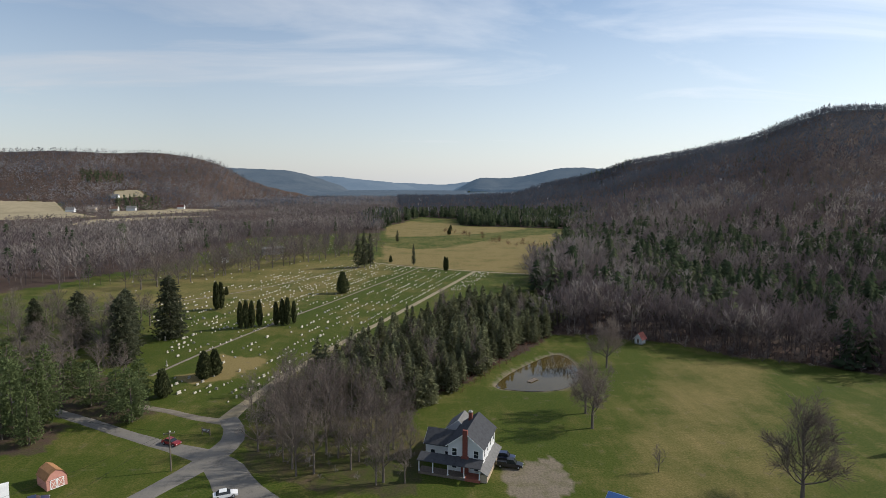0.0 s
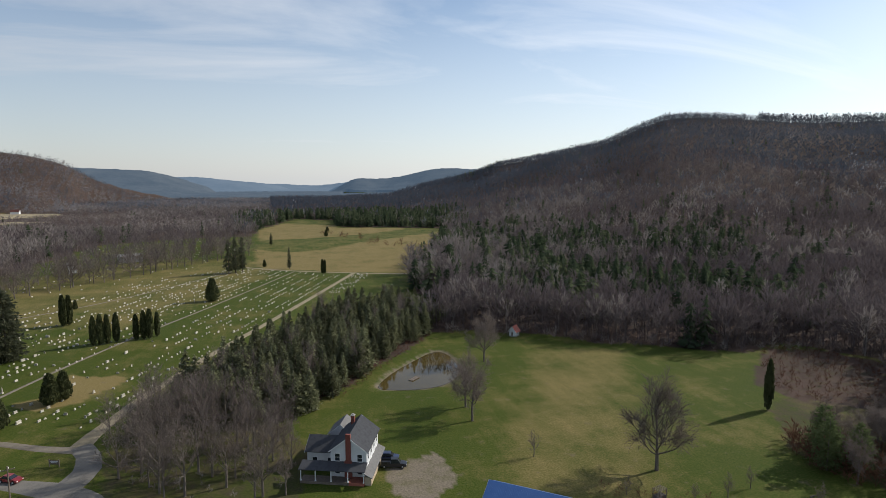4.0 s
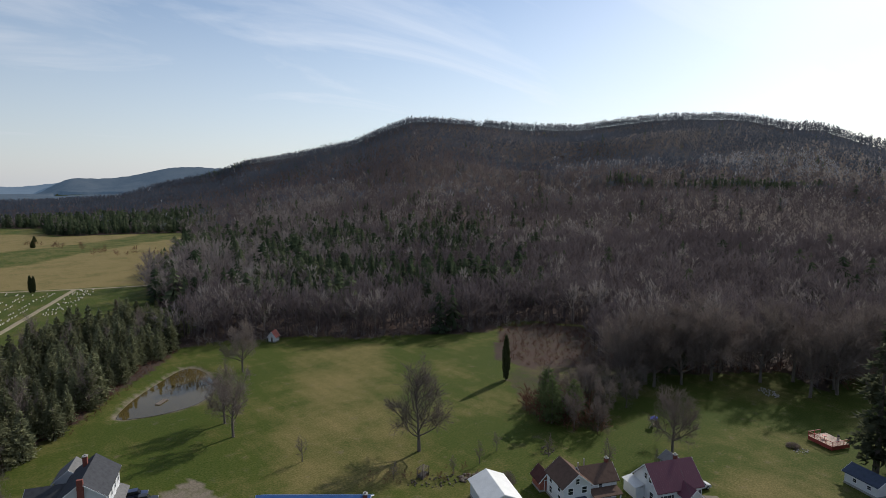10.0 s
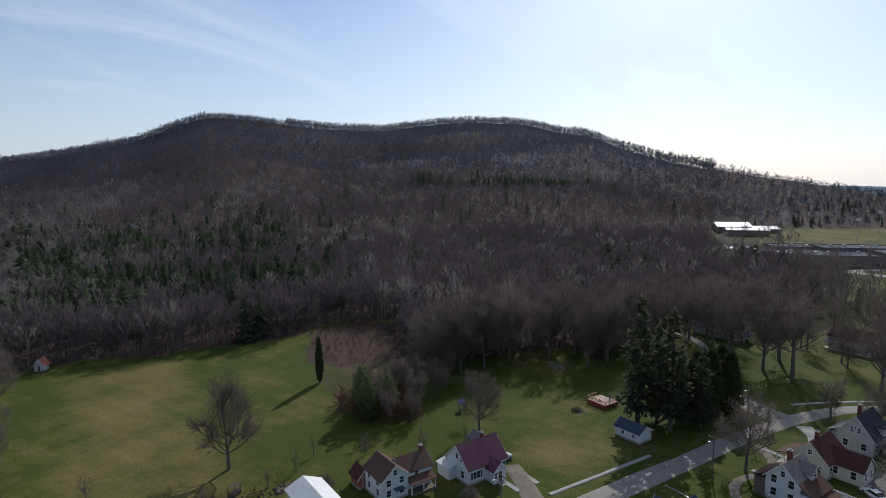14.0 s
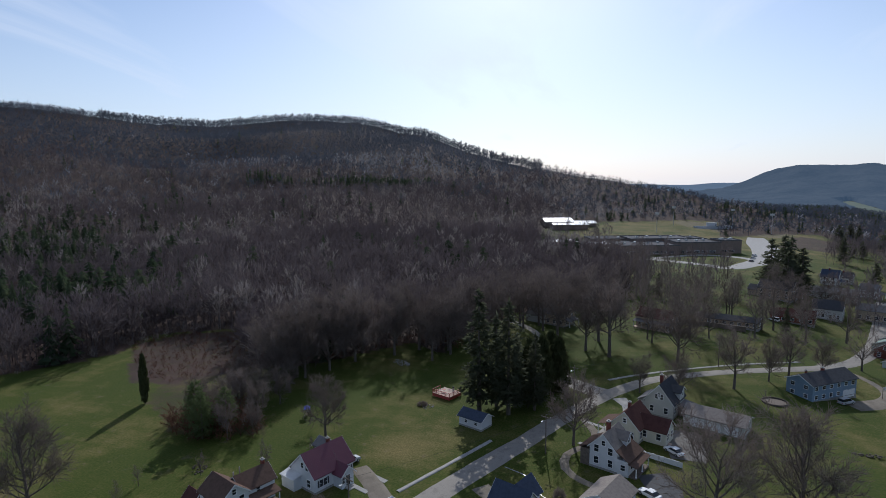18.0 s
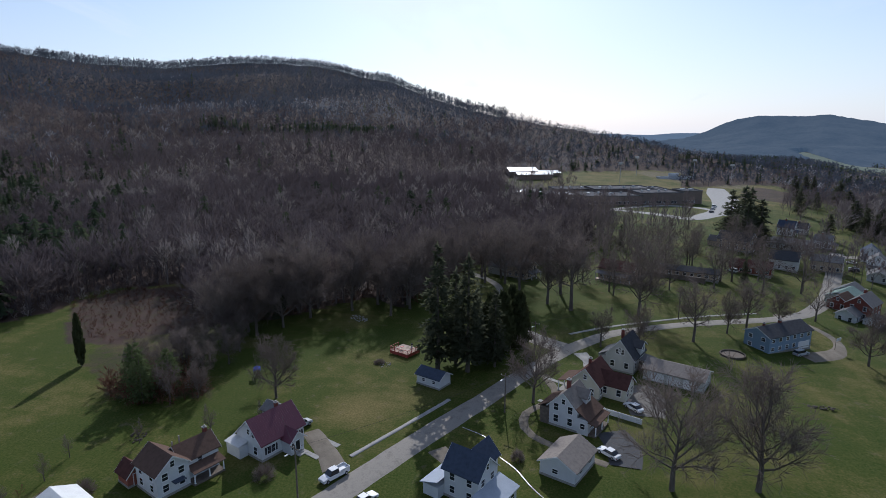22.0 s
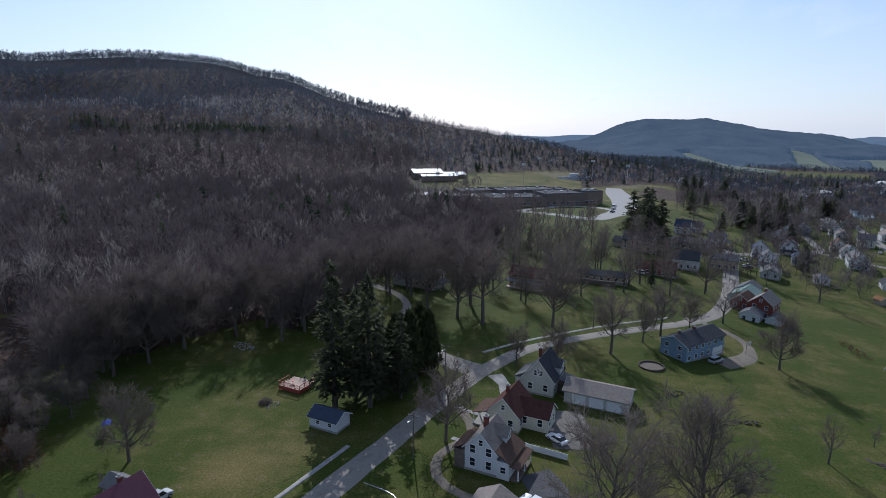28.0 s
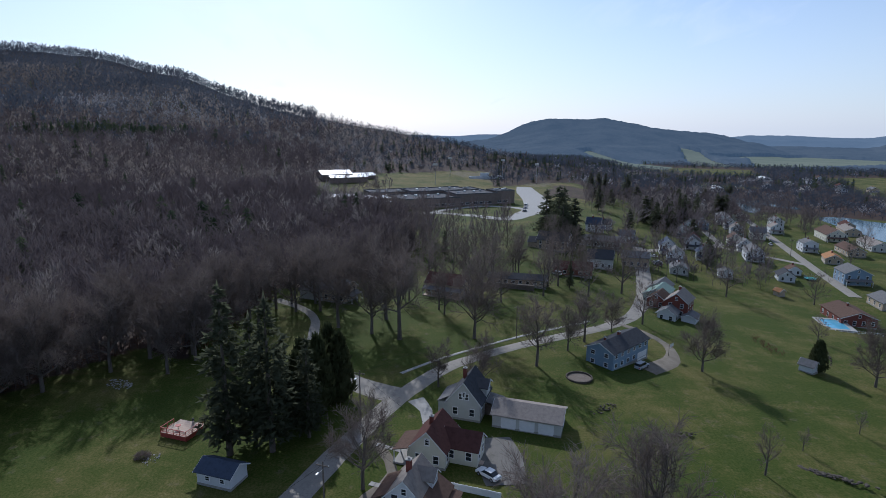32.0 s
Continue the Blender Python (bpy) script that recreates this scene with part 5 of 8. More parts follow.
    for x, y, tall, k, w in ((139, 31.5, 33, 0, 1.25), (139.5, 24, 31, 1, 1.2), (144, 28, 26, 1, 1.15), (144, 18, 21, 2, 1.1), (147, 23, 20, 0, 1.3), (-122, 208, 22, 2, 2.1), (-97, 188, 25, 2, 1.9), (-94, 218, 26, 2, 2.0), (-144, 218, 16, 1, 1.8), (-106, 206, 21, 1, 2.0),
                             (-112, 222, 20, 2, 1.6), (-37, 395, 26, 0, 1.1), (-33, 398, 25, 1, 1), (-41, 392, 23, 2, 1), (-3, 405, 16, 0, 0.9), (333, -85, 31, 2, 1.7), (341, -90, 30, 1, 1.8), (346, -82, 27, 2, 1.9), (328, -92, 26, 0, 2.0), (322, -84, 24, 1, 2.0),
                             (376, -142, 16, 2, 1.6), (303, -152, 15, 2, 1.5), (312, -156, 14, 1, 1.5), (250, -66, 12, 0, 1.2), (426, -199, 20, 1, 1.4), (440, -210, 22, 2, 1.4), (455, -214, 21, 0, 1.4), (416, -188, 19, 2, 1.3), (470, -236, 22, 1, 1.4), (486, -262, 20, 2, 1.5),
                             (298, -22, 13, 0, 1.3), (-20, 560, 12, 1, 1.3)):
        if x > -60:
            stand(firs[k], x, y, tall, wide=w)
    for k in range(80):
        x, y = rng.uniform(330, 640), rng.uniform(-350, -130)
        if not (368 < x < 455 and -168 < y < -112) and -0.62 * x + 5 < y < -35 - 0.32 * (x - 100) and min(math.hypot(x - a, y - b) for a, b in VILLAGE_SPOTS) > 12:
            stand(firs[k % 3], x, y, rng.uniform(11, 20), wide=rng.uniform(1.8, 2.7))
    for o in firs:
        used(o)
    full = [conifer(64 + i, "pine", M_NEEDLE_DARK, "broad dense dark green evergreen on the grass", "broad dense evergreens", tiers=30, sides=30, radius=0.27 + 0.03 * i, start=0.03, ragged=0.36, droop=0.04, taper=0.5, tuft=0.038) for i in range(2)]
    for x, y, tall, w in ((-122, 208, 21, 1.0), (-97, 188, 23, 1.0), (-94, 218, 25, 1.05), (-144, 218, 16, 1.1), (-106, 206, 20, 1.1), (-112, 222, 19, 1.1), (-101, 198, 21, 1.0)):
        stand(full[int(tall) % 2], x, y, tall, wide=w)
    for o in full:
        used(o)
    pines = [conifer(70 + i, "pine", M_NEEDLE_PINE, "soft green white pine with layered boughs", "white pines by the road", tiers=15, sides=34, radius=0.40, start=0.12, ragged=0.42, droop=-0.01, name="white_pine", taper=0.5, tuft=0.038) for i in range(2)]
    for x, y, tall, w in ((-87, 151, 13, 1), (-78, 147, 12, 1.1), (-71, 140, 14.5, 1.05), (-76, 155, 12, 1), (-94, 132, 20, 0.7), (-90, 135, 18, 0.7), (-99, 139, 22, 0.7), (-93, 143, 20, 0.7), (-88, 128, 15, 0.75), (-104, 132, 21, 0.7), (-108, 142, 20, 0.7), (-95, 157, 12, 1.0), (110, 94, 13, 0.95), (107, 90, 12, 1.0), (113, 88, 11, 1.0)):
        stand(pines[int(x) % 2], x, y, tall, wide=w)
    for o in pines:
        used(o)

    column = cedar(1, lambda u: 0.17 * min(1, 0.55 + 2.2 * u) * (1 - u ** 3.2) ** 0.6, "dark columnar arborvitae among the gravestones", "cedars of the cemetery")
    cone = cedar(2, lambda u: 0.30 * min(1, 0.6 + 2.5 * u) * (1 - u) ** 0.55, "broad rounded dark evergreen on the grass", "cedars of the cemetery")
    for x, y, tall in ((-93, 265, 13), (-91.5, 267, 12.5), (-71.5, 230, 11), (-69.5, 231, 11.5), (-67.5, 232, 11), (-65, 234, 11), (-58.5, 235, 10), (-56, 235.5, 11), (-54, 236, 11.5), (-52, 239, 9.5), (18, 379, 9.5), (19.5, 379, 9)):
        stand(column, x, y, tall, wide=0.6)
    stand(column, 120.5, 119.5, 13.6, wide=0.45)
    for x, y, tall, w in ((-40, 304, 11.5, 1.05), (-64.5, 171, 8.5, 1), (-62.5, 174.5, 8, 1), (-70.5, 156.5, 8, 1), (-100, 300, 4.5, 0.9), (-20, 420, 5, 1), (179.5, -114, 9, 1.0), (35, 640, 7, 1.1), (40, 700, 6, 1.2), (150, 21, 15, 0.75), (155, 17.5, 16.5, 0.8), (159, 13.5, 15.5, 0.8), (163, 16, 16, 0.75), (157, 21, 15, 0.8)):
        stand(cone, x, y, tall, wide=w)
    used(column)
    used(cone)


single_trees()


# ---- brush, hedges and small growth ----
BUSH_PATTERN = [bare_pattern(90 + i, 12, 90, 0.02, 0.022, 0.2, 0.02, 0.36) for i in range(4)]


def brush(name, poly, gap, lo, hi, seed, label, material=None):
    xs, ys = [p[0] for p in poly], [p[1] for p in poly]
    x, y = scatter(seed, min(xs), max(xs), min(ys), max(ys), gap, lambda a, b: inside(poly, a, b))
    rng = np.random.default_rng(seed)
    return plant(name, BUSH_PATTERN, x, y, rng.uniform(lo, hi, len(x)), rng.uniform(1.0, 1.6, len(x)), material or M_TWIG, label, "brush", seed + 1)


brush("brush", RUSSET, 2.6, 0.8, 2.4, 501, "russet leafless brush at the edge of the woods", M_BUSH)
brush("brush", [(104, 84), (112, 76), (122, 86), (126, 104), (114, 106), (106, 98)], 2.4, 2.0, 5.5, 502, "dense dark thicket on the lawn", M_BUSH)
brush("brush", [(3, 150), (14, 158), (24, 174), (36, 192), (52, 214), (46, 216), (30, 198), (16, 178), (4, 160)], 2.4, 0.8, 2.0, 503, "russet weeds along the spruces", M_BUSH)
brush("brush", [(52, 216), (94, 200), (106, 186), (151, 166), (178, 160), (196, 148), (200, 156), (180, 176), (152, 176), (108, 196), (96, 212), (60, 226)], 3.4, 1.5, 4.5, 504, "dark undergrowth along the edge of the woods")
brush("brush", [(150, 100), (166, 86), (182, 76), (192, 62), (186, 50), (248, 40), (252, 50), (200, 70), (186, 86), (170, 100), (160, 112)], 3.6, 1.2, 3.6, 505, "brown undergrowth along the edge of the woods", M_BUSH)
brush("brush", [(-42, 150), (-8, 136), (-2, 120), (-4, 107), (-20, 108), (-34, 120), (-38, 134)], 4.2, 1.0, 2.4, 506, "tangled leafless undergrowth by the farmhouse")
brush("brush", [(60, 560), (130, 470), (138, 490), (70, 580)], 13, 4, 6.5, 507, "scattered dark bushes in the dry meadow", M_BUSH)
brush("brush", [(20, 690), (60, 600), (110, 500), (114, 505), (66, 610), (26, 700)], 9.5, 4, 7, 508, "line of dark bushes across the dry meadow", M_BUSH)
brush("brush", [(410, -150), (560, -230), (640, -300), (600, -330), (500, -290), (440, -240), (396, -190)], 13, 10, 17, 509, "leafless trees beyond the village")
brush("brush", [(190, -108), (203, -110), (204, -114), (190, -113)], 1.6, 1.0, 1.9, 510, "low brown hedge on the lawn", M_BUSH)
brush("brush", [(54, 94), (66, 86), (76, 80), (80, 84), (68, 92), (58, 98)], 2.0, 0.5, 1.6, 511, "brushwood and rubble below the big tree", M_BUSH)


def round_bush(x, y, r, tall, label):
    rng = np.random.default_rng(int(abs(x * 13 + y * 7)))
    out = []
    for _ in range(700):
        v = rng.normal(size=3)
        v /= np.linalg.norm(v)
        v[2] = abs(v[2])
        p = v * np.array([r, r, tall]) * rng.uniform(0.25, 0.8)
        blade(out, p, v * np.array([r, r, tall]) * rng.uniform(0.8, 1.05) + rng.normal(size=3) * 0.15, 0.07, rng)
    ob = soup("bush", np.array(out), 3, M_BUD)
    ob.matrix_basis = pose(x, y, level(x, y))
    tagged(ob, label, "bush", "garden bushes")


round_bush(88.6, 50.0, 2.5, 2.9, "round reddish leafless bush beside the white house")
round_bush(78, 77, 2.4, 2.6, "round reddish leafless bush by the rubble heap")
round_bush(104, 8, 1.6, 2.4, "dark bush beside the grey-roofed garage")
round_bush(152, -128, 2.0, 2.2, "low brown bush on the lawn")
round_bush(139.5, 47, 1.8, 1.1, "pale tuft of dry stalks near the deck")


# ---- building materials ----
def clapboard(name, colour):
    c2 = tuple(v * 0.86 for v in colour)
    return boards(surface(name, [c2, colour], 0.8, 0.6, spec=0.3), 0.16, 0.012)


def shingle(name, colour):
    dark = tuple(v * 0.72 for v in colour)
    return surface(name, [dark, colour, tuple(v * 1.15 for v in colour)], 1.6, 0.95, 0.02, 7, spec=0.08)


W_WHITE = clapboard("white clapboard", (0.64, 0.65, 0.66))
W_CREAM = clapboard("cream siding", (0.62, 0.60, 0.50))
W_GREY = clapboard("pale grey siding", (0.50, 0.50, 0.47))
W_BLUE = clapboard("powder blue siding", (0.21, 0.295, 0.385))
W_TAN = clapboard("tan siding", (0.45, 0.36, 0.26))
W_BRICK = surface("red brick", [(0.14, 0.042, 0.032), (0.215, 0.07, 0.052)], 3, 0.9, 0.01, 14)
W_REDWOOD = boards(surface("red stained wood", [(0.24, 0.075, 0.05), (0.34, 0.12, 0.085)], 2, 0.8), 0.2, 0.01, 0)
W_PINK = boards(surface("faded salmon boards", [(0.42, 0.19, 0.15), (0.52, 0.26, 0.21)], 2, 0.8), 0.2, 0.01, 0)
R_CHARCOAL = shingle("charcoal shingles", (0.058, 0.060, 0.066))
R_GREY = shingle("grey shingles", (0.155, 0.152, 0.15))
R_TAUPE = shingle("taupe shingles", (0.24, 0.21, 0.185))
R_BROWN = shingle("brown shingles", (0.115, 0.075, 0.058))
R_RUST = shingle("rust red shingles", (0.088, 0.042, 0.036))
R_BLUE = shingle("slate blue shingles", (0.062, 0.076, 0.108))
R_GREEN = shingle("grey green roof", (0.20, 0.27, 0.235))
R_MAROON = boards(surface("maroon standing-seam metal", [(0.105, 0.024, 0.040), (0.13, 0.030, 0.048)], 0.6, 0.42, spec=0.5), 0.45, 0.02, 0)
R_BLUEMETAL = boards(surface("blue ribbed metal", [(0.035, 0.10, 0.27), (0.05, 0.13, 0.33)], 0.6, 0.4, spec=0.5), 0.3, 0.02, 0)
R_WHITEMETAL = boards(surface("white ribbed metal", [(0.55, 0.55, 0.53), (0.70, 0.70, 0.68)], 0.6, 0.45, spec=0.5), 0.3, 0.02, 0)
R_PALEBLUE = surface("pale blue-grey roof coating", [(0.30, 0.34, 0.40), (0.40, 0.44, 0.50)], 0.5, 0.7, spec=0.2)
R_REDTIN = surface("faded red tin", [(0.30, 0.085, 0.065), (0.40, 0.13, 0.10)], 1.0, 0.7)
R_ORANGE = shingle("orange brown shingles", (0.33, 0.175, 0.085))
M_TRIM = surface("white trim paint", [(0.66, 0.67, 0.67), (0.78, 0.78, 0.78)], 1.2, 0.5)
M_GLASS = surface("dark window glass", [(0.012, 0.015, 0.02), (0.03, 0.035, 0.042)], 0.7, 0.08, spec=0.6)
M_STONE = surface("weathered stone", [(0.22, 0.21, 0.19), (0.36, 0.345, 0.32)], 1.2, 0.9, 0.02)
M_GRANITE = surface("pale granite", [(0.27, 0.25, 0.21), (0.46, 0.435, 0.37)], 2.5, 0.7, spread=0.28)
M_DARKWOOD = surface("weathered wood", [(0.10, 0.08, 0.065), (0.19, 0.155, 0.125)], 2, 0.9, 0.01, 12)
M_PLANK = surface("pale sawn planks", [(0.40, 0.30, 0.23), (0.56, 0.43, 0.34)], 2, 0.8)
M_RED = surface("red paint", [(0.30, 0.05, 0.04), (0.40, 0.08, 0.06)], 2, 0.6)
M_BLACK = surface("black rubber", [(0.012, 0.012, 0.012), (0.022, 0.022, 0.022)], 3, 0.85)
M_STEEL = surface("galvanised steel", [(0.40, 0.41, 0.42), (0.52, 0.53, 0.54)], 2, 0.45, metal=0.6)
M_ROOFTOP = surface("pale flat roof membrane", [(0.62, 0.63, 0.64), (0.80, 0.80, 0.80)], 0.1, 0.35, spec=0.6)
M_TARROOF = surface("grey flat roof", [(0.085, 0.085, 0.09), (0.135, 0.135, 0.14)], 0.1, 0.95, spec=0.05)
M_SCHOOLBRICK = surface("dull brown brick", [(0.16, 0.125, 0.105), (0.23, 0.18, 0.15)], 0.5, 0.9, 0.01, 8)
M_LAMP = surface("lamp housing", [(0.5, 0.5, 0.48), (0.6, 0.6, 0.58)], 2, 0.4)
M_POOL = surface("pool water", [(0.10, 0.34, 0.50), (0.15, 0.42, 0.58)], 0.5, 0.06, 0.02, 2, spec=0.5)
M_TEAL = surface("teal canvas", [(0.03, 0.20, 0.20), (0.05, 0.28, 0.27)], 1, 0.6)
M_TARP = surface("bright blue plastic", [(0.012, 0.03, 0.22), (0.02, 0.045, 0.28)], 1, 0.9)
# the pale stops are water glints mottled into the base colour
M_CREEK = surface("creek with painted glints", [(0.10, 0.095, 0.08), (0.30, 0.29, 0.27), (0.6, 0.6, 0.58)], 2.2, 0.25, 0.03, 3, spec=0.6)
MESHES = {}


def shared(key, make):
    """Mesh data made once and shared between alike pieces."""
    if key not in MESHES:
        bm, mat = make()
        me = bpy.data.meshes.new(key[0])
        bm.to_mesh(me)
        bm.free()
        me.materials.append(mat)
        MESHES[key] = me
    return MESHES[key]


def piece(name, key, make, parent, m=None):
    ob = new(name, shared((name, *key), make))
    ob.parent = parent
    if m is not None:
        ob.matrix_basis = m
    return ob


def window(parent, x, y, z, face, w=0.95, h=1.45, shutters=None):
    """A sash window: face is the outward bearing in degrees within the house."""
    m = pose(x, y, z, 0, 0, face)

    def rim():
        return boxed((-w / 2 - 0.1, w / 2 + 0.1, -0.01, 0.07, -h / 2 - 0.12, -h / 2), (-w / 2 - 0.1, w / 2 + 0.1, -0.01, 0.07, h / 2, h / 2 + 0.12), (-w / 2 - 0.1, -w / 2, -0.01, 0.06, -h / 2, h / 2),
                     (w / 2, w / 2 + 0.1, -0.01, 0.06, -h / 2, h / 2), (-w / 2, w / 2, -0.01, 0.05, -0.03, 0.03)), M_TRIM

    f = piece("window", (round(w, 2), round(h, 2)), rim, parent, m)
    piece("pane", (round(w, 2), round(h, 2)), lambda: (boxed((-w / 2, w / 2, -0.015, 0.025, -h / 2, h / 2)), M_GLASS), f)
    if shutters:
        for sx in (-1, 1):
            piece("shutter", (round(w, 2), round(h, 2), shutters.name), lambda: (boxed((-0.2, 0.2, 0.0, 0.06, -h / 2, h / 2), bevel=0.01), shutters), f, pose(sx * (w / 2 + 0.32), 0, 0))


def gable_block(t, name, L, W, eave, ridge, wall, roof, x=0.0, y=0.0, turn=0.0, z0=0.0, over=0.4, flip=1, thick=0.16):
    """Walls and roof of one gabled block under a thing; its ridge runs along the block's x."""
    m = pose(x, y, z0, 0, 0, turn)
    bm = bmesh.new()
    pent = [(-W / 2, -0.5), (W / 2, -0.5), (W / 2, eave), (0, ridge), (-W / 2, eave)]
    ends = [[bm.verts.new((sx * L / 2, a, b)) for a, b in pent] for sx in (-1, 1)]
    bm.faces.new(ends[0])
    bm.faces.new(ends[1][::-1])
    for i in range(5):
        j = (i + 1) % 5
        bm.faces.new((ends[0][j], ends[0][i], ends[1][i], ends[1][j]))
    bmesh.ops.recalc_face_normals(bm, faces=bm.faces[:])
    part("wall", bm, wall, t).matrix_basis = m
    bm = bmesh.new()
    rise = (ridge - eave) / (W / 2)
    for sy in (-1, 1):
        e = W / 2 + over
        lo = ridge - rise * e
        prof = [(0, ridge + 0.03), (sy * e, lo + 0.03), (sy * e, lo + 0.03 + thick), (0, ridge + 0.03 + thick * 1.1)]
        a, b = ([bm.verts.new((sx * (L / 2 + over), p, q)) for p, q in prof] for sx in (-1, 1))
        bm.faces.new(a)
        bm.faces.new(b[::-1])
        for i in range(4):
            bm.faces.new((a[(i + 1) % 4], a[i], b[i], b[(i + 1) % 4]))
    bmesh.ops.recalc_face_normals(bm, faces=bm.faces[:])
    rf = part("roof", bm, roof, t)
    rf.matrix_basis = m
    e = W / 2 + over + 0.02
    lo = ridge - rise * e
    for sx in (-1, 1):
        bm = bmesh.new()
        xx = sx * (L / 2 + over + 0.015)
        chevron = [(-e, lo + 0.16), (0, ridge + 0.18), (e, lo + 0.16), (e, lo - 0.05), (0, ridge - 0.06), (-e, lo - 0.05)]
        a, b = ([bm.verts.new((xx + d, p, q)) for p, q in chevron] for d in (-0.03, 0.03))
        bm.faces.new(a)
        bm.faces.new(b[::-1])
        for i in range(6):
            bm.faces.new((a[(i + 1) % 6], a[i], b[i], b[(i + 1) % 6]))
        bmesh.ops.recalc_face_normals(bm, faces=bm.faces[:])
        part("bargeboard", bm, M_TRIM, rf)
    return m


def sides_windows(t, m, L, W, eave, ridge, rows=(1.5,), per=2.7, skip=(), w=0.95, h=1.45, shutters=None):
    """Windows on the four walls of a block; rows: heights of their middles."""
    for zc in rows:
        n = max(2, int(L / per))
        for sy, face in ((1, 0), (-1, 180)):
            if ("y", sy) in skip or zc + h / 2 > eave - 0.1:
                continue
            for i in range(n):
                q = m @ Vector((-L / 2 + L * (i + 0.5) / n, sy * W / 2, zc))
                window(t, *q, face + math.degrees(m.to_euler().z), w, h, shutters)
        n = max(2, int(W / 3.0))
        for sx, face in ((1, -90), (-1, 90)):
            if ("x", sx) in skip:
                continue
            for i in range(n):
                yy = -W / 2 + W * (i + 0.5) / n
                if zc + h / 2 > eave and abs(yy) > (ridge - zc - h / 2) / (ridge - eave) * W / 2 - w / 2:
                    continue
                q = m @ Vector((sx * L / 2, yy, zc))
                window(t, *q, face + math.degrees(m.to_euler().z), w, h, shutters)
    if ridge - eave > 2.0:
        for sx, face in ((1, -90), (-1, 90)):
            if ("x", sx) not in skip:
                q = m @ Vector((sx * L / 2, 0, eave + (ridge - eave) * 0.38))
                window(t, *q, face + math.degrees(m.to_euler().z), 0.7, 1.0)


def chimney(t, x, y, z0, z1, w=0.75, material=None):
    bm = boxed((x - w / 2, x + w / 2, y - w / 2, y + w / 2, z0, z1), bevel=0.02)
    c = part("chimney", bm, material or W_BRICK, t)
    part("chimney_cap", boxed((x - w / 2 - 0.08, x + w / 2 + 0.08, y - w / 2 - 0.08, y + w / 2 + 0.08, z1, z1 + 0.14), (x - 0.16, x + 0.16, y - 0.16, y + 0.16, z1 + 0.14, z1 + 0.4)), M_CONCRETE, c)


def shed_roof(t, x0, x1, y0, y1, z_low, z_high, material, high="y1", name="porch_roof", thick=0.14):
    """A sloping slab; high: the side on which it is high."""
    bm = bmesh.new()
    zs = {"y1": (z_low, z_low, z_high, z_high), "y0": (z_high, z_high, z_low, z_low), "x1": (z_low, z_high, z_high, z_low), "x0": (z_high, z_low, z_low, z_high)}[high]
    lo = [bm.verts.new((x, y, z)) for (x, y), z in zip(((x0, y0), (x1, y0), (x1, y1), (x0, y1)), zs)]
    hi = [bm.verts.new((v.co.x, v.co.y, v.co.z + thick)) for v in lo]
    for i in range(4):
        bm.faces.new((lo[i], lo[(i + 1) % 4], hi[(i + 1) % 4], hi[i]))
    bm.faces.new(hi)
    bm.faces.new(lo[::-1])
    return part(name, bm, material, t)


def posts(t, spots, z0, z1, r=0.09):
    for x, y in spots:
        piece("porch_post", (round(z1 - z0, 2), r), lambda: (boxed((-r, r, -r, r, 0, z1 - z0), (-r - 0.05, r + 0.05, -r - 0.05, r + 0.05, 0, 0.14)), M_TRIM), t, pose(x, y, z0))


def house(name, x, y, turn, L, W, eave, ridge, wall, roof, label, rows=(1.6,), group="village houses", base=0.45, **kw):
    """A gabled house: foundation, walls, roof and windows. Returns it with its block's pose."""
    t = root(name, pose(x, y, level(x, y), 0, 0, turn), label, "house" if name == "house" else name, group)
    part("foundation", boxed((-L / 2 - 0.06, L / 2 + 0.06, -W / 2 - 0.06, W / 2 + 0.06, -1.4, base - 0.02)), M_STONE, t)
    m = gable_block(t, name, L, W, eave - base, ridge - base, wall, roof, z0=base)
    sides_windows(t, m, L, W, eave - base, ridge - base, [r - base for r in rows], **kw)
    return t


def door(t, x, y, z, face, material=None, w=0.95, h=2.05):
    m = pose(x, y, z, 0, 0, face)
    d = piece("door", (w, h, (material or M_DARKWOOD).name), lambda: (boxed((-w / 2, w / 2, 0.0, 0.06, 0, h), (-w / 2 + 0.15, w / 2 - 0.15, 0.06, 0.08, 0.2, 0.9), (-w / 2 + 0.15, w / 2 - 0.15, 0.06, 0.08, 1.1, 1.85)), material or M_DARKWOOD), t, m)
    piece("door_frame", (w, h), lambda: (boxed((-w / 2 - 0.1, -w / 2, 0, 0.1, 0, h), (w / 2, w / 2 + 0.1, 0, 0.1, 0, h), (-w / 2 - 0.1, w / 2 + 0.1, 0, 0.1, h, h + 0.12)), M_TRIM), d)


A = -23.0


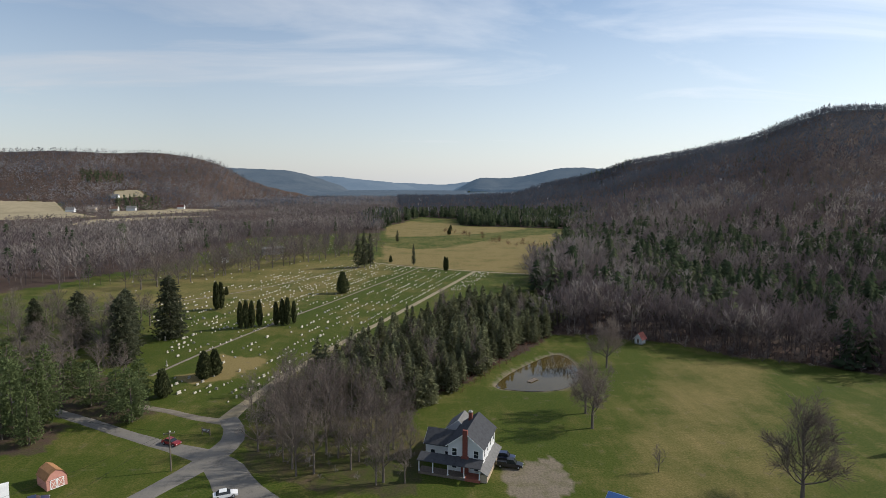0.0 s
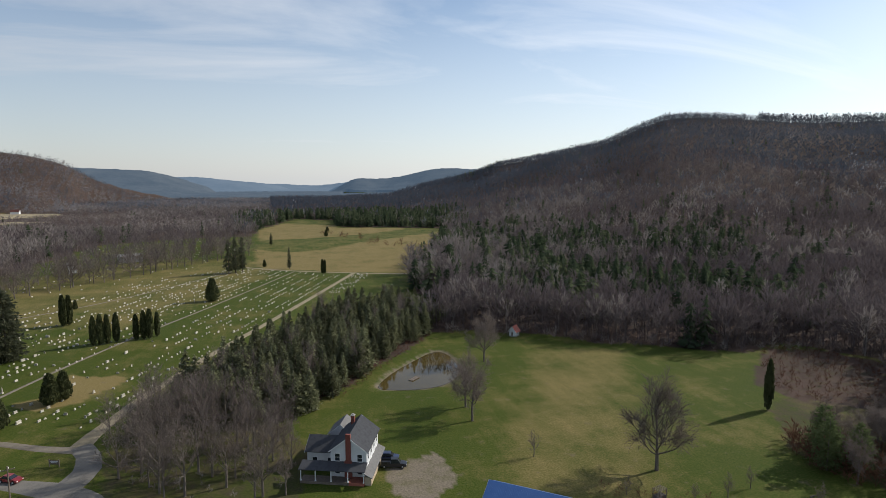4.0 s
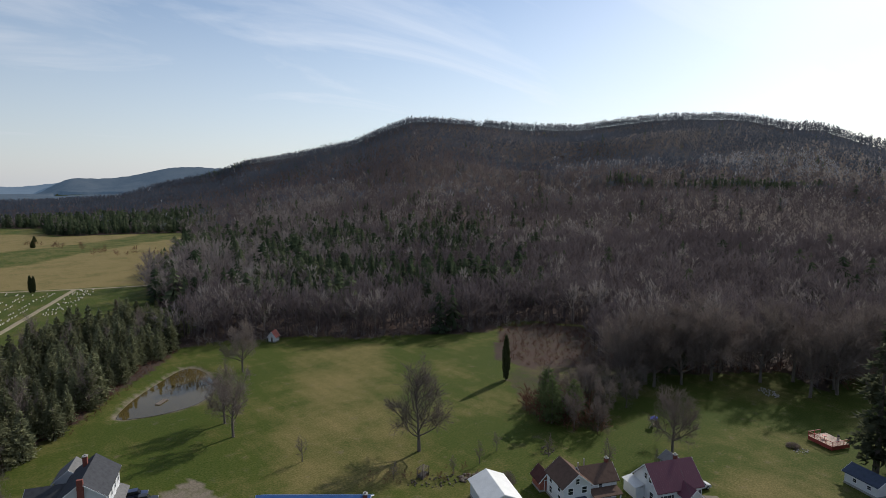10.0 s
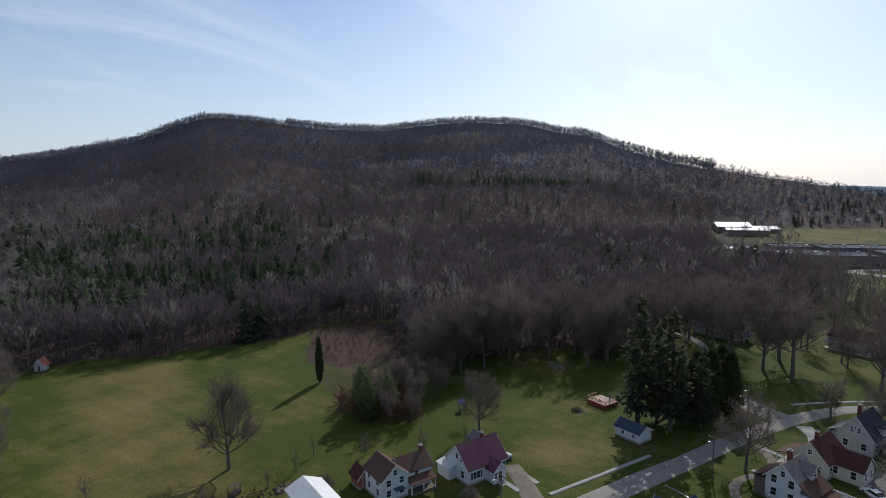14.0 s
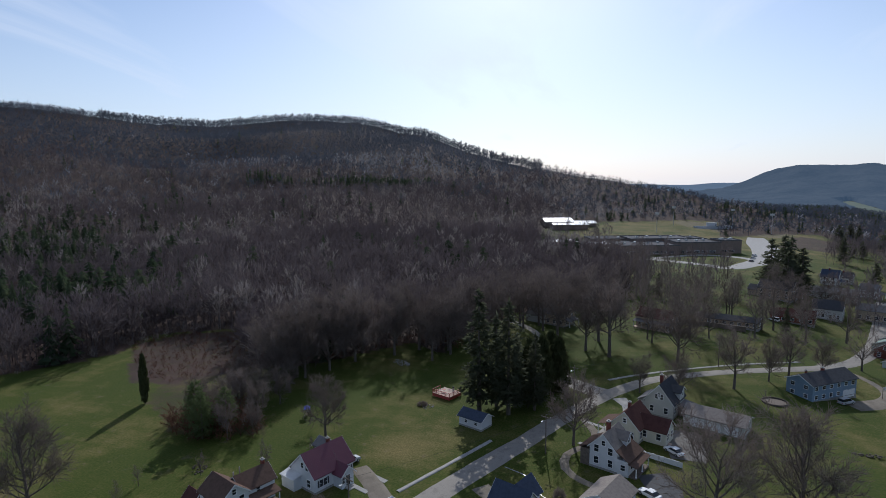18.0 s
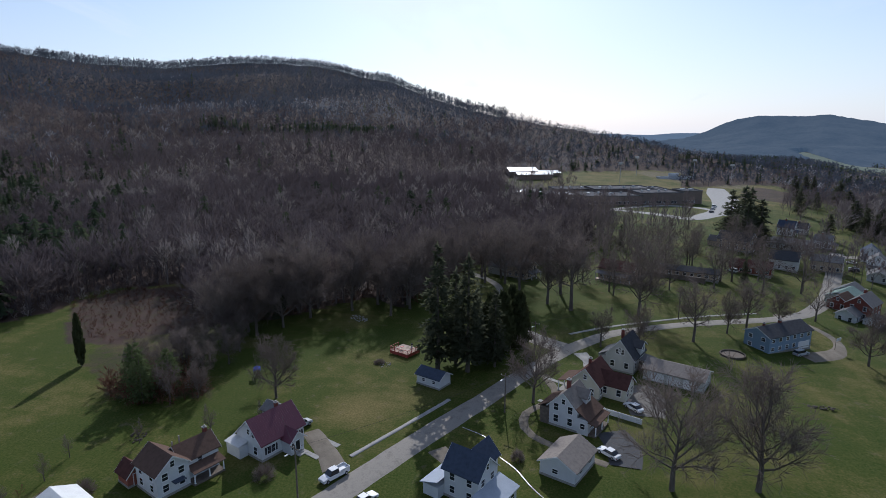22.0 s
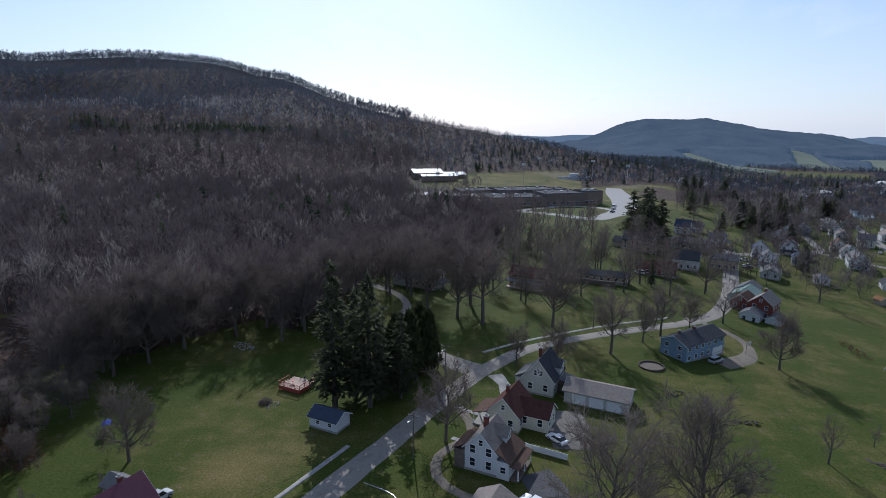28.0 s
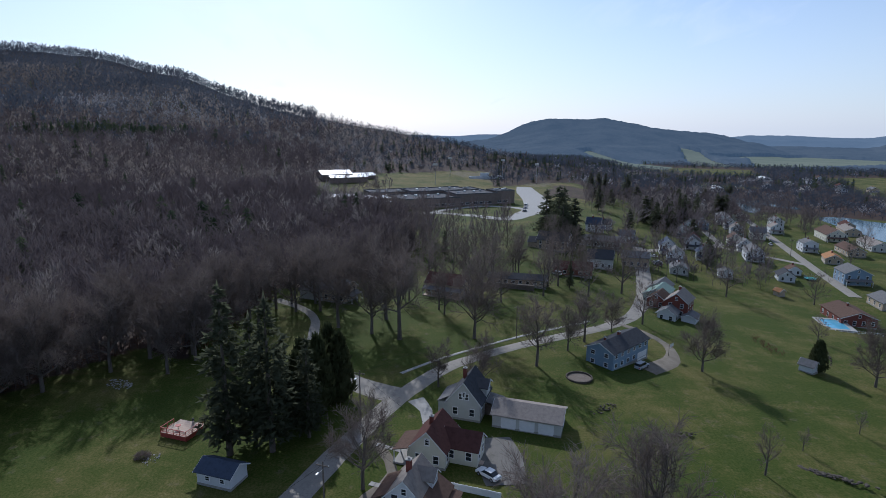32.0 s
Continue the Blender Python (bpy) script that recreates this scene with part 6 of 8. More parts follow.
# ---- the farmhouse by the pond ----
def farmhouse():
    t = house("house", 11.6, 116.6, 70, 11.0, 7.4, 6.0, 8.8, W_WHITE, R_CHARCOAL, "white clapboard farmhouse with charcoal roof and brick chimneys", rows=(1.9, 4.5), skip=(("x", -1),), group="houses along the street")
    for yy in (-2.3, 2.3):
        window(t, -5.5, yy, 4.6, 90, 0.95, 1.5)
        window(t, -5.5, yy, 1.9, 90, 0.95, 1.5)
    part("chimney", boxed((-6.05, -5.5, -0.75, 0.75, -0.5, 4.0), (-5.95, -5.4, -0.5, 0.5, 4.0, 9.6), bevel=0.03), W_BRICK, t, "tall red brick outside chimney")
    chimney(t, 3.2, 1.2, 7.4, 9.8)
    # wing towards the road and the back ell
    m = gable_block(t, "wing", 6.5, 6.0, 3.6, 5.6, W_WHITE, R_CHARCOAL, x=1.2, y=6.6, turn=90, z0=0.3)
    sides_windows(t, m, 6.5, 6.0, 3.6, 5.6, (1.5,), skip=(("x", -1),))
    m = gable_block(t, "ell", 5.0, 5.0, 4.6, 6.6, W_WHITE, R_GREY, x=7.2, y=4.4, turn=0, z0=0.3)
    shed_roof(t, -8.2, -5.5, -3.9, 9.6, 2.9, 3.6, R_CHARCOAL, "x1")
    part("porch_floor", boxed((-8.0, -5.52, -3.7, 9.4, -0.3, 0.5)), M_DARKWOOD, t)
    part("brick_base", boxed((-8.06, -5.6, -3.76, -0.6, -0.3, 0.62)), W_REDWOOD, t)
    posts(t, [(-7.9, yy) for yy in (-3.6, -0.4, 3.0, 6.2, 9.2)], 0.6, 2.95)
    shed_roof(t, -8.2, 5.3, -5.4, -3.7, 1.7, 2.6, R_GREY, "y1", name="lean_to_roof")
    part("lean_to_wall", boxed((-7.6, 5.0, -5.1, -3.72, -0.5, 1.72)), W_TAN, t)


farmhouse()


# ---- houses along the street ----
def maroon_house():
    t = house("house", 98.4, 54.2, A, 9.6, 7.4, 3.5, 7.0, W_WHITE, R_MAROON, "white house with a maroon metal roof and gabled porch", rows=(1.7,), group="houses along the street", skip=(("y", -1),), shutters=None)
    window(t, -4.8, -1.4, 4.7, 90, 0.8, 1.2)
    for xx in (-3.2, -2.3):
        window(t, xx, -3.7, 1.8, 180, 0.8, 1.4, R_CHARCOAL)
    window(t, 3.4, -3.7, 1.8, 180, 1.3, 1.4, R_CHARCOAL)
    m = gable_block(t, "porch", 3.0, 3.0, 2.7, 4.1, W_WHITE, R_MAROON, x=1.2, y=-4.7, turn=90, z0=0.2)
    door(t, 1.2, -6.22, 0.45, 180, M_BLACK)
    window(t, 0.1, -6.2, 1.7, 180, 0.6, 1.2)
    part("steps", boxed((0.4, 2.0, -7.0, -6.2, -0.4, 0.3), (0.4, 2.0, -7.6, -7.0, -0.4, 0.12)), M_CONCRETE, t)
    chimney(t, 2.0, 0.6, 6.0, 7.7, 0.6)
    m = gable_block(t, "dormer", 3.4, 3.2, 5.2, 6.3, W_GREY, R_GREY, x=3.1, y=2.6, turn=90, z0=0.3)
    part("lean_to_wall", boxed((-6.6, -4.82, 0.4, 4.4, -0.5, 2.3)), W_WHITE, t)
    shed_roof(t, -6.9, -4.7, 0.2, 4.6, 2.35, 2.8, R_WHITEMETAL, "x1", name="lean_to_roof")


def brown_house():
    t = house("house", 82.6, 65.2, 67, 6.8, 5.6, 4.6, 6.8, W_WHITE, R_BROWN, "white two-storey house with brown shingle roof and porch", rows=(1.7, 3.7), group="houses along the street", h=1.2)
    m = gable_block(t, "wing", 6.6, 5.0, 3.9, 5.9, W_WHITE, R_BROWN, x=0.2, y=-5.6, turn=-90, z0=0.2)
    sides_windows(t, m, 6.6, 5.0, 3.9, 5.9, (1.6,), skip=(("x", -1), ("y", -1)))
    window(t, -2.3, -5.4, 3.2, 90, 0.8, 0.9)
    chimney(t, 0.4, -8.2, 4.9, 7.0, 0.6)
    shed_roof(t, -4.6, -2.3, -8.9, -2.9, 2.2, 2.8, R_BROWN, "x1")
    part("porch_floor", boxed((-4.4, -2.36, -8.7, -2.9, -0.4, 0.4)), M_DARKWOOD, t)
    posts(t, [(-4.3, yy) for yy in (-8.5, -5.8, -3.1)], 0.4, 2.2)
    part("awning", boxed((-4.6, -3.42, -1.6, 0.4, 2.3, 2.45)), R_BLUE, t)
    for k, (xx, yy) in enumerate(((1.2, -2.6), (1.8, -4.2))):
        bm = bmesh.new()
        tube(bm, (xx, yy, 4.6), (xx, yy, 6.5 + 0.2 * k), 0.12, 0.12, 8)
        part("stovepipe", bm, M_STEEL, t)


def gambrel_house():
    t = house("house", 120.6, -1.0, A, 7.2, 6.0, 4.6, 7.6, W_WHITE, R_TAUPE, "white two-storey house with swept taupe roof and brown porches", rows=(1.8, 4.3), group="houses along the street")
    shed_roof(t, -3.9, 3.9, -5.6, -2.8, 3.1, 4.9, R_BROWN, "y1", name="swept_roof")
    part("rear_wall", boxed((-3.6, 3.6, -5.3, -3.02, -0.5, 3.1)), W_WHITE, t)
    part("brace_panel", boxed((-3.66, -3.6, -5.3, -3.0, 0.4, 3.3)), W_WHITE, t)
    window(t, -3.66, -4.2, 1.8, 90, 0.9, 1.1)
    for xx in (-1.8, 1.8):
        window(t, xx, -5.3, 1.8, 180, 1.2, 1.1)
    part("rear_porch_floor", boxed((-3.4, 3.4, -6.9, -5.32, -0.6, 0.4)), M_DARKWOOD, t)
    posts(t, [(-3.3, -6.8), (0, -6.8), (3.3, -6.8)], 0.4, 2.4)
    shed_roof(t, -3.7, 3.7, -7.1, -5.2, 2.4, 2.8, R_BROWN, "y1")
    part("annex_wall", boxed((-3.7, 2.4, 3.02, 5.0, -0.5, 3.6)), M_DARKWOOD, t)
    shed_roof(t, -4.0, 2.7, 2.8, 5.3, 3.6, 4.9, R_BROWN, "y0", name="annex_roof")
    chimney(t, -0.6, 0.3, 7.3, 9.3)
    m = gable_block(t, "dormer", 2.6, 2.4, 6.0, 7.1, W_WHITE, R_TAUPE, x=1.2, y=-2.0, turn=90, z0=0.2)
    window(t, 1.2, -3.32, 5.7, 180, 0.9, 1.0)


def rust_house():
    t = house("house", 136.2, -5.6, A, 8.6, 6.6, 3.5, 6.8, W_CREAM, R_RUST, "cream bungalow with rust-red roof and low wings", rows=(1.7,), group="houses along the street")
    window(t, -4.3, 0.0, 4.9, 90, 0.8, 1.1)
    m = gable_block(t, "wing", 6.4, 5.2, 2.9, 5.0, W_CREAM, R_RUST, x=1.0, y=-5.2, turn=90, z0=0.3)
    sides_windows(t, m, 6.4, 5.2, 2.9, 5.0, (1.5,), skip=(("x", 1),))
    shed_roof(t, -5.0, 1.6, 3.1, 6.3, 2.6, 3.5, R_BROWN, "y0")
    posts(t, [(-4.8, 6.0), (-1.6, 6.0), (1.4, 6.0)], 0.3, 2.6)
    part("porch_floor", boxed((-5.0, 1.6, 3.32, 6.2, -0.5, 0.35)), M_CONCRETE, t)
    part("porch_wall", boxed((-4.6, 1.4, 3.36, 3.6, 0.35, 2.7)), W_CREAM, t)
    chimney(t, -0.6, 0.4, 6.0, 7.9, 0.65)
    part("steps", boxed((-0.6, 0.6, -9.2, -8.42, -0.5, 0.2), (-0.6, 0.6, -9.9, -9.2, -0.6, 0.0)), M_PLANK, t)


def grey_house():
    t = house("house", 152.2, -14.0, A, 8.6, 7.0, 4.0, 8.2, W_GREY, R_CHARCOAL, "pale grey cottage with steep charcoal roof and dormer", rows=(1.9,), group="houses along the street")
    for yy in (-0.6, 0.6):
        window(t, -4.3, yy, 5.2, 90, 0.75, 1.2)
    m = gable_block(t, "dormer", 2.6, 3.4, 5.6, 6.7, W_GREY, R_CHARCOAL, x=1.4, y=-2.5, turn=90, z0=0.3)
    window(t, 1.4, -3.82, 5.2, 180, 1.1, 0.9)
    chimney(t, 0.2, 1.0, 7.2, 9.4, 0.7)
    shed_roof(t, -3.2, 3.8, 3.4, 6.0, 2.8, 4.2, R_GREY, "y0")
    part("porch_wall", boxed((-3.0, 3.6, 3.52, 5.8, -0.5, 2.8)), W_GREY, t)
    # breezeway
    part("breezeway_wall", boxed((-0.5, 3.5, -6.6, -3.52, -0.6, 2.3)), M_DARKWOOD, t)
    shed_roof(t, -0.9, 3.9, -6.8, -3.4, 2.4, 3.0, R_GREY, "y1", name="breezeway_roof")


def blue_roof_house():
    t = house("house", 92.4, 14.6, A + 90, 6.6, 5.6, 5.2, 7.9, W_WHITE, R_BLUE, "white house with slate blue cross-gabled roof and low porches", rows=(1.7, 4.0), group="houses along the street", h=1.2)
    m = gable_block(t, "wing", 4.6, 4.2, 4.9, 7.2, W_WHITE, R_BLUE, x=0.4, y=-3.6, turn=90, z0=0.2)
    sides_windows(t, m, 4.6, 4.2, 4.9, 7.2, (1.6, 3.7), skip=(("x", 1),), h=1.1)
    part("porch_wall", boxed((-6.8, -3.34, -3.4, 4.0, -0.5, 2.0)), W_WHITE, t)
    shed_roof(t, -7.2, -3.2, -3.8, 4.4, 2.1, 3.2, R_PALEBLUE, "x1")
    part("side_wall", boxed((3.34, 6.4, -3.0, 4.4, -0.5, 2.0)), W_WHITE, t)
    shed_roof(t, 3.2, 6.8, -3.4, 4.8, 2.1, 3.2, R_PALEBLUE, "x0")
    for yy in (-2, 0.4, 2.8):
        window(t, 6.4, yy, 1.0, -90, 1.0, 1.0)
    for yy in (-2, 0.4, 2.8):
        window(t, -6.8, yy, 1.0, 90, 1.0, 1.0)


blue_roof_house()
maroon_house()
brown_house()
gambrel_house()
rust_house()
grey_house()


def garages():
    t = house("garage", 103.4, -0.9, A, 8.6, 6.6, 2.7, 4.4, W_WHITE, R_TAUPE, "white garage with a taupe gable roof", group="outbuildings", rows=())
    window(t, -4.3, 0.4, 1.5, 90, 1.0, 0.8)
    for xx in (-2, 2):
        window(t, xx, -3.3, 1.8, 180, 1.3, 0.7)
    piece("garage_door", ("a",), lambda: (boxed((-1.5, 1.5, 0, 0.05, 0, 2.2), (-1.4, 1.4, 0.05, 0.07, 0.1, 0.6), (-1.4, 1.4, 0.05, 0.07, 0.7, 1.2), (-1.4, 1.4, 0.05, 0.07, 1.3, 1.8)), M_TRIM), t, pose(4.3, 0, 0.1, 0, 0, -90))
    t = house("garage", 146.0, -25.4, A + 90, 13.5, 7.4, 2.8, 4.2, W_GREY, R_TAUPE, "long low grey garage beside the cottage", group="outbuildings", rows=())
    for k in range(3):
        piece("garage_door", ("b",), lambda: (boxed((-1.5, 1.5, 0, 0.05, 0, 2.2), (-1.4, 1.4, 0.05, 0.07, 0.1, 0.6), (-1.4, 1.4, 0.05, 0.07, 0.7, 1.2)), M_TRIM), t, pose(-3.9 + 3.7 * k, 3.7, 0.1))
    t = house("garage", 70.5, 72.6, 67, 9.0, 6.6, 3.2, 4.6, W_WHITE, R_WHITEMETAL, "garage with a bright white ribbed metal roof", group="outbuildings", rows=())
    door(t, 1.5, -3.3, 0.3, 180)
    # the wide building under the blue roof
    t = house("house", 41.0, 87.0, -39, 19.0, 8.4, 3.8, 6.1, W_GREY, R_BLUEMETAL, "low house under a bright blue ribbed metal roof", group="houses along the street")
    m = gable_block(t, "wing", 10.0, 7.4, 3.0, 5.2, W_GREY, R_BLUEMETAL, x=10.2, y=0.0, turn=0, z0=0.3)
    chimney(t, 9.0, -0.2, 4.8, 6.6, 0.7)
    t = house("shed", 131.2, 30.6, 67, 6.6, 4.4, 2.5, 3.7, W_WHITE, R_BLUE, "pale blue-white garden shed with slate blue roof", group="outbuildings", rows=())
    for xx in (-1.7, 1.2):
        window(t, xx, 2.2, 1.5, 0, 0.75, 0.7)
    t = house("shed", 82.4, 71.4, 67, 3.4, 2.8, 2.3, 3.8, W_REDWOOD, R_RUST, "small red wooden shed with a rusty roof", group="outbuildings", rows=())
    door(t, -1.8, 0, 0.25, 90, W_REDWOOD)
    t = house("shed", 82.8, 205.2, 40, 3.0, 2.8, 2.2, 4.0, W_WHITE, R_REDTIN, "tiny white pump house with a red roof at the woods' edge", group="outbuildings", rows=())
    door(t, -1.5, 0, 0.2, 90, M_DARKWOOD, 0.8, 1.7)
    t = house("shed", 179.0, -111.0, 30, 3.6, 3.0, 2.2, 3.4, W_WHITE, R_GREY, "small white garden shed beside an evergreen", group="outbuildings", rows=())
    t = house("shed", 263, -161.5, 10, 3.4, 2.8, 2.2, 3.2, W_TAN, R_ORANGE, "little tan shed on the back lawn", group="outbuildings", rows=())
    t = house("garage", -79, 100, 35, 9, 7, 3.0, 4.6, W_WHITE, R_WHITEMETAL, "garage with a white roof beside the gravel", group="outbuildings", rows=())


garages()


def barn_shed():
    """A gambrel-roofed garden barn."""
    t = root("shed", pose(-72.2, 110.6, level(-72.2, 110.6), 0, 0, -38), "salmon gambrel-roofed garden barn with white cross-braced doors", "shed", "outbuildings")
    L, W = 4.6, 3.6
    prof = [(-W / 2, -0.2), (W / 2, -0.2), (W / 2, 2.0), (W / 2 - 0.7, 3.1), (0, 3.7), (-W / 2 + 0.7, 3.1), (-W / 2, 2.0)]
    bm = bmesh.new()
    ends = [[bm.verts.new((sx * L / 2, a, b)) for a, b in prof] for sx in (-1, 1)]
    bm.faces.new(ends[0])
    bm.faces.new(ends[1][::-1])
    for i in range(7):
        j = (i + 1) % 7
        bm.faces.new((ends[0][j], ends[0][i], ends[1][i], ends[1][j]))
    bmesh.ops.recalc_face_normals(bm, faces=bm.faces[:])
    part("wall", bm, W_PINK, t)
    bm = bmesh.new()
    top = [(W / 2 + 0.12, 1.95), (W / 2 - 0.66, 3.16), (0, 3.78), (-W / 2 + 0.66, 3.16), (-W / 2 - 0.12, 1.95)]
    for (a0, b0), (a1, b1) in zip(top, top[1:]):
        v = [bm.verts.new((sx * (L / 2 + 0.15), a, b + dz)) for dz in (0, 0.08) for sx, a, b in ((-1, a0, b0), (1, a0, b0), (1, a1, b1), (-1, a1, b1))]
        for q in ((3, 2, 1, 0), (4, 5, 6, 7), (0, 1, 5, 4), (1, 2, 6, 5), (2, 3, 7, 6), (3, 0, 4, 7)):
            bm.faces.new([v[i] for i in q])
    part("roof", bm, R_ORANGE, t)
    for k, yy in enumerate((-0.62, 0.62)):
        d = part("door", boxed((L / 2, L / 2 + 0.05, yy - 0.6, yy + 0.6, 0.05, 1.95)), W_PINK, t)
        bm = boxed((L / 2 + 0.05, L / 2 + 0.08, yy - 0.6, yy + 0.6, 0.05, 0.17), (L / 2 + 0.05, L / 2 + 0.08, yy - 0.6, yy + 0.6, 1.83, 1.95), (L / 2 + 0.05, L / 2 + 0.08, yy - 0.6, yy - 0.48, 0.17, 1.83), (L / 2 + 0.05, L / 2 + 0.08, yy + 0.48, yy + 0.6, 0.17, 1.83))
        tube(bm, (L / 2 + 0.07, yy - 0.5, 0.2), (L / 2 + 0.07, yy + 0.5, 1.8), 0.05, 0.05, 4)
        tube(bm, (L / 2 + 0.07, yy + 0.5, 0.2), (L / 2 + 0.07, yy - 0.5, 1.8), 0.05, 0.05, 4)
        part("door_brace", bm, M_TRIM, d)


barn_shed()


def more_houses():
    t = house("house", 179.4, -57.0, -53, 17.0, 7.8, 4.8, 6.6, W_BLUE, R_CHARCOAL, "long powder-blue raised house with a charcoal roof", rows=(1.4, 3.8), w=1.1, h=1.0, group="houses along the street")
    piece("garage_door", ("c",), lambda: (boxed((-2.3, 2.3, 0, 0.05, 0, 2.2), (-2.2, 2.2, 0.05, 0.07, 0.1, 0.6), (-2.2, 2.2, 0.05, 0.07, 0.8, 1.3)), M_TRIM), t, pose(5.6, -3.9, -0.3, 0, 0, 180))
    chimney(t, 0.5, 0.3, 6.0, 7.4, 0.7)
    chimney(t, -5.5, 0.6, 5.8, 7.2, 0.5)
    t = house("house", 225.5, -97.5, -40, 9.5, 7.6, 5.6, 8.6, W_BRICK, R_TAUPE, "red brick two-storey house with a grey-brown roof", rows=(1.8, 4.4), group="village houses")
    m = gable_block(t, "annex", 7.0, 6.0, 2.8, 4.6, W_WHITE, R_GREY, x=-7.4, y=1.5, turn=0, z0=0.0)
    sides_windows(t, m, 7.0, 6.0, 2.8, 4.6, (1.4,), skip=(("x", 1),))
    m = gable_block(t, "annex", 6.0, 4.6, 2.4, 3.4, W_WHITE, R_GREY, x=-5.0, y=-5.0, turn=0, z0=-0.6)
    chimney(t, 1.5, 0.4, 7.6, 9.6, 0.8)
    t = house("house", 234.5, -94.5, -40, 8.0, 6.4, 3.4, 5.6, W_BRICK, R_BROWN, "small dark red house beside the brick one", rows=(1.7,))
    t = house("house", 244, -99, -40, 13, 8, 3.2, 5.2, W_GREEN_SIDING, R_GREEN, "low house with a pale grey-green roof", rows=(1.7,))
    t = house("house", 253, -104, -40, 11, 7.4, 3.2, 5.4, W_GREY, R_GREY, "low pale house with a grey roof", rows=(1.7,))
    t = house("house", 235, 20.0, 62, 9, 8, 4.6, 7.2, W_TAN, R_GREY, "tan house with a grey roof under tall bare trees", rows=(1.7, 3.9))
    m = gable_block(t, "wing", 9.0, 7.0, 3.0, 5.2, W_GREY, R_GREY, x=9.0, y=1.0, turn=0, z0=0.2)
    chimney(t, 0.5, 0, 6.6, 8.6)
    shed_roof(t, -7.0, -4.4, -3.6, 3.6, 2.4, 3.1, R_GREY, "x1")
    posts(t, [(-6.8, -3.3), (-6.8, 0), (-6.8, 3.3)], 0.2, 2.4)
    t = house("house", 240, -18, 62, 14, 8.4, 4.4, 7.2, W_TAN, R_RUST, "long two-storey house with a rust roof and veranda", rows=(1.7, 3.7))
    shed_roof(t, -7.4, 7.4, 4.2, 6.8, 2.5, 3.2, R_GREY, "y0")
    posts(t, [(xx, 6.5) for xx in (-7, -3.5, 0, 3.5, 7)], 0.2, 2.5)
    part("porch_floor", boxed((-7.2, 7.2, 4.24, 6.7, -0.6, 0.3)), M_PLANK, t)
    t = house("house", 252, -46, 72, 22, 7.0, 2.6, 4.0, W_TAN, R_CHARCOAL, "long low dark-roofed house behind a retaining wall", rows=(1.5,), w=1.2, h=1.0)
    t = house("house", 272, -74, 72, 16, 8.0, 3.0, 5.4, W_BRICK, R_RUST, "low rust-roofed house above the street", rows=(1.6,), w=1.2, h=1.1)
    t = house("house", 288, -92, 66, 11, 9.0, 4.8, 8.0, W_GREY, R_CHARCOAL, "grey two-storey house with a dark roof", rows=(1.7, 4.0))
    t = house("house", 296, -112, 66, 12, 8.0, 4.8, 7.0, W_TAN, R_GREY, "pale tan two-storey house among bare trees", rows=(1.7, 4.0))


W_GREEN_SIDING = clapboard("pale green siding", (0.42, 0.50, 0.45))
more_houses()


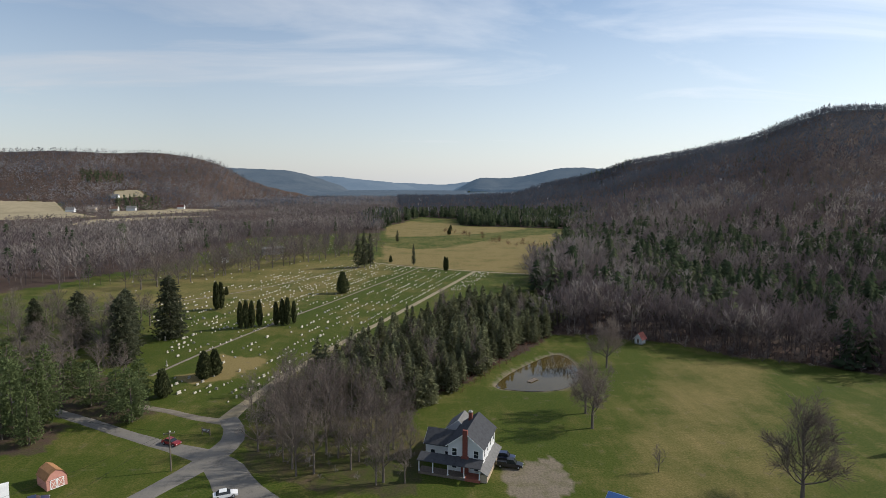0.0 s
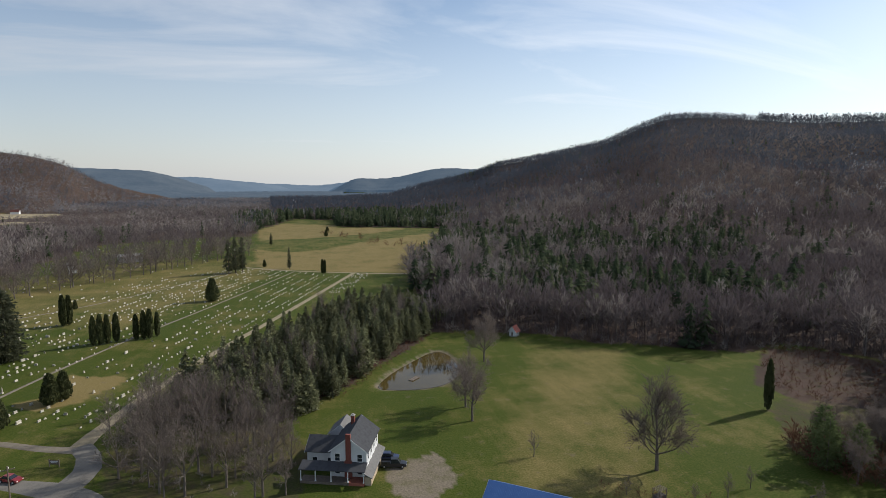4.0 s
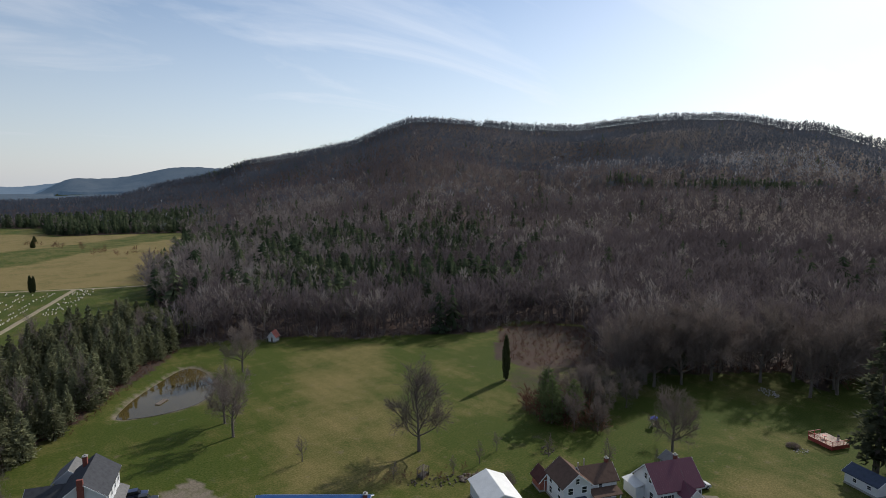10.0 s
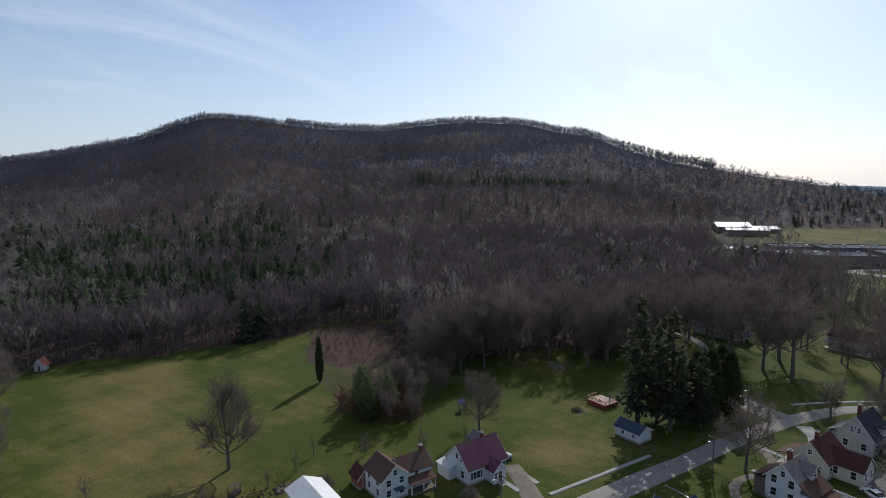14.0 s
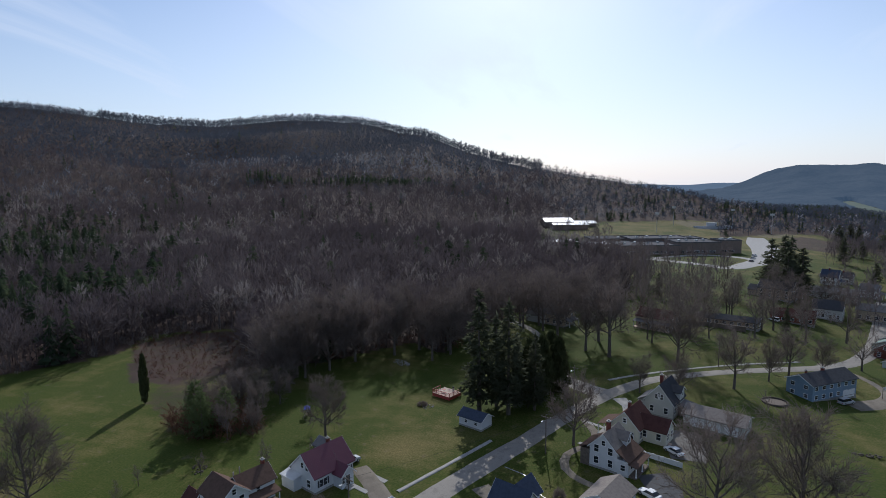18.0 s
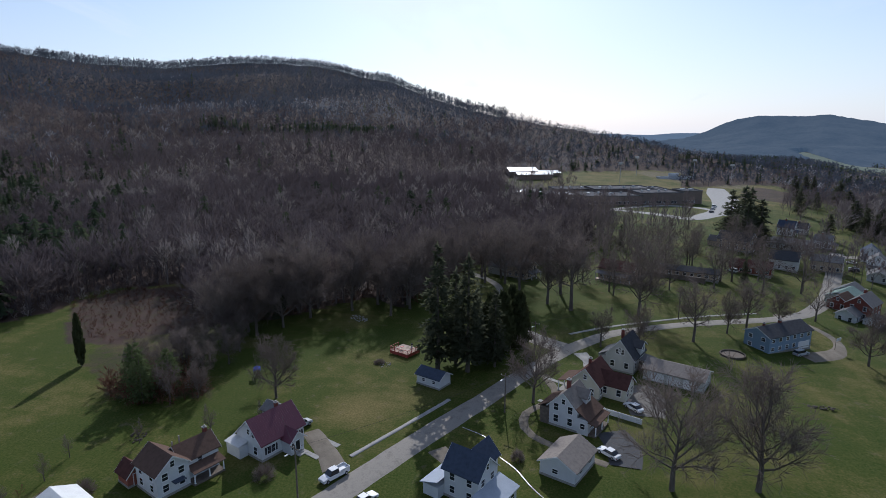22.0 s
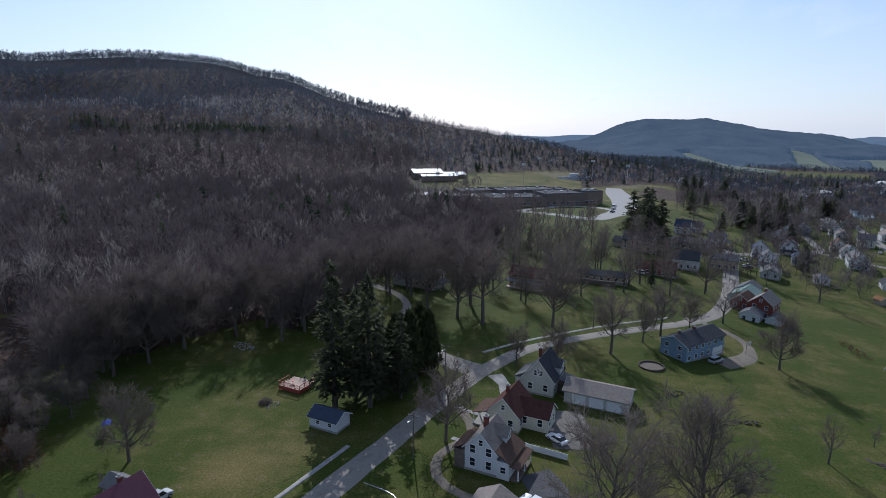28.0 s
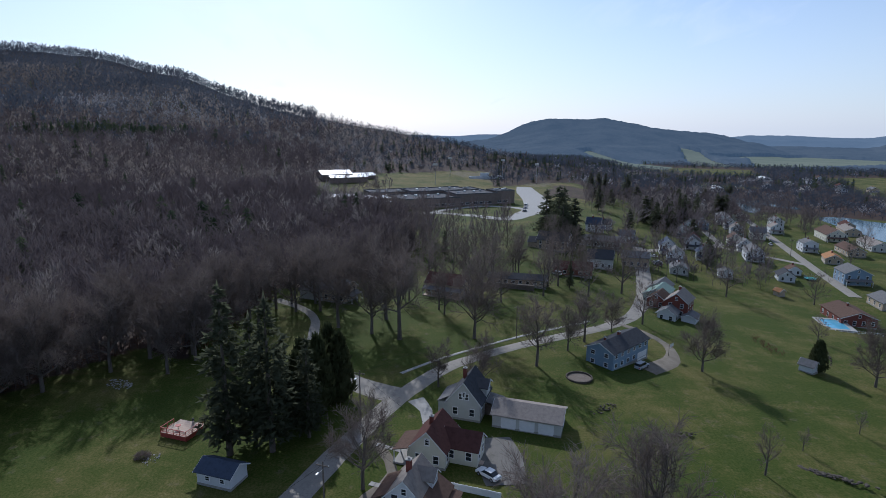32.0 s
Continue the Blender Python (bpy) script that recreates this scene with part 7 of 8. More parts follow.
def village():
    rows = [(309, -138, 8.5, 8, 5.2, 8.2, W_WHITE, R_GREY, "white two-storey village house with porch", -25), (330, -144, 9, 8, 5.2, 8.4, W_WHITE, R_BLUE, "white village house with a slate blue roof", -20), (349, -168, 10, 8, 5.0, 7.8, W_WHITE, R_CHARCOAL, "white village house with a dark roof", -28),
            (376, -120, 8.5, 8, 5.0, 8.6, W_WHITE, R_BLUE, "white gabled house with a blue-grey roof", 60), (388, -131, 8, 7, 3.6, 6.4, W_GREY, R_CHARCOAL, "small dark-roofed house with white trim", 60), (333, -195, 16, 9, 5.0, 7.8, W_WHITE, R_GREY, "long white double house with gabled ends", -25),
            (291, -184, 9, 7, 3.0, 5.2, W_WHITE, R_CHARCOAL, "low white house with a dark roof", -25), (353, -242, 9, 8, 5.6, 7.2, W_WHITE, R_GREY, "plain white two-storey village house", -20), (285, -213, 12, 11, 5.6, 8.2, W_BLUE, R_GREY, "grey-blue foursquare house with a hipped look", -18),
            (325, -235, 12, 8, 3.0, 5.2, W_TAN, R_ORANGE, "low house with an orange-brown roof", -30), (233, -168, 16, 12, 3.4, 5.6, W_BRICK, R_BROWN, "brick house with a brown roof beside the pool", -15), (288, -152, 7, 6, 2.8, 4.2, W_WHITE, R_GREY, "small white garage on the lawn", -25),
            (409, -232, 10, 8, 5.0, 7.6, W_WHITE, R_TAUPE, "white village house behind trees", -25), (456, -250, 22, 9, 5.4, 7.0, W_GREY, R_GREY, "long pale building beyond the street", -25), (392, -236, 9, 8, 5.0, 8.0, W_CREAM, R_GREY, "cream village house with a grey roof", 65),
            (430, -240, 9, 8, 5.0, 8.0, W_WHITE, R_CHARCOAL, "white gabled village house on the street", -25), (372, -208, 10, 8, 4.6, 7.4, W_CREAM, R_BROWN, "cream house with a brown roof", -25), (404, -310, 20, 10, 3.6, 6.0, W_TAN, R_TAUPE, "long tan building near the lake", -25),
            (358, -288, 24, 10, 3.4, 5.8, W_GREY, R_TAUPE, "long low building near the water", -22), (320, -278, 14, 9, 3.4, 5.8, W_WHITE, R_BROWN, "white house with brown roof near the water", -22), (430, -330, 12, 8, 3.6, 6.0, W_TAN, R_RUST, "tan house by the lake shore", -22),
            (262, -238, 12, 9, 4.8, 7.4, W_GREY, R_BROWN, "grey house with brown roof on the back street", -20), (300, -262, 12, 9, 3.2, 5.6, W_WHITE, R_BROWN, "white bungalow with brown roof", -20), (480, -232, 10, 8, 4.8, 7.4, W_WHITE, R_GREY, "white house at the end of the street", -25),
            (520, -268, 12, 9, 4.6, 7.2, W_CREAM, R_GREY, "cream house among the trees", -25), (350, -130, 8, 7, 4.6, 7.2, W_WHITE, R_GREY, "white house on the uphill side", 60), (322, -160, 8, 7, 4.6, 7.0, W_GREY, R_BLUE, "grey-blue village house with a slate roof", -25), (362, -176, 9, 7, 4.2, 6.6, W_WHITE, R_RUST, "white house with a rust roof", -25),
            (318, -79, 15, 11, 5.2, 8.6, W_TAN, R_CHARCOAL, "large dark-roofed house on the slope below the school", 60), (334, -107, 24, 9, 3.6, 5.8, W_GREY, R_GREY, "long grey building beside the firs", 62), (289, -130, 10, 8, 3.0, 5.0, W_GREY, R_GREY, "low house with a ribbed grey roof", -25),
            (382, -180, 10, 8, 5.0, 8.0, W_GREY, R_CHARCOAL, "dark-roofed grey house on the street", -25), (355, -204, 9, 8, 4.8, 7.6, W_WHITE, R_GREY, "white gabled house on the back street", -25), (423, -215, 11, 8, 4.6, 7.2, W_BLUE, R_GREY, "grey-blue house with a pale roof", -25),
            (388, -284, 22, 12, 4.6, 8.0, W_CREAM, R_BROWN, "large cream house with a broad brown roof", -20), (345, -262, 20, 9, 3.2, 5.6, W_TAN, R_BROWN, "long low brown-roofed building", -20), (412, -262, 10, 8, 4.6, 7.2, W_WHITE, R_TAUPE, "white house near the lake", -20),
            (440, -282, 12, 8, 4.4, 7.0, W_WHITE, R_GREY, "white house by the lake road", -20), (470, -272, 11, 8, 4.6, 7.2, W_CREAM, R_BROWN, "cream house by the lake road", -20), (405, -196, 9, 8, 4.8, 7.6, W_WHITE, R_CHARCOAL, "white house behind dark firs", -25),
            (440, -196, 9, 8, 4.6, 7.2, W_GREY, R_BROWN, "grey house at the foot of the woods", -25), (302, -196, 7, 6, 2.8, 4.6, W_WHITE, R_BROWN, "small white outbuilding with a brown roof", -25), (340, -172, 8, 7, 3.0, 5.0, W_CREAM, R_GREY, "cream garage behind the street", -25),
            (640, -330, 14, 9, 4, 6.6, W_WHITE, R_GREY, "white house across the river", -20), (690, -380, 26, 12, 4.5, 6.0, W_GREY, R_WHITEMETAL, "long pale shed across the river", -20), (730, -470, 14, 9, 4, 6.6, W_WHITE, R_GREY, "white house in the far town", -20),
            (700, -500, 13, 9, 4, 6.6, W_CREAM, R_BROWN, "cream house in the far town", -20), (668, -520, 12, 9, 4.4, 7, W_WHITE, R_CHARCOAL, "white house with dark roof in the far town", -20), (760, -520, 13, 9, 4.4, 7, W_GREY, R_GREY, "grey house in the far town", -20),
            (720, -560, 12, 9, 4.4, 7, W_WHITE, R_RUST, "white house with rust roof in the far town", -20), (800, -580, 14, 9, 4, 6.6, W_WHITE, R_GREY, "white house at the edge of the far town", -20), (680, -570, 12, 9, 4, 6.6, W_TAN, R_GREY, "tan house in the far town", -20),
            (840, -540, 30, 14, 5, 6.5, W_GREY, R_WHITEMETAL, "long pale roofed hall beyond the far town", -20), (860, -640, 14, 9, 4, 6.6, W_WHITE, R_BROWN, "white house beyond the far town", -20),
            (566, -292, 14, 9, 4, 6.6, W_WHITE, R_GREY, "white house across the backwater", -20), (600, -300, 12, 9, 4, 6.6, W_TAN, R_BROWN, "tan house across the backwater", -20), (248, -198, 12, 10, 3.2, 5.4, W_TAN, R_GREY, "tan house with a grey roof behind the pool", -16)]
    for x, y, L, W, eave, ridge, wall, roof, label, turn in rows:
        t = house("house", x, y, turn, L, W, eave, ridge, wall, roof, label, rows=(1.7,) if eave < 4.4 else (1.7, 4.0), per=3.4)
        if eave > 4.4:
            shed_roof(t, -L / 2 - 2.4, -L / 2, -W / 2, W / 2, 2.4, 3.1, roof, "x1")
            posts(t, [(-L / 2 - 2.2, -W / 2 + 0.2), (-L / 2 - 2.2, W / 2 - 0.2)], 0.0, 2.4)
            if (int(x) + int(y)) % 2:
                m = gable_block(t, "ell", 5.0, W * 0.7, eave * 0.62, ridge * 0.62, wall, roof, x=L / 2 + 2.4, y=0.4, turn=0, z0=0.2)
        if int(x) % 3:
            chimney(t, 0.8, 0.3, ridge - 0.8, ridge + 1.0, 0.65)
    # farms over the river
    for x, y, L, wall, roof in ((-736, 1000, 24, W_WHITE, R_GREY), (-760, 985, 16, W_WHITE, R_GREY), (-629, 1070, 14, W_WHITE, R_GREY), (-604, 1092, 16, W_TAN, R_TAUPE), (-571, 1108, 14, W_GREY, R_BROWN), (-548, 1126, 16, W_WHITE, R_GREY), (-478, 1184, 13, W_WHITE, R_RUST), (-640, 1250, 13, W_WHITE, R_GREY)):
        house("house", x, y, 10, L, 11, 5, 9, wall, roof, "far white farm building in the valley", rows=(), group="farms across the valley")
    t = house("house", -118, 470, 20, 16, 9, 4.5, 6.0, M_STONE, R_GREY, "pale stone mausoleum behind the avenue of trees", rows=(), group="chapels of the cemetery")
    t = house("house", -140, 420, 20, 5, 5, 5.5, 7.0, W_WHITE, R_GREY, "small white cemetery building among the graves", rows=(), group="chapels of the cemetery")


village()


# ---- the school on its terrace ----
def school():
    t = root("school", pose(478, -22, level(478, -22) - 0.2, 0, 0, -72), "large flat-roofed brown brick school with pale roofs", "school")
    blocks = [(0, 0, 46, 34, 7, 0), (38, -3, 34, 26, 9, 0), (63, -6, 17, 16, 10, 0), (-34, 14, 34, 26, 6, 1), (-62, 28, 34, 26, 6.5, 1), (20, 26, 50, 26, 9, 0), (-12, 36, 44, 24, 8, 0), (44, 30, 30, 20, 8, 0), (-46, -8, 36, 16, 5, 1)]
    for x, y, L, W, h, pale in blocks:
        part("wall", boxed((x - L / 2, x + L / 2, y - W / 2, y + W / 2, -3, h)), M_SCHOOLBRICK, t)
        r = part("roof", boxed((x - L / 2 + 0.4, x + L / 2 - 0.4, y - W / 2 + 0.4, y + W / 2 - 0.4, h, h + 0.12)), M_ROOFTOP if pale else M_TARROOF, t)
        part("parapet", boxed((x - L / 2 - 0.15, x + L / 2 + 0.15, y - W / 2 - 0.15, y - W / 2 + 0.4, h, h + 0.7), (x - L / 2 - 0.15, x + L / 2 + 0.15, y + W / 2 - 0.4, y + W / 2 + 0.15, h, h + 0.7),
                              (x - L / 2 - 0.15, x - L / 2 + 0.4, y - W / 2 + 0.4, y + W / 2 - 0.4, h, h + 0.7), (x + L / 2 - 0.4, x + L / 2 + 0.15, y - W / 2 + 0.4, y + W / 2 - 0.4, h, h + 0.7)), M_TARROOF, r)
        for k in range(int(L / 6)):
            window(t, x - L / 2 + 3 + 6 * k, y - W / 2, 2.2, 180, 4.2, 1.6)
        for k in range(4):
            part("rooftop_unit", boxed((x - L / 3 + k * L / 5, x - L / 3 + k * L / 5 + 1.8, y - 1 + 3 * (k % 2), y + 0.8 + 3 * (k % 2), h + 0.12, h + 1.3), bevel=0.05), M_STEEL, t)
    g = root("gymnasium", pose(632, 60, level(632, 60) - 3.3, 0, 0, -72), "gymnasium with broad bright low-pitched roofs", "school")
    for x, y, L, W, e, r in ((0, 0, 30, 30, 8, 11), (8, -24, 36, 14, 6, 7.5), (28, -6, 22, 18, 6, 8)):
        gable_block(g, "hall", L, W, e, r, M_SCHOOLBRICK, M_ROOFTOP, x=x, y=y, over=0.6)
    # sports ground: lights, stand and score board
    for x, y in ((655, -60), (672, -120), (640, -150), (600, -40)):
        p = root("light_mast", pose(x, y, level(x, y)), "tall sports-ground light mast with a lamp bank", "light mast", "sports lights")
        bm = bmesh.new()
        tube(bm, (0, 0, -0.5), (0, 0, 19), 0.25, 0.14, 8)
        part("mast", bm, M_STEEL, p)
        part("lamp_bank", boxed((-0.3, 0.3, -2, 2, 18.2, 20.2), bevel=0.05), M_LAMP, p)
    b = root("bleachers", pose(650, -100, level(650, -100), 0, 0, -70), "grey stepped bleachers with a press box", "bleachers")
    for k in range(6):
        part("bench", boxed((-20, 20, k * 1.0, k * 1.0 + 0.9, 0, 0.5 + 0.55 * k)), M_STEEL, b)
    part("press_box", boxed((-5, 5, 6.1, 8.6, 0, 6.4), bevel=0.05), W_WHITE, b)


school()


# ---- cars ----
def paint(name, colour):
    return surface(name, [tuple(v * 0.9 for v in colour), colour], 2, 0.28, spec=0.6)


PAINTS = {"white": paint("white car paint", (0.72, 0.72, 0.72)), "red": paint("dark red car paint", (0.22, 0.02, 0.025)), "blue": paint("dark blue car paint", (0.025, 0.035, 0.08)), "black": paint("black car paint", (0.02, 0.02, 0.022)),
          "silver": paint("silver car paint", (0.42, 0.43, 0.45))}
M_TAIL = surface("red lamp glass", [(0.35, 0.02, 0.02), (0.45, 0.03, 0.03)], 2, 0.2)


def side_form(bm, outline, half, taper):
    """A body drawn in side view, narrowed towards the top."""
    top = max(z for _, z in outline)
    low = min(z for _, z in outline)
    rings = []
    for s in (-1, 1):
        rings.append([bm.verts.new((x, s * half * (1 - taper * (z - low) / (top - low)), z)) for x, z in outline])
    k = len(outline)
    bm.faces.new(rings[0])
    bm.faces.new(rings[1][::-1])
    for i in range(k):
        j = (i + 1) % k
        bm.faces.new((rings[0][j], rings[0][i], rings[1][i], rings[1][j]))
    bmesh.ops.recalc_face_normals(bm, faces=bm.faces[:])
    bmesh.ops.bevel(bm, geom=bm.edges[:], offset=0.04, segments=2, affect="EDGES")
    return bm


def car(x, y, turn, colour, kind, label):
    z = level(x, y) + 0.1
    t = root("pickup_truck" if kind == "pickup" else "car", pose(x, y, z, 0, 0, turn), label, "car", "parked cars")
    long = 2.75 if kind == "pickup" else 2.25
    belt = 1.0 if kind != "sedan" else 0.88
    part("body", side_form(bmesh.new(), [(-long, 0.32), (long, 0.32), (long, belt - 0.22), (long - 0.9, belt), (-long + 0.1, belt), (-long, belt - 0.15)], 0.9, 0.08), PAINTS[colour], t)
    if kind == "sedan":
        cab, roof = [(-1.7, belt), (0.95, belt), (0.25, 1.38), (-1.05, 1.40)], 1.40
    elif kind == "suv":
        cab, roof = [(-2.15, belt), (1.1, belt), (0.5, 1.66), (-2.0, 1.68)], 1.68
    else:
        cab, roof = [(-0.6, belt), (1.45, belt), (0.85, 1.78), (-0.5, 1.80)], 1.80
    part("glasshouse", side_form(bmesh.new(), cab, 0.82, 0.18), M_GLASS, t)
    xs = [p[0] for p in cab if p[1] > belt + 0.1]
    part("roof_panel", boxed((min(xs) - 0.05, max(xs) + 0.02, -0.66, 0.66, roof - 0.05, roof + 0.04), bevel=0.03), PAINTS[colour], t)
    if kind == "pickup":
        part("bed", boxed((-2.7, -0.65, -0.88, -0.78, belt, belt + 0.35), (-2.7, -0.65, 0.78, 0.88, belt, belt + 0.35), (-2.75, -2.66, -0.88, 0.88, belt - 0.2, belt + 0.35), bevel=0.015), PAINTS[colour], t)
    for wx in (-long + 0.85, long - 0.85):
        for wy in (-0.84, 0.84):
            def tyre():
                bm = bmesh.new()
                tube(bm, (0, -0.11, 0), (0, 0.11, 0), 0.34, 0.34, 14)
                return bm, M_BLACK

            def rim():
                bm = bmesh.new()
                tube(bm, (0, -0.12, 0), (0, 0.12, 0), 0.2, 0.2, 10)
                return bm, M_STEEL
            w = piece("wheel", ("tyre",), tyre, t, pose(wx, wy, 0.34))
            piece("rim", ("rim",), rim, w)
    for wy in (-0.65, 0.65):
        piece("headlight", ("a",), lambda: (boxed((-0.05, 0.03, -0.17, 0.17, -0.08, 0.08), bevel=0.02), M_LAMP), t, pose(long - 0.01, wy, belt - 0.32))
        piece("tail_light", ("a",), lambda: (boxed((-0.03, 0.05, -0.12, 0.12, -0.1, 0.1), bevel=0.02), M_TAIL), t, pose(-long + 0.01, wy, belt - 0.3))


for row in ((-56, 127.2, -25, "red", "sedan", "dark red car on the road by the cemetery gate"), (-36.5, 104.5, 20, "white", "sedan", "white car at the road fork"), (-71, 103.5, 30, "blue", "sedan", "blue car beside the garden barn"),
            (18.8, 117.4, -15, "blue", "suv", "dark blue vehicle beside the farmhouse"), (19.4, 114.2, -15, "black", "pickup", "dark pickup parked beside the farmhouse"), (91.3, 38.2, 150, "white", "pickup", "white pickup truck at the street edge"),
            (86.2, 30.6, -28, "white", "sedan", "white and red car in the drive"), (105.6, 51.6, -23, "silver", "suv", "pale jeep behind the maroon-roofed house"), (128.6, -14.2, 40, "white", "sedan", "white car in the concrete yard"), (109.2, -8.2, 50, "white", "sedan", "white car behind the garage"),
            (174.2, -61.5, -55, "silver", "suv", "silver car before the blue house"), (236, -102, -30, "blue", "suv", "dark car outside the brick house"), (239.5, -104, -30, "white", "sedan", "white car outside the brick house"),
            (300, -125, 60, "black", "suv", "dark car at the kerb"), (305, -127, 60, "silver", "sedan", "silver car at the kerb"), (318, -131, 60, "white", "sedan", "white car at the kerb"), (268, -66, 40, "white", "suv", "white van among the houses"),
            (282, -78, 30, "black", "suv", "dark car in the yard"), (246, 30, 20, "silver", "suv", "silver car by the tan house"), (345, -206, -20, "silver", "sedan", "silver car on the cross street"), (372, -232, -25, "white", "sedan", "white car on the back street"),
            (455, -96, -40, "silver", "sedan", "silver car in the school car park"), (470, -100, -40, "white", "suv", "white car in the school car park"), (440, -92, -40, "black", "sedan", "black car in the school car park")):
    car(*row)


# ---- the cemetery ----
def stone_kinds():
    def slab(w, h, d, arch):
        bm = bmesh.new()
        pts = [(-w / 2, 0), (w / 2, 0), (w / 2, h * (0.8 if arch else 1))]
        if arch:
            pts += [(w / 2 * math.cos(a), h * 0.8 + h * 0.2 * math.sin(a)) for a in (0.5, 1.0, 1.57, 2.14, 2.64)]
        pts.append((-w / 2, h * (0.8 if arch else 1)))
        a, b = ([bm.verts.new((x, s * d / 2, z)) for x, z in pts] for s in (-1, 1))
        bm.faces.new(a)
        bm.faces.new(b[::-1])
        for i in range(len(pts)):
            j = (i + 1) % len(pts)
            bm.faces.new((a[j], a[i], b[i], b[j]))
        bmesh.ops.recalc_face_normals(bm, faces=bm.faces[:])
        return bm
    out = []
    for k, (w, h, d, arch, label) in enumerate(((1.2, 0.55, 0.35, False, "pale granite block headstone on a base"), (0.8, 0.8, 0.22, True, "rounded pale stone tablet on a base"), (1.7, 0.8, 0.45, False, "broad family headstone of pale granite"), (0.8, 0.35, 0.35, False, "low square grave marker"))):
        t = root("gravestone", pose(0, 0, 0), label, "gravestone", "gravestones of the cemetery")
        part("tablet", slab(w, h, d, arch), M_GRANITE, t).matrix_basis = pose(0, 0, 0.22)
        part("plinth", boxed((-w / 2 - 0.12, w / 2 + 0.12, -d / 2 - 0.1, d / 2 + 0.1, -0.25, 0.22), bevel=0.02), M_GRANITE, t)
        out.append(t)
    t = root("gravestone", pose(0, 0, 0), "tall tapering obelisk grave monument", "gravestone", "gravestones of the cemetery")
    bm = boxed((-0.45, 0.45, -0.45, 0.45, -0.2, 0.5), bevel=0.03)
    part("plinth", bm, M_GRANITE, t)
    bm = bmesh.new()
    tube(bm, (0, 0, 0.5), (0, 0, 2.3), 0.36, 0.24, 4)
    tube(bm, (0, 0, 2.3), (0, 0, 2.7), 0.24, 0.02, 4)
    part("tablet", bm, M_GRANITE, t)
    return out + [t]


def graves():
    rng = random.Random(77)
    kinds = stone_kinds()
    d = Vector((86, 236)).normalized()
    s = Vector((d.y, -d.x))
    origin = Vector((-46, 152))
    spots = []
    row = 5.0
    while row < 118:
        u = -20.0
        while u < 330:
            u += rng.uniform(1.4, 3.4)
            if rng.random() < 0.42 or math.sin(u / 13 + row) > 0.83:
                continue
            p = origin + d * u - s * (row + rng.uniform(-0.25, 0.25))
            spots.append((p.x, p.y, row))
        row += rng.choice((3.4, 4.4, 6.2))
    keep = inside([(-52, 150), (-46, 166), (30, 372), (-2, 392), (-34, 415), (-60, 400), (-150, 300), (-112, 242), (-84, 190), (-72, 160)], np.array([p[0] for p in spots]), np.array([p[1] for p in spots]))
    good = []
    for (x, y, r), k in zip(spots, keep):
        if not k:
            continue
        t = (y - 174) / 183
        if abs(x - (-80 + 66 * t)) < 2.2:
            continue
        good.append((x, y))
    # strip beyond the drive, and the old part behind the avenue
    for k in range(70):
        u = rng.uniform(170, 236)
        good.append((*(origin + d * u + s * rng.uniform(4, 14)),))
    good.sort(key=lambda p: p[0] ** 2 + p[1] ** 2)
    turn = math.degrees(math.atan2(d.y, d.x))
    for x, y in good[:290]:
        k = rng.choices(range(5), (5, 3, 2, 5, 0.35))[0]
        f = rng.uniform(0.5, 0.85)
        copy_thing(kinds[k], pose(x, y, level(x, y), 0, rng.uniform(-2, 2), turn + 90 * (rng.random() < 0.15) + rng.uniform(-4, 4)) @ Matrix.Diagonal((f, f, f, 1)))
    rest = good[290:]
    for _ in range(300):
        x, y = rng.uniform(-190, -40), rng.uniform(300, 640)
        if inside([(-205, 330), (-150, 305), (-60, 402), (-38, 430), (-36, 620), (-92, 640), (-174, 600), (-180, 410)], np.array([x]), np.array([y]))[0]:
            rest.append((x, y))
    quads = []
    for x, y in rest:
        w, h, t = rng.uniform(0.25, 0.6), rng.uniform(0.35, 0.7), rng.uniform(0.12, 0.2)
        z = level(x, y)
        c = []
        for a, b in ((-w, -t), (w, -t), (w, t), (-w, t)):
            q = Vector((x, y)) + d * a + s * b
            c.append(q)
        lo = [(q.x, q.y, z - 0.2) for q in c]
        hi = [(q.x, q.y, z + h) for q in c]
        quads += [hi[0], hi[1], hi[2], hi[3]]
        for i in range(4):
            j = (i + 1) % 4
            quads += [lo[i], lo[j], hi[j], hi[i]]
    tagged(soup("gravestones", quads, 4, M_GRANITE), "hundreds of pale far gravestones in rows on the grass", "gravestones", kind="stuff")
    for k in kinds:
        used(k)


graves()


# ---- poles and wires ----
def utility_pole(x, y, turn, tall, lamp, label):
    t = root("utility_pole", pose(x, y, level(x, y), 0, 0, turn), label, "utility pole", "utility poles")
    bm = bmesh.new()
    tube(bm, (0, 0, -0.6), (0, 0, tall), 0.16, 0.1, 9)
    part("pole", bm, M_DARKWOOD, t)
    arm = part("crossarm", boxed((-1.1, 1.1, -0.06, 0.06, tall - 0.75, tall - 0.6)), M_DARKWOOD, t)
    for xx in (-1.0, 0, 1.0):
        bm = bmesh.new()
        tube(bm, (xx, 0, tall - 0.6), (xx, 0, tall - 0.4), 0.05, 0.03, 6)
        part("insulator", bm, M_LAMP, arm)
    if lamp:
        bm = bmesh.new()
        tube(bm, (0, 0, tall - 1.3), (0, 1.6, tall - 1.0), 0.04, 0.03, 6)
        a = part("lamp_arm", bm, M_STEEL, t)
        part("lamp_head", boxed((-0.14, 0.14, 1.4, 2.0, tall - 1.08, tall - 0.94), bevel=0.03), M_LAMP, a)


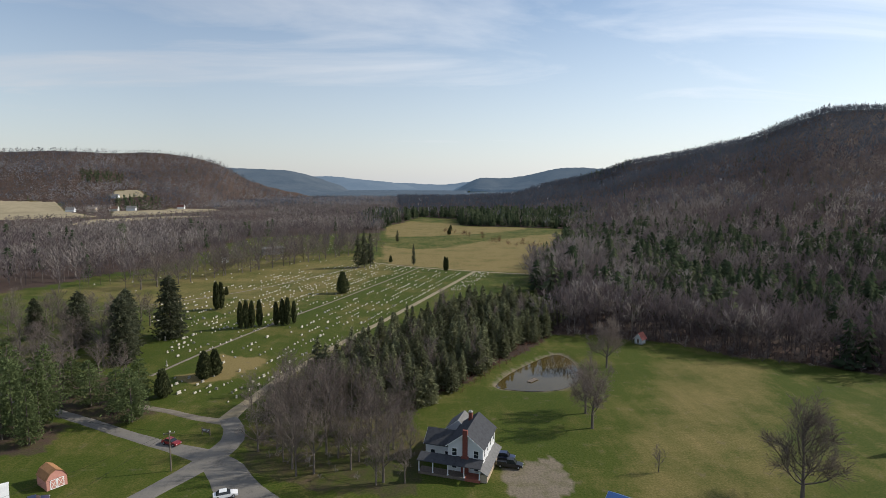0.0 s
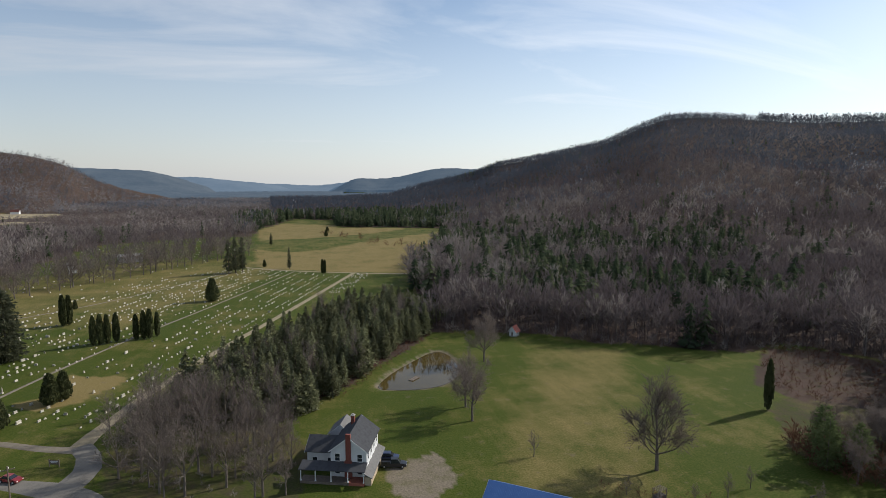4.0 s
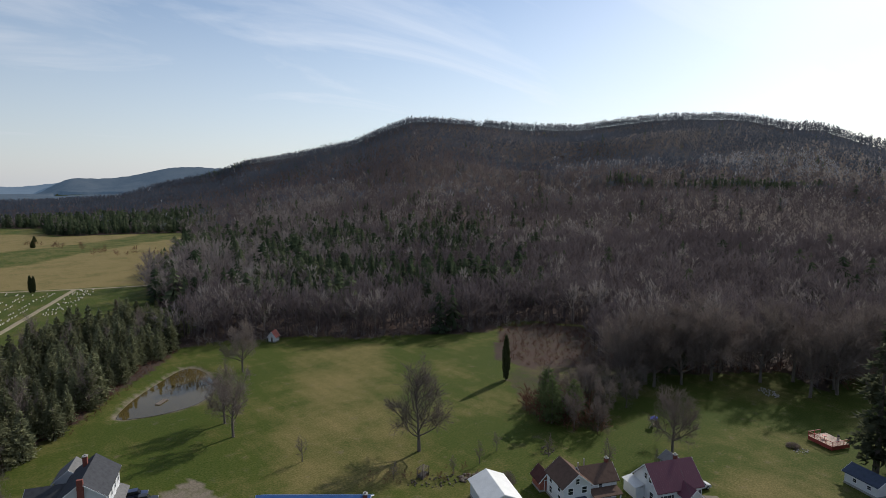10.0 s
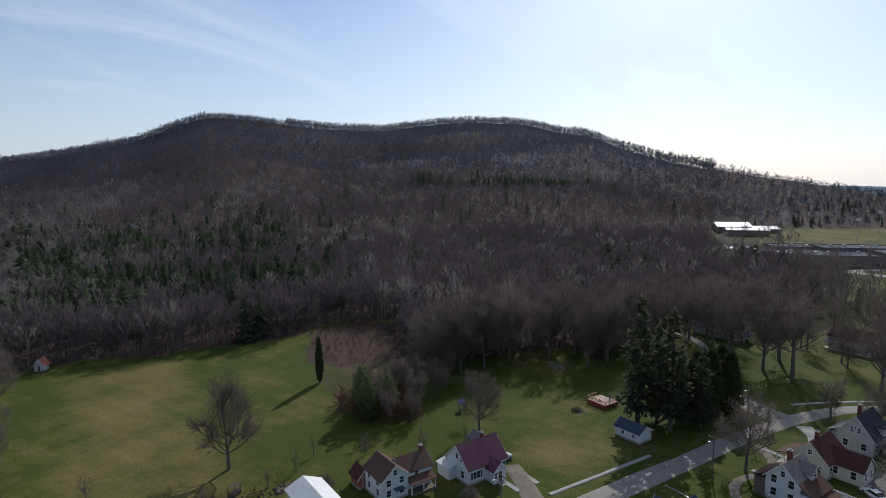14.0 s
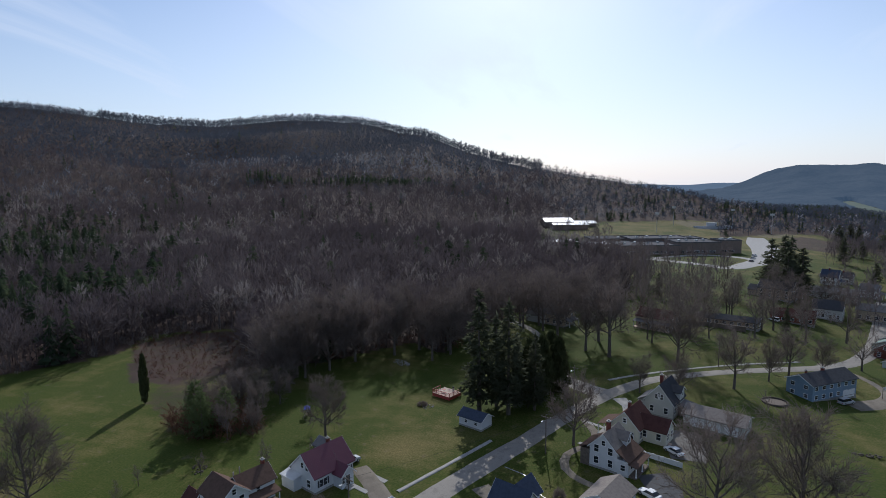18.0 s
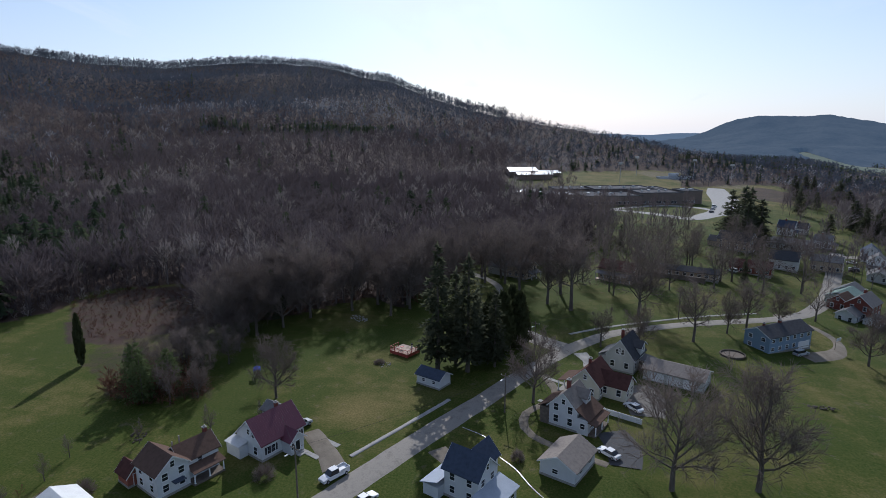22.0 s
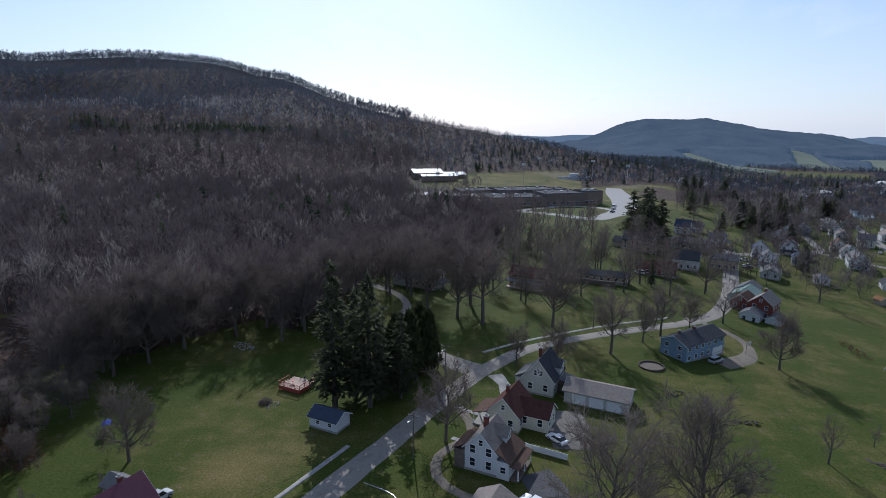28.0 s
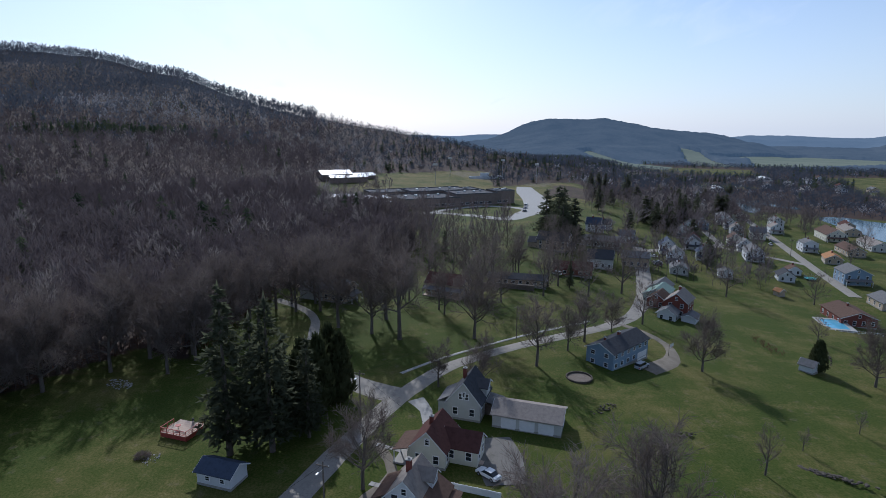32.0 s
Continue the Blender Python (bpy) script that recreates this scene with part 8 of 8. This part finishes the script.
POLES = [(-51, 115, 20, 8.8, True), (83.4, 41.0, 67, 10.5, True), (121, 12.5, 67, 9, True), (149.5, 8.5, 67, 11, True), (193.5, -33, 30, 9.5, False), (252, -88, 30, 10, False), (300, -119, 60, 10, False), (325, -122, 60, 10, False), (380, -196, 60, 10, False), (340, -222, 60, 10, False),
         (430, -214, 60, 10, False), (-96, 131, 20, 9, False), (205, -55, 30, 9, False)]
for x, y, turn, tall, lamp in POLES:
    utility_pole(x, y, turn, tall, lamp, "weathered wooden utility pole" + (" with a street lamp" if lamp else " carrying wires"))


def wire(a, b, sag, label):
    bm = bmesh.new()
    pa, pb = Vector(a), Vector(b)
    pts = [pa.lerp(pb, i / 12) - Vector((0, 0, sag * 4 * (i / 12) * (1 - i / 12))) for i in range(13)]
    side = (pb - pa).cross(Vector((0, 0, 1))).normalized() * 0.022
    rings = [[bm.verts.new(p + side), bm.verts.new(p - side * 0.5 + Vector((0, 0, 0.019))), bm.verts.new(p - side * 0.5 - Vector((0, 0, 0.019)))] for p in pts]
    for r, s in zip(rings, rings[1:]):
        for i in range(3):
            bm.faces.new((r[i], r[(i + 1) % 3], s[(i + 1) % 3], s[i]))
    tagged(part("overhead_wire", bm, M_BLACK), label, "wire", "overhead wires")


def pole_top(k):
    x, y, turn, tall, lamp = POLES[k]
    return x, y, level(x, y) + tall - 0.45


for a, b in ((1, 2), (2, 3), (3, 4), (4, 12), (12, 5), (5, 6), (6, 7), (0, 11)):
    wire(pole_top(a), pole_top(b), 0.7, "sagging black overhead wire between poles")
wire(pole_top(0), (-74, 92, 6), 0.6, "sagging black service wire")
wire(pole_top(0), (-62, 90, 6), 0.6, "sagging black service wire")
wire(pole_top(3), (136.2, -4.0, 6.2), 0.4, "black service wire to a house")
wire(pole_top(1), (99, 52, 6.0), 0.4, "black service wire to a house")


# ---- yards ----
def deck():
    t = root("deck", pose(147.6, 42.6, level(147.6, 42.6), 0, 0, A), "raised wooden deck with red railings and pale planks", "deck")
    n = 22
    for k in range(n):
        y0 = -3.0 + 6.0 * k / n
        piece("plank", (n,), lambda: (boxed((-2.6, 2.6, 0.01, 6.0 / n - 0.015, 0.95, 1.0)), M_PLANK), t, pose(0, y0, 0))
    part("skirt", boxed((-2.6, 2.6, -3.05, -3.0, 0.1, 0.95), (-2.65, -2.6, -3.0, 3.0, 0.1, 0.95)), M_RED, t)
    for x, y in [(-2.55, -3 + 1.5 * k) for k in range(5)] + [(-2.55 + 1.7 * k, -2.95) for k in range(1, 4)] + [(-2.55 + 1.7 * k, 2.95) for k in range(1, 3)]:
        piece("rail_post", ("a",), lambda: (boxed((-0.05, 0.05, -0.05, 0.05, 0, 2.05)), M_RED), t, pose(x, y, 0))
    for spans in ((-2.62, -2.5, -3, 3), (-2.5, 2.6, -3.0, -2.9), (-2.5, 0.9, 2.9, 3.0)):
        part("handrail", boxed((*spans, 1.98, 2.06), (*spans, 1.15, 1.2)), M_RED, t)
    for k in range(26):
        piece("baluster", ("a",), lambda: (boxed((-0.02, 0.02, -0.02, 0.02, 1.2, 1.98)), M_RED), t, pose(-2.55, -2.9 + 0.225 * k, 0))
    for k in range(22):
        piece("baluster", ("a",), lambda: (boxed((-0.02, 0.02, -0.02, 0.02, 1.2, 1.98)), M_RED), t, pose(-2.45 + 0.23 * k, -2.95, 0))
    g = root("grill", pose(149.2, 41.2, level(149.2, 41.2) + 1.0, 0, 0, 20), "small black grill on the deck", "grill")
    part("lid", boxed((-0.4, 0.4, -0.25, 0.25, 0.75, 1.1), bevel=0.1), M_BLACK, g)
    part("stand", boxed((-0.4, -0.34, -0.2, 0.2, 0, 0.75), (0.34, 0.4, -0.2, 0.2, 0, 0.75), (-0.34, 0.34, -0.2, 0.2, 0.3, 0.34)), M_STEEL, g)
    c = root("patio_table", pose(147.4, 43.4, level(147.4, 43.4) + 1.0), "small dark red table on the deck", "table")
    bm = bmesh.new()
    tube(bm, (0, 0, 0.7), (0, 0, 0.75), 0.55, 0.55, 14)
    part("tabletop", bm, M_RED, c)
    bm = bmesh.new()
    tube(bm, (0, 0, 0), (0, 0, 0.7), 0.06, 0.06, 6)
    part("leg", bm, M_STEEL, c)


deck()


def heap(name, x, y, r, count, size, material, label, category, turn=0, long=1.0, group="yard heaps"):
    """A pile of loose pieces."""
    rng = random.Random(int(x * 10 + y))
    t = root(name, pose(x, y, level(x, y), 0, 0, turn), label, category, group)
    for k in range(count):
        a, q = rng.uniform(0, 6.28), r * math.sqrt(rng.random())
        s = size * rng.uniform(0.6, 1.3)

        def lump():
            bm = bmesh.new()
            bmesh.ops.create_icosphere(bm, subdivisions=1, radius=1.0)
            for v in bm.verts:
                v.co *= rng.uniform(0.75, 1.1)
            return bm, material
        o = piece("stone" if material in (M_STONE, M_GRANITE, M_DARKSTONE) else "log", (material.name, k % 5), lump, t, pose(math.cos(a) * q * long, math.sin(a) * q, s * 0.4 + 0.35 * (1 - q / r) * size, 0, 0, rng.uniform(0, 360)))
        o.scale = (s * 1.4, s, s * 0.7)


def fire_pit():
    t = root("fire_pit", pose(166.5, -42.5, level(166.5, -42.5)), "round fire pit edged with dark stones", "fire pit")
    rng = random.Random(4)
    bm = bmesh.new()
    tube(bm, (0, 0, -0.2), (0, 0, 0.08), 2.9, 2.8, 24)
    part("ash_bed", bm, M_DARKWOOD, t)
    for k in range(34):
        a = 2 * math.pi * k / 34

        def block():
            bm = boxed((-0.3, 0.3, -0.18, 0.18, -0.1, 0.42), bevel=0.06)
            for v in bm.verts:
                v.co *= rng.uniform(0.9, 1.1)
            return bm, M_DARKSTONE
        piece("stone", ("pit", k % 4), block, t, pose(3.0 * math.cos(a), 3.0 * math.sin(a), 0.02, 0, 0, math.degrees(a) + 90))


M_DARKSTONE = surface("mossy dark stone", [(0.055, 0.045, 0.034), (0.12, 0.10, 0.08)], 1.5, 0.95, 0.02)
fire_pit()
heap("rubble_heap", 68, 86, 2.6, 60, 0.2, M_DARKSTONE, "heap of stones and broken wood below the big tree", "rubble", long=2.6, turn=-30)
heap("rubble_heap", 75, 82, 2.0, 34, 0.38, M_DARKWOOD, "heap of weathered firewood by the metal garage", "firewood", long=2.4, turn=-30)
heap("rubble_heap", 95, 81, 1.6, 26, 0.2, M_DARKSTONE, "scatter of grey stones on the lawn", "rubble", turn=40, long=1.6)
heap("rubble_heap", 151, -43, 1.2, 30, 0.22, M_DARKSTONE, "row of edging stones in the grass", "rubble", long=3.5, turn=-60)
heap("rubble_heap", 140.7, -54, 0.8, 40, 0.26, M_DARKSTONE, "row of brown stones lying in the grass", "rubble", long=5.5, turn=90)
heap("rubble_heap", 129, -76, 0.8, 90, 0.3, M_DARKSTONE, "long low row of tumbled brown stones across the lawn", "rubble", long=10.5, turn=53)
heap("rubble_heap", 188, -124, 1.0, 70, 0.2, M_DARKSTONE, "long low row of brown stones and brushwood", "rubble", long=8, turn=-40)
heap("rubble_heap", 170.7, 64.5, 2.2, 70, 0.2, M_STONE, "pale patch of broken stone at the woods' edge", "rubble", long=1.8, turn=60)
heap("rubble_heap", 138.5, 45, 1.4, 30, 0.13, M_STONE, "pale stones round an old garden bed", "rubble", long=1.5)


def wood_stack():
    t = root("wood_rack", pose(66.5, 89.5, level(66.5, 89.5), 0, 0, 20), "open dark wood rack piled with logs", "wood rack")
    for x in (-1.1, 1.1):
        for y in (-0.7, 0.7):
            piece("rack_post", ("a",), lambda: (boxed((-0.06, 0.06, -0.06, 0.06, 0, 1.9)), M_DARKWOOD), t, pose(x, y, 0))
    for k in range(7):
        piece("slat", ("a",), lambda: (boxed((-0.06, 0.06, -0.9, 0.9, 1.9, 1.96)), M_DARKWOOD), t, pose(-1.1 + 0.36 * k, 0, 0))
    for k in range(24):
        def log():
            bm = bmesh.new()
            tube(bm, (0, -0.65, 0), (0, 0.65, 0), 0.12, 0.12, 7)
            return bm, M_BARK
        piece("log", ("r",), log, t, pose(-0.95 + 0.27 * (k % 8), 0, 0.14 + 0.23 * (k // 8)))


wood_stack()


def swing_set():
    t = root("swing_set", pose(125, 73, level(125, 73), 0, 0, 30), "child's swing frame with a bright blue canopy", "swing set")
    bm = bmesh.new()
    for x in (-1.6, 1.6):
        for y in (-1.0, 1.0):
            tube(bm, (x, y, 0), (x, 0, 2.2), 0.05, 0.05, 6)
    tube(bm, (-1.6, 0, 2.2), (1.6, 0, 2.2), 0.05, 0.05, 6)
    part("frame", bm, M_STEEL, t)
    shed_roof(t, -1.2, 1.2, -0.8, 0.0, 2.0, 2.25, M_TARP, "y1", name="canopy", thick=0.04)
    shed_roof(t, -1.2, 1.2, 0.0, 0.8, 2.0, 2.25, M_TARP, "y0", name="canopy", thick=0.04)
    part("bench", boxed((-0.8, 0.8, -0.3, 0.3, 0.55, 0.62), (-0.8, 0.8, 0.26, 0.3, 0.62, 1.0)), M_DARKWOOD, t)


swing_set()


def trampoline():
    t = root("trampoline", pose(291, -197, level(291, -197)), "round teal garden trampoline with a net", "trampoline")
    bm = bmesh.new()
    tube(bm, (0, 0, 0.8), (0, 0, 0.9), 2.6, 2.6, 24)
    part("mat", bm, M_TEAL, t)
    for k in range(8):
        a = k * math.pi / 4
        piece("leg", ("tr",), lambda: (boxed((-0.04, 0.04, -0.04, 0.04, 0, 2.4)), M_STEEL), t, pose(2.6 * math.cos(a), 2.6 * math.sin(a), 0))


trampoline()


def pool():
    x, y = 226, -157
    t = root("swimming_pool", pose(x, y, level(x, y), 0, 0, -20), "blue swimming pool with a white paved border", "swimming pool")
    part("coping", boxed((-7, 7, -5, -3.4, -0.5, 0.5), (-7, 7, 3.4, 5, -0.5, 0.5), (-7, -5.4, -3.4, 3.4, -0.5, 0.5), (5.4, 7, -3.4, 3.4, -0.5, 0.5), bevel=0.03), M_CONCRETE, t)
    part("water", boxed((-5.4, 5.4, -3.4, 3.4, -0.4, 0.38)), M_POOL, t)
    f = root("garden_fence", pose(x - 9, y - 1, level(x - 9, y - 1), 0, 0, 70), "low white fence beside the pool", "fence")
    for k in range(10):
        piece("fence_post", ("w",), lambda: (boxed((-0.05, 0.05, -0.05, 0.05, -0.2, 1.1)), M_TRIM), f, pose(-8 + 1.8 * k, 0, 0))
    for z in (0.4, 0.9):
        part("fence_rail", boxed((-8, 8.3, -0.03, 0.03, z, z + 0.1)), M_TRIM, f)


pool()


def yard_bits():
    s = root("entrance_sign", pose(-50, 132, level(-50, 132), 0, 0, -20), "dark wooden sign board on two posts", "sign")
    for x in (-1.1, 1.1):
        piece("sign_post", ("a",), lambda: (boxed((-0.08, 0.08, -0.08, 0.08, -0.2, 1.7)), M_DARKWOOD), s, pose(x, 0, 0))
    part("board", boxed((-1.1, 1.1, -0.05, 0.05, 0.6, 1.5), bevel=0.01), M_DARKWOOD, s)
    part("lettering_bars", boxed((-0.9, 0.9, -0.065, -0.051, 1.2, 1.32), (-0.7, 0.7, -0.065, -0.051, 0.95, 1.05)), M_TRIM, s)
    h = root("basketball_hoop", pose(184, -73.5, level(184, -73.5), 0, 0, 120), "basketball hoop on a dark pole", "basketball hoop")
    bm = bmesh.new()
    tube(bm, (0, 0, -0.3), (0, 0, 3.2), 0.08, 0.06, 7)
    tube(bm, (0, 0, 3.1), (0, 0.7, 3.3), 0.05, 0.05, 6)
    part("pole", bm, M_DARKWOOD, h)
    part("backboard", boxed((-0.8, 0.8, 0.7, 0.75, 2.9, 3.9), bevel=0.01), M_TRIM, h)
    bm = bmesh.new()
    for k in range(10):
        a, b = 0.628 * k, 0.628 * (k + 1)
        tube(bm, (0.23 * math.cos(a), 1.0 + 0.23 * math.sin(a), 3.05), (0.23 * math.cos(b), 1.0 + 0.23 * math.sin(b), 3.05), 0.02, 0.02, 4)
    part("rim", bm, M_RED, h)
    d = root("dock", pose(35.0, 167.6, level(37, 156.0) - 0.45, 0, 0, 45), "small grey wooden dock on the pond", "dock")
    for k in range(9):
        piece("plank", ("dock",), lambda: (boxed((0, 0.42, -0.8, 0.8, 0.0, 0.06)), M_DARKWOOD), d, pose(-2 + 0.45 * k, 0, 0.15))
    for x in (-1.9, 1.9):
        for y in (-0.7, 0.7):
            piece("pile", ("dock",), lambda: (boxed((-0.07, 0.07, -0.07, 0.07, -1.2, 0.3)), M_DARKWOOD), d, pose(x, y, 0))
    w = root("retaining_wall", pose(121, -12.5, level(121, -12.5), 0, 0, 66), "long low white boarded fence behind the house", "fence")
    for k in range(7):
        piece("fence_panel", ("a",), lambda: (boxed((0, 1.96, -0.04, 0.04, -0.3, 1.2), (1.9, 2.02, -0.06, 0.06, -0.3, 1.3)), M_TRIM), w, pose(2 * k - 2, -2.4, 0))
    for x, y, turn in ((97.2, 46, 67), (101.8, 44, 67), (139, 2.5, 60), (127, 3, 65)):
        ob = part("pavement", boxed(*[(-0.55, 0.55, -3.2 + 1.0 * k, -2.25 + 1.0 * k, -0.1, 0.09) for k in range(6)], bevel=0.01), M_CONCRETE)
        ob.matrix_basis = pose(x, y, level(x, y), 0, 0, turn + 90)
        tagged(ob, "short path of pale concrete slabs to a house", "pavement", kind="structure")
    r = root("retaining_wall", pose(247, -35, level(247, -35), 0, 0, 72), "long dark stone retaining wall below the low house", "wall")
    part("wall_face", boxed((-16, 16, -0.3, 0.3, -1, 1.6), bevel=0.05), M_DARKWOOD, r)


yard_bits()
ribbon("creek", [(113, 20), (110, 14.5), (105, 12.0), (101, 8), (96, 4.5), (90, -1)], [0.16, 0.34, 0.2, 0.4, 0.22, 0.3], M_CREEK, "narrow creek between the yards with glints in its colour", "creek", 0.06, 1.0)
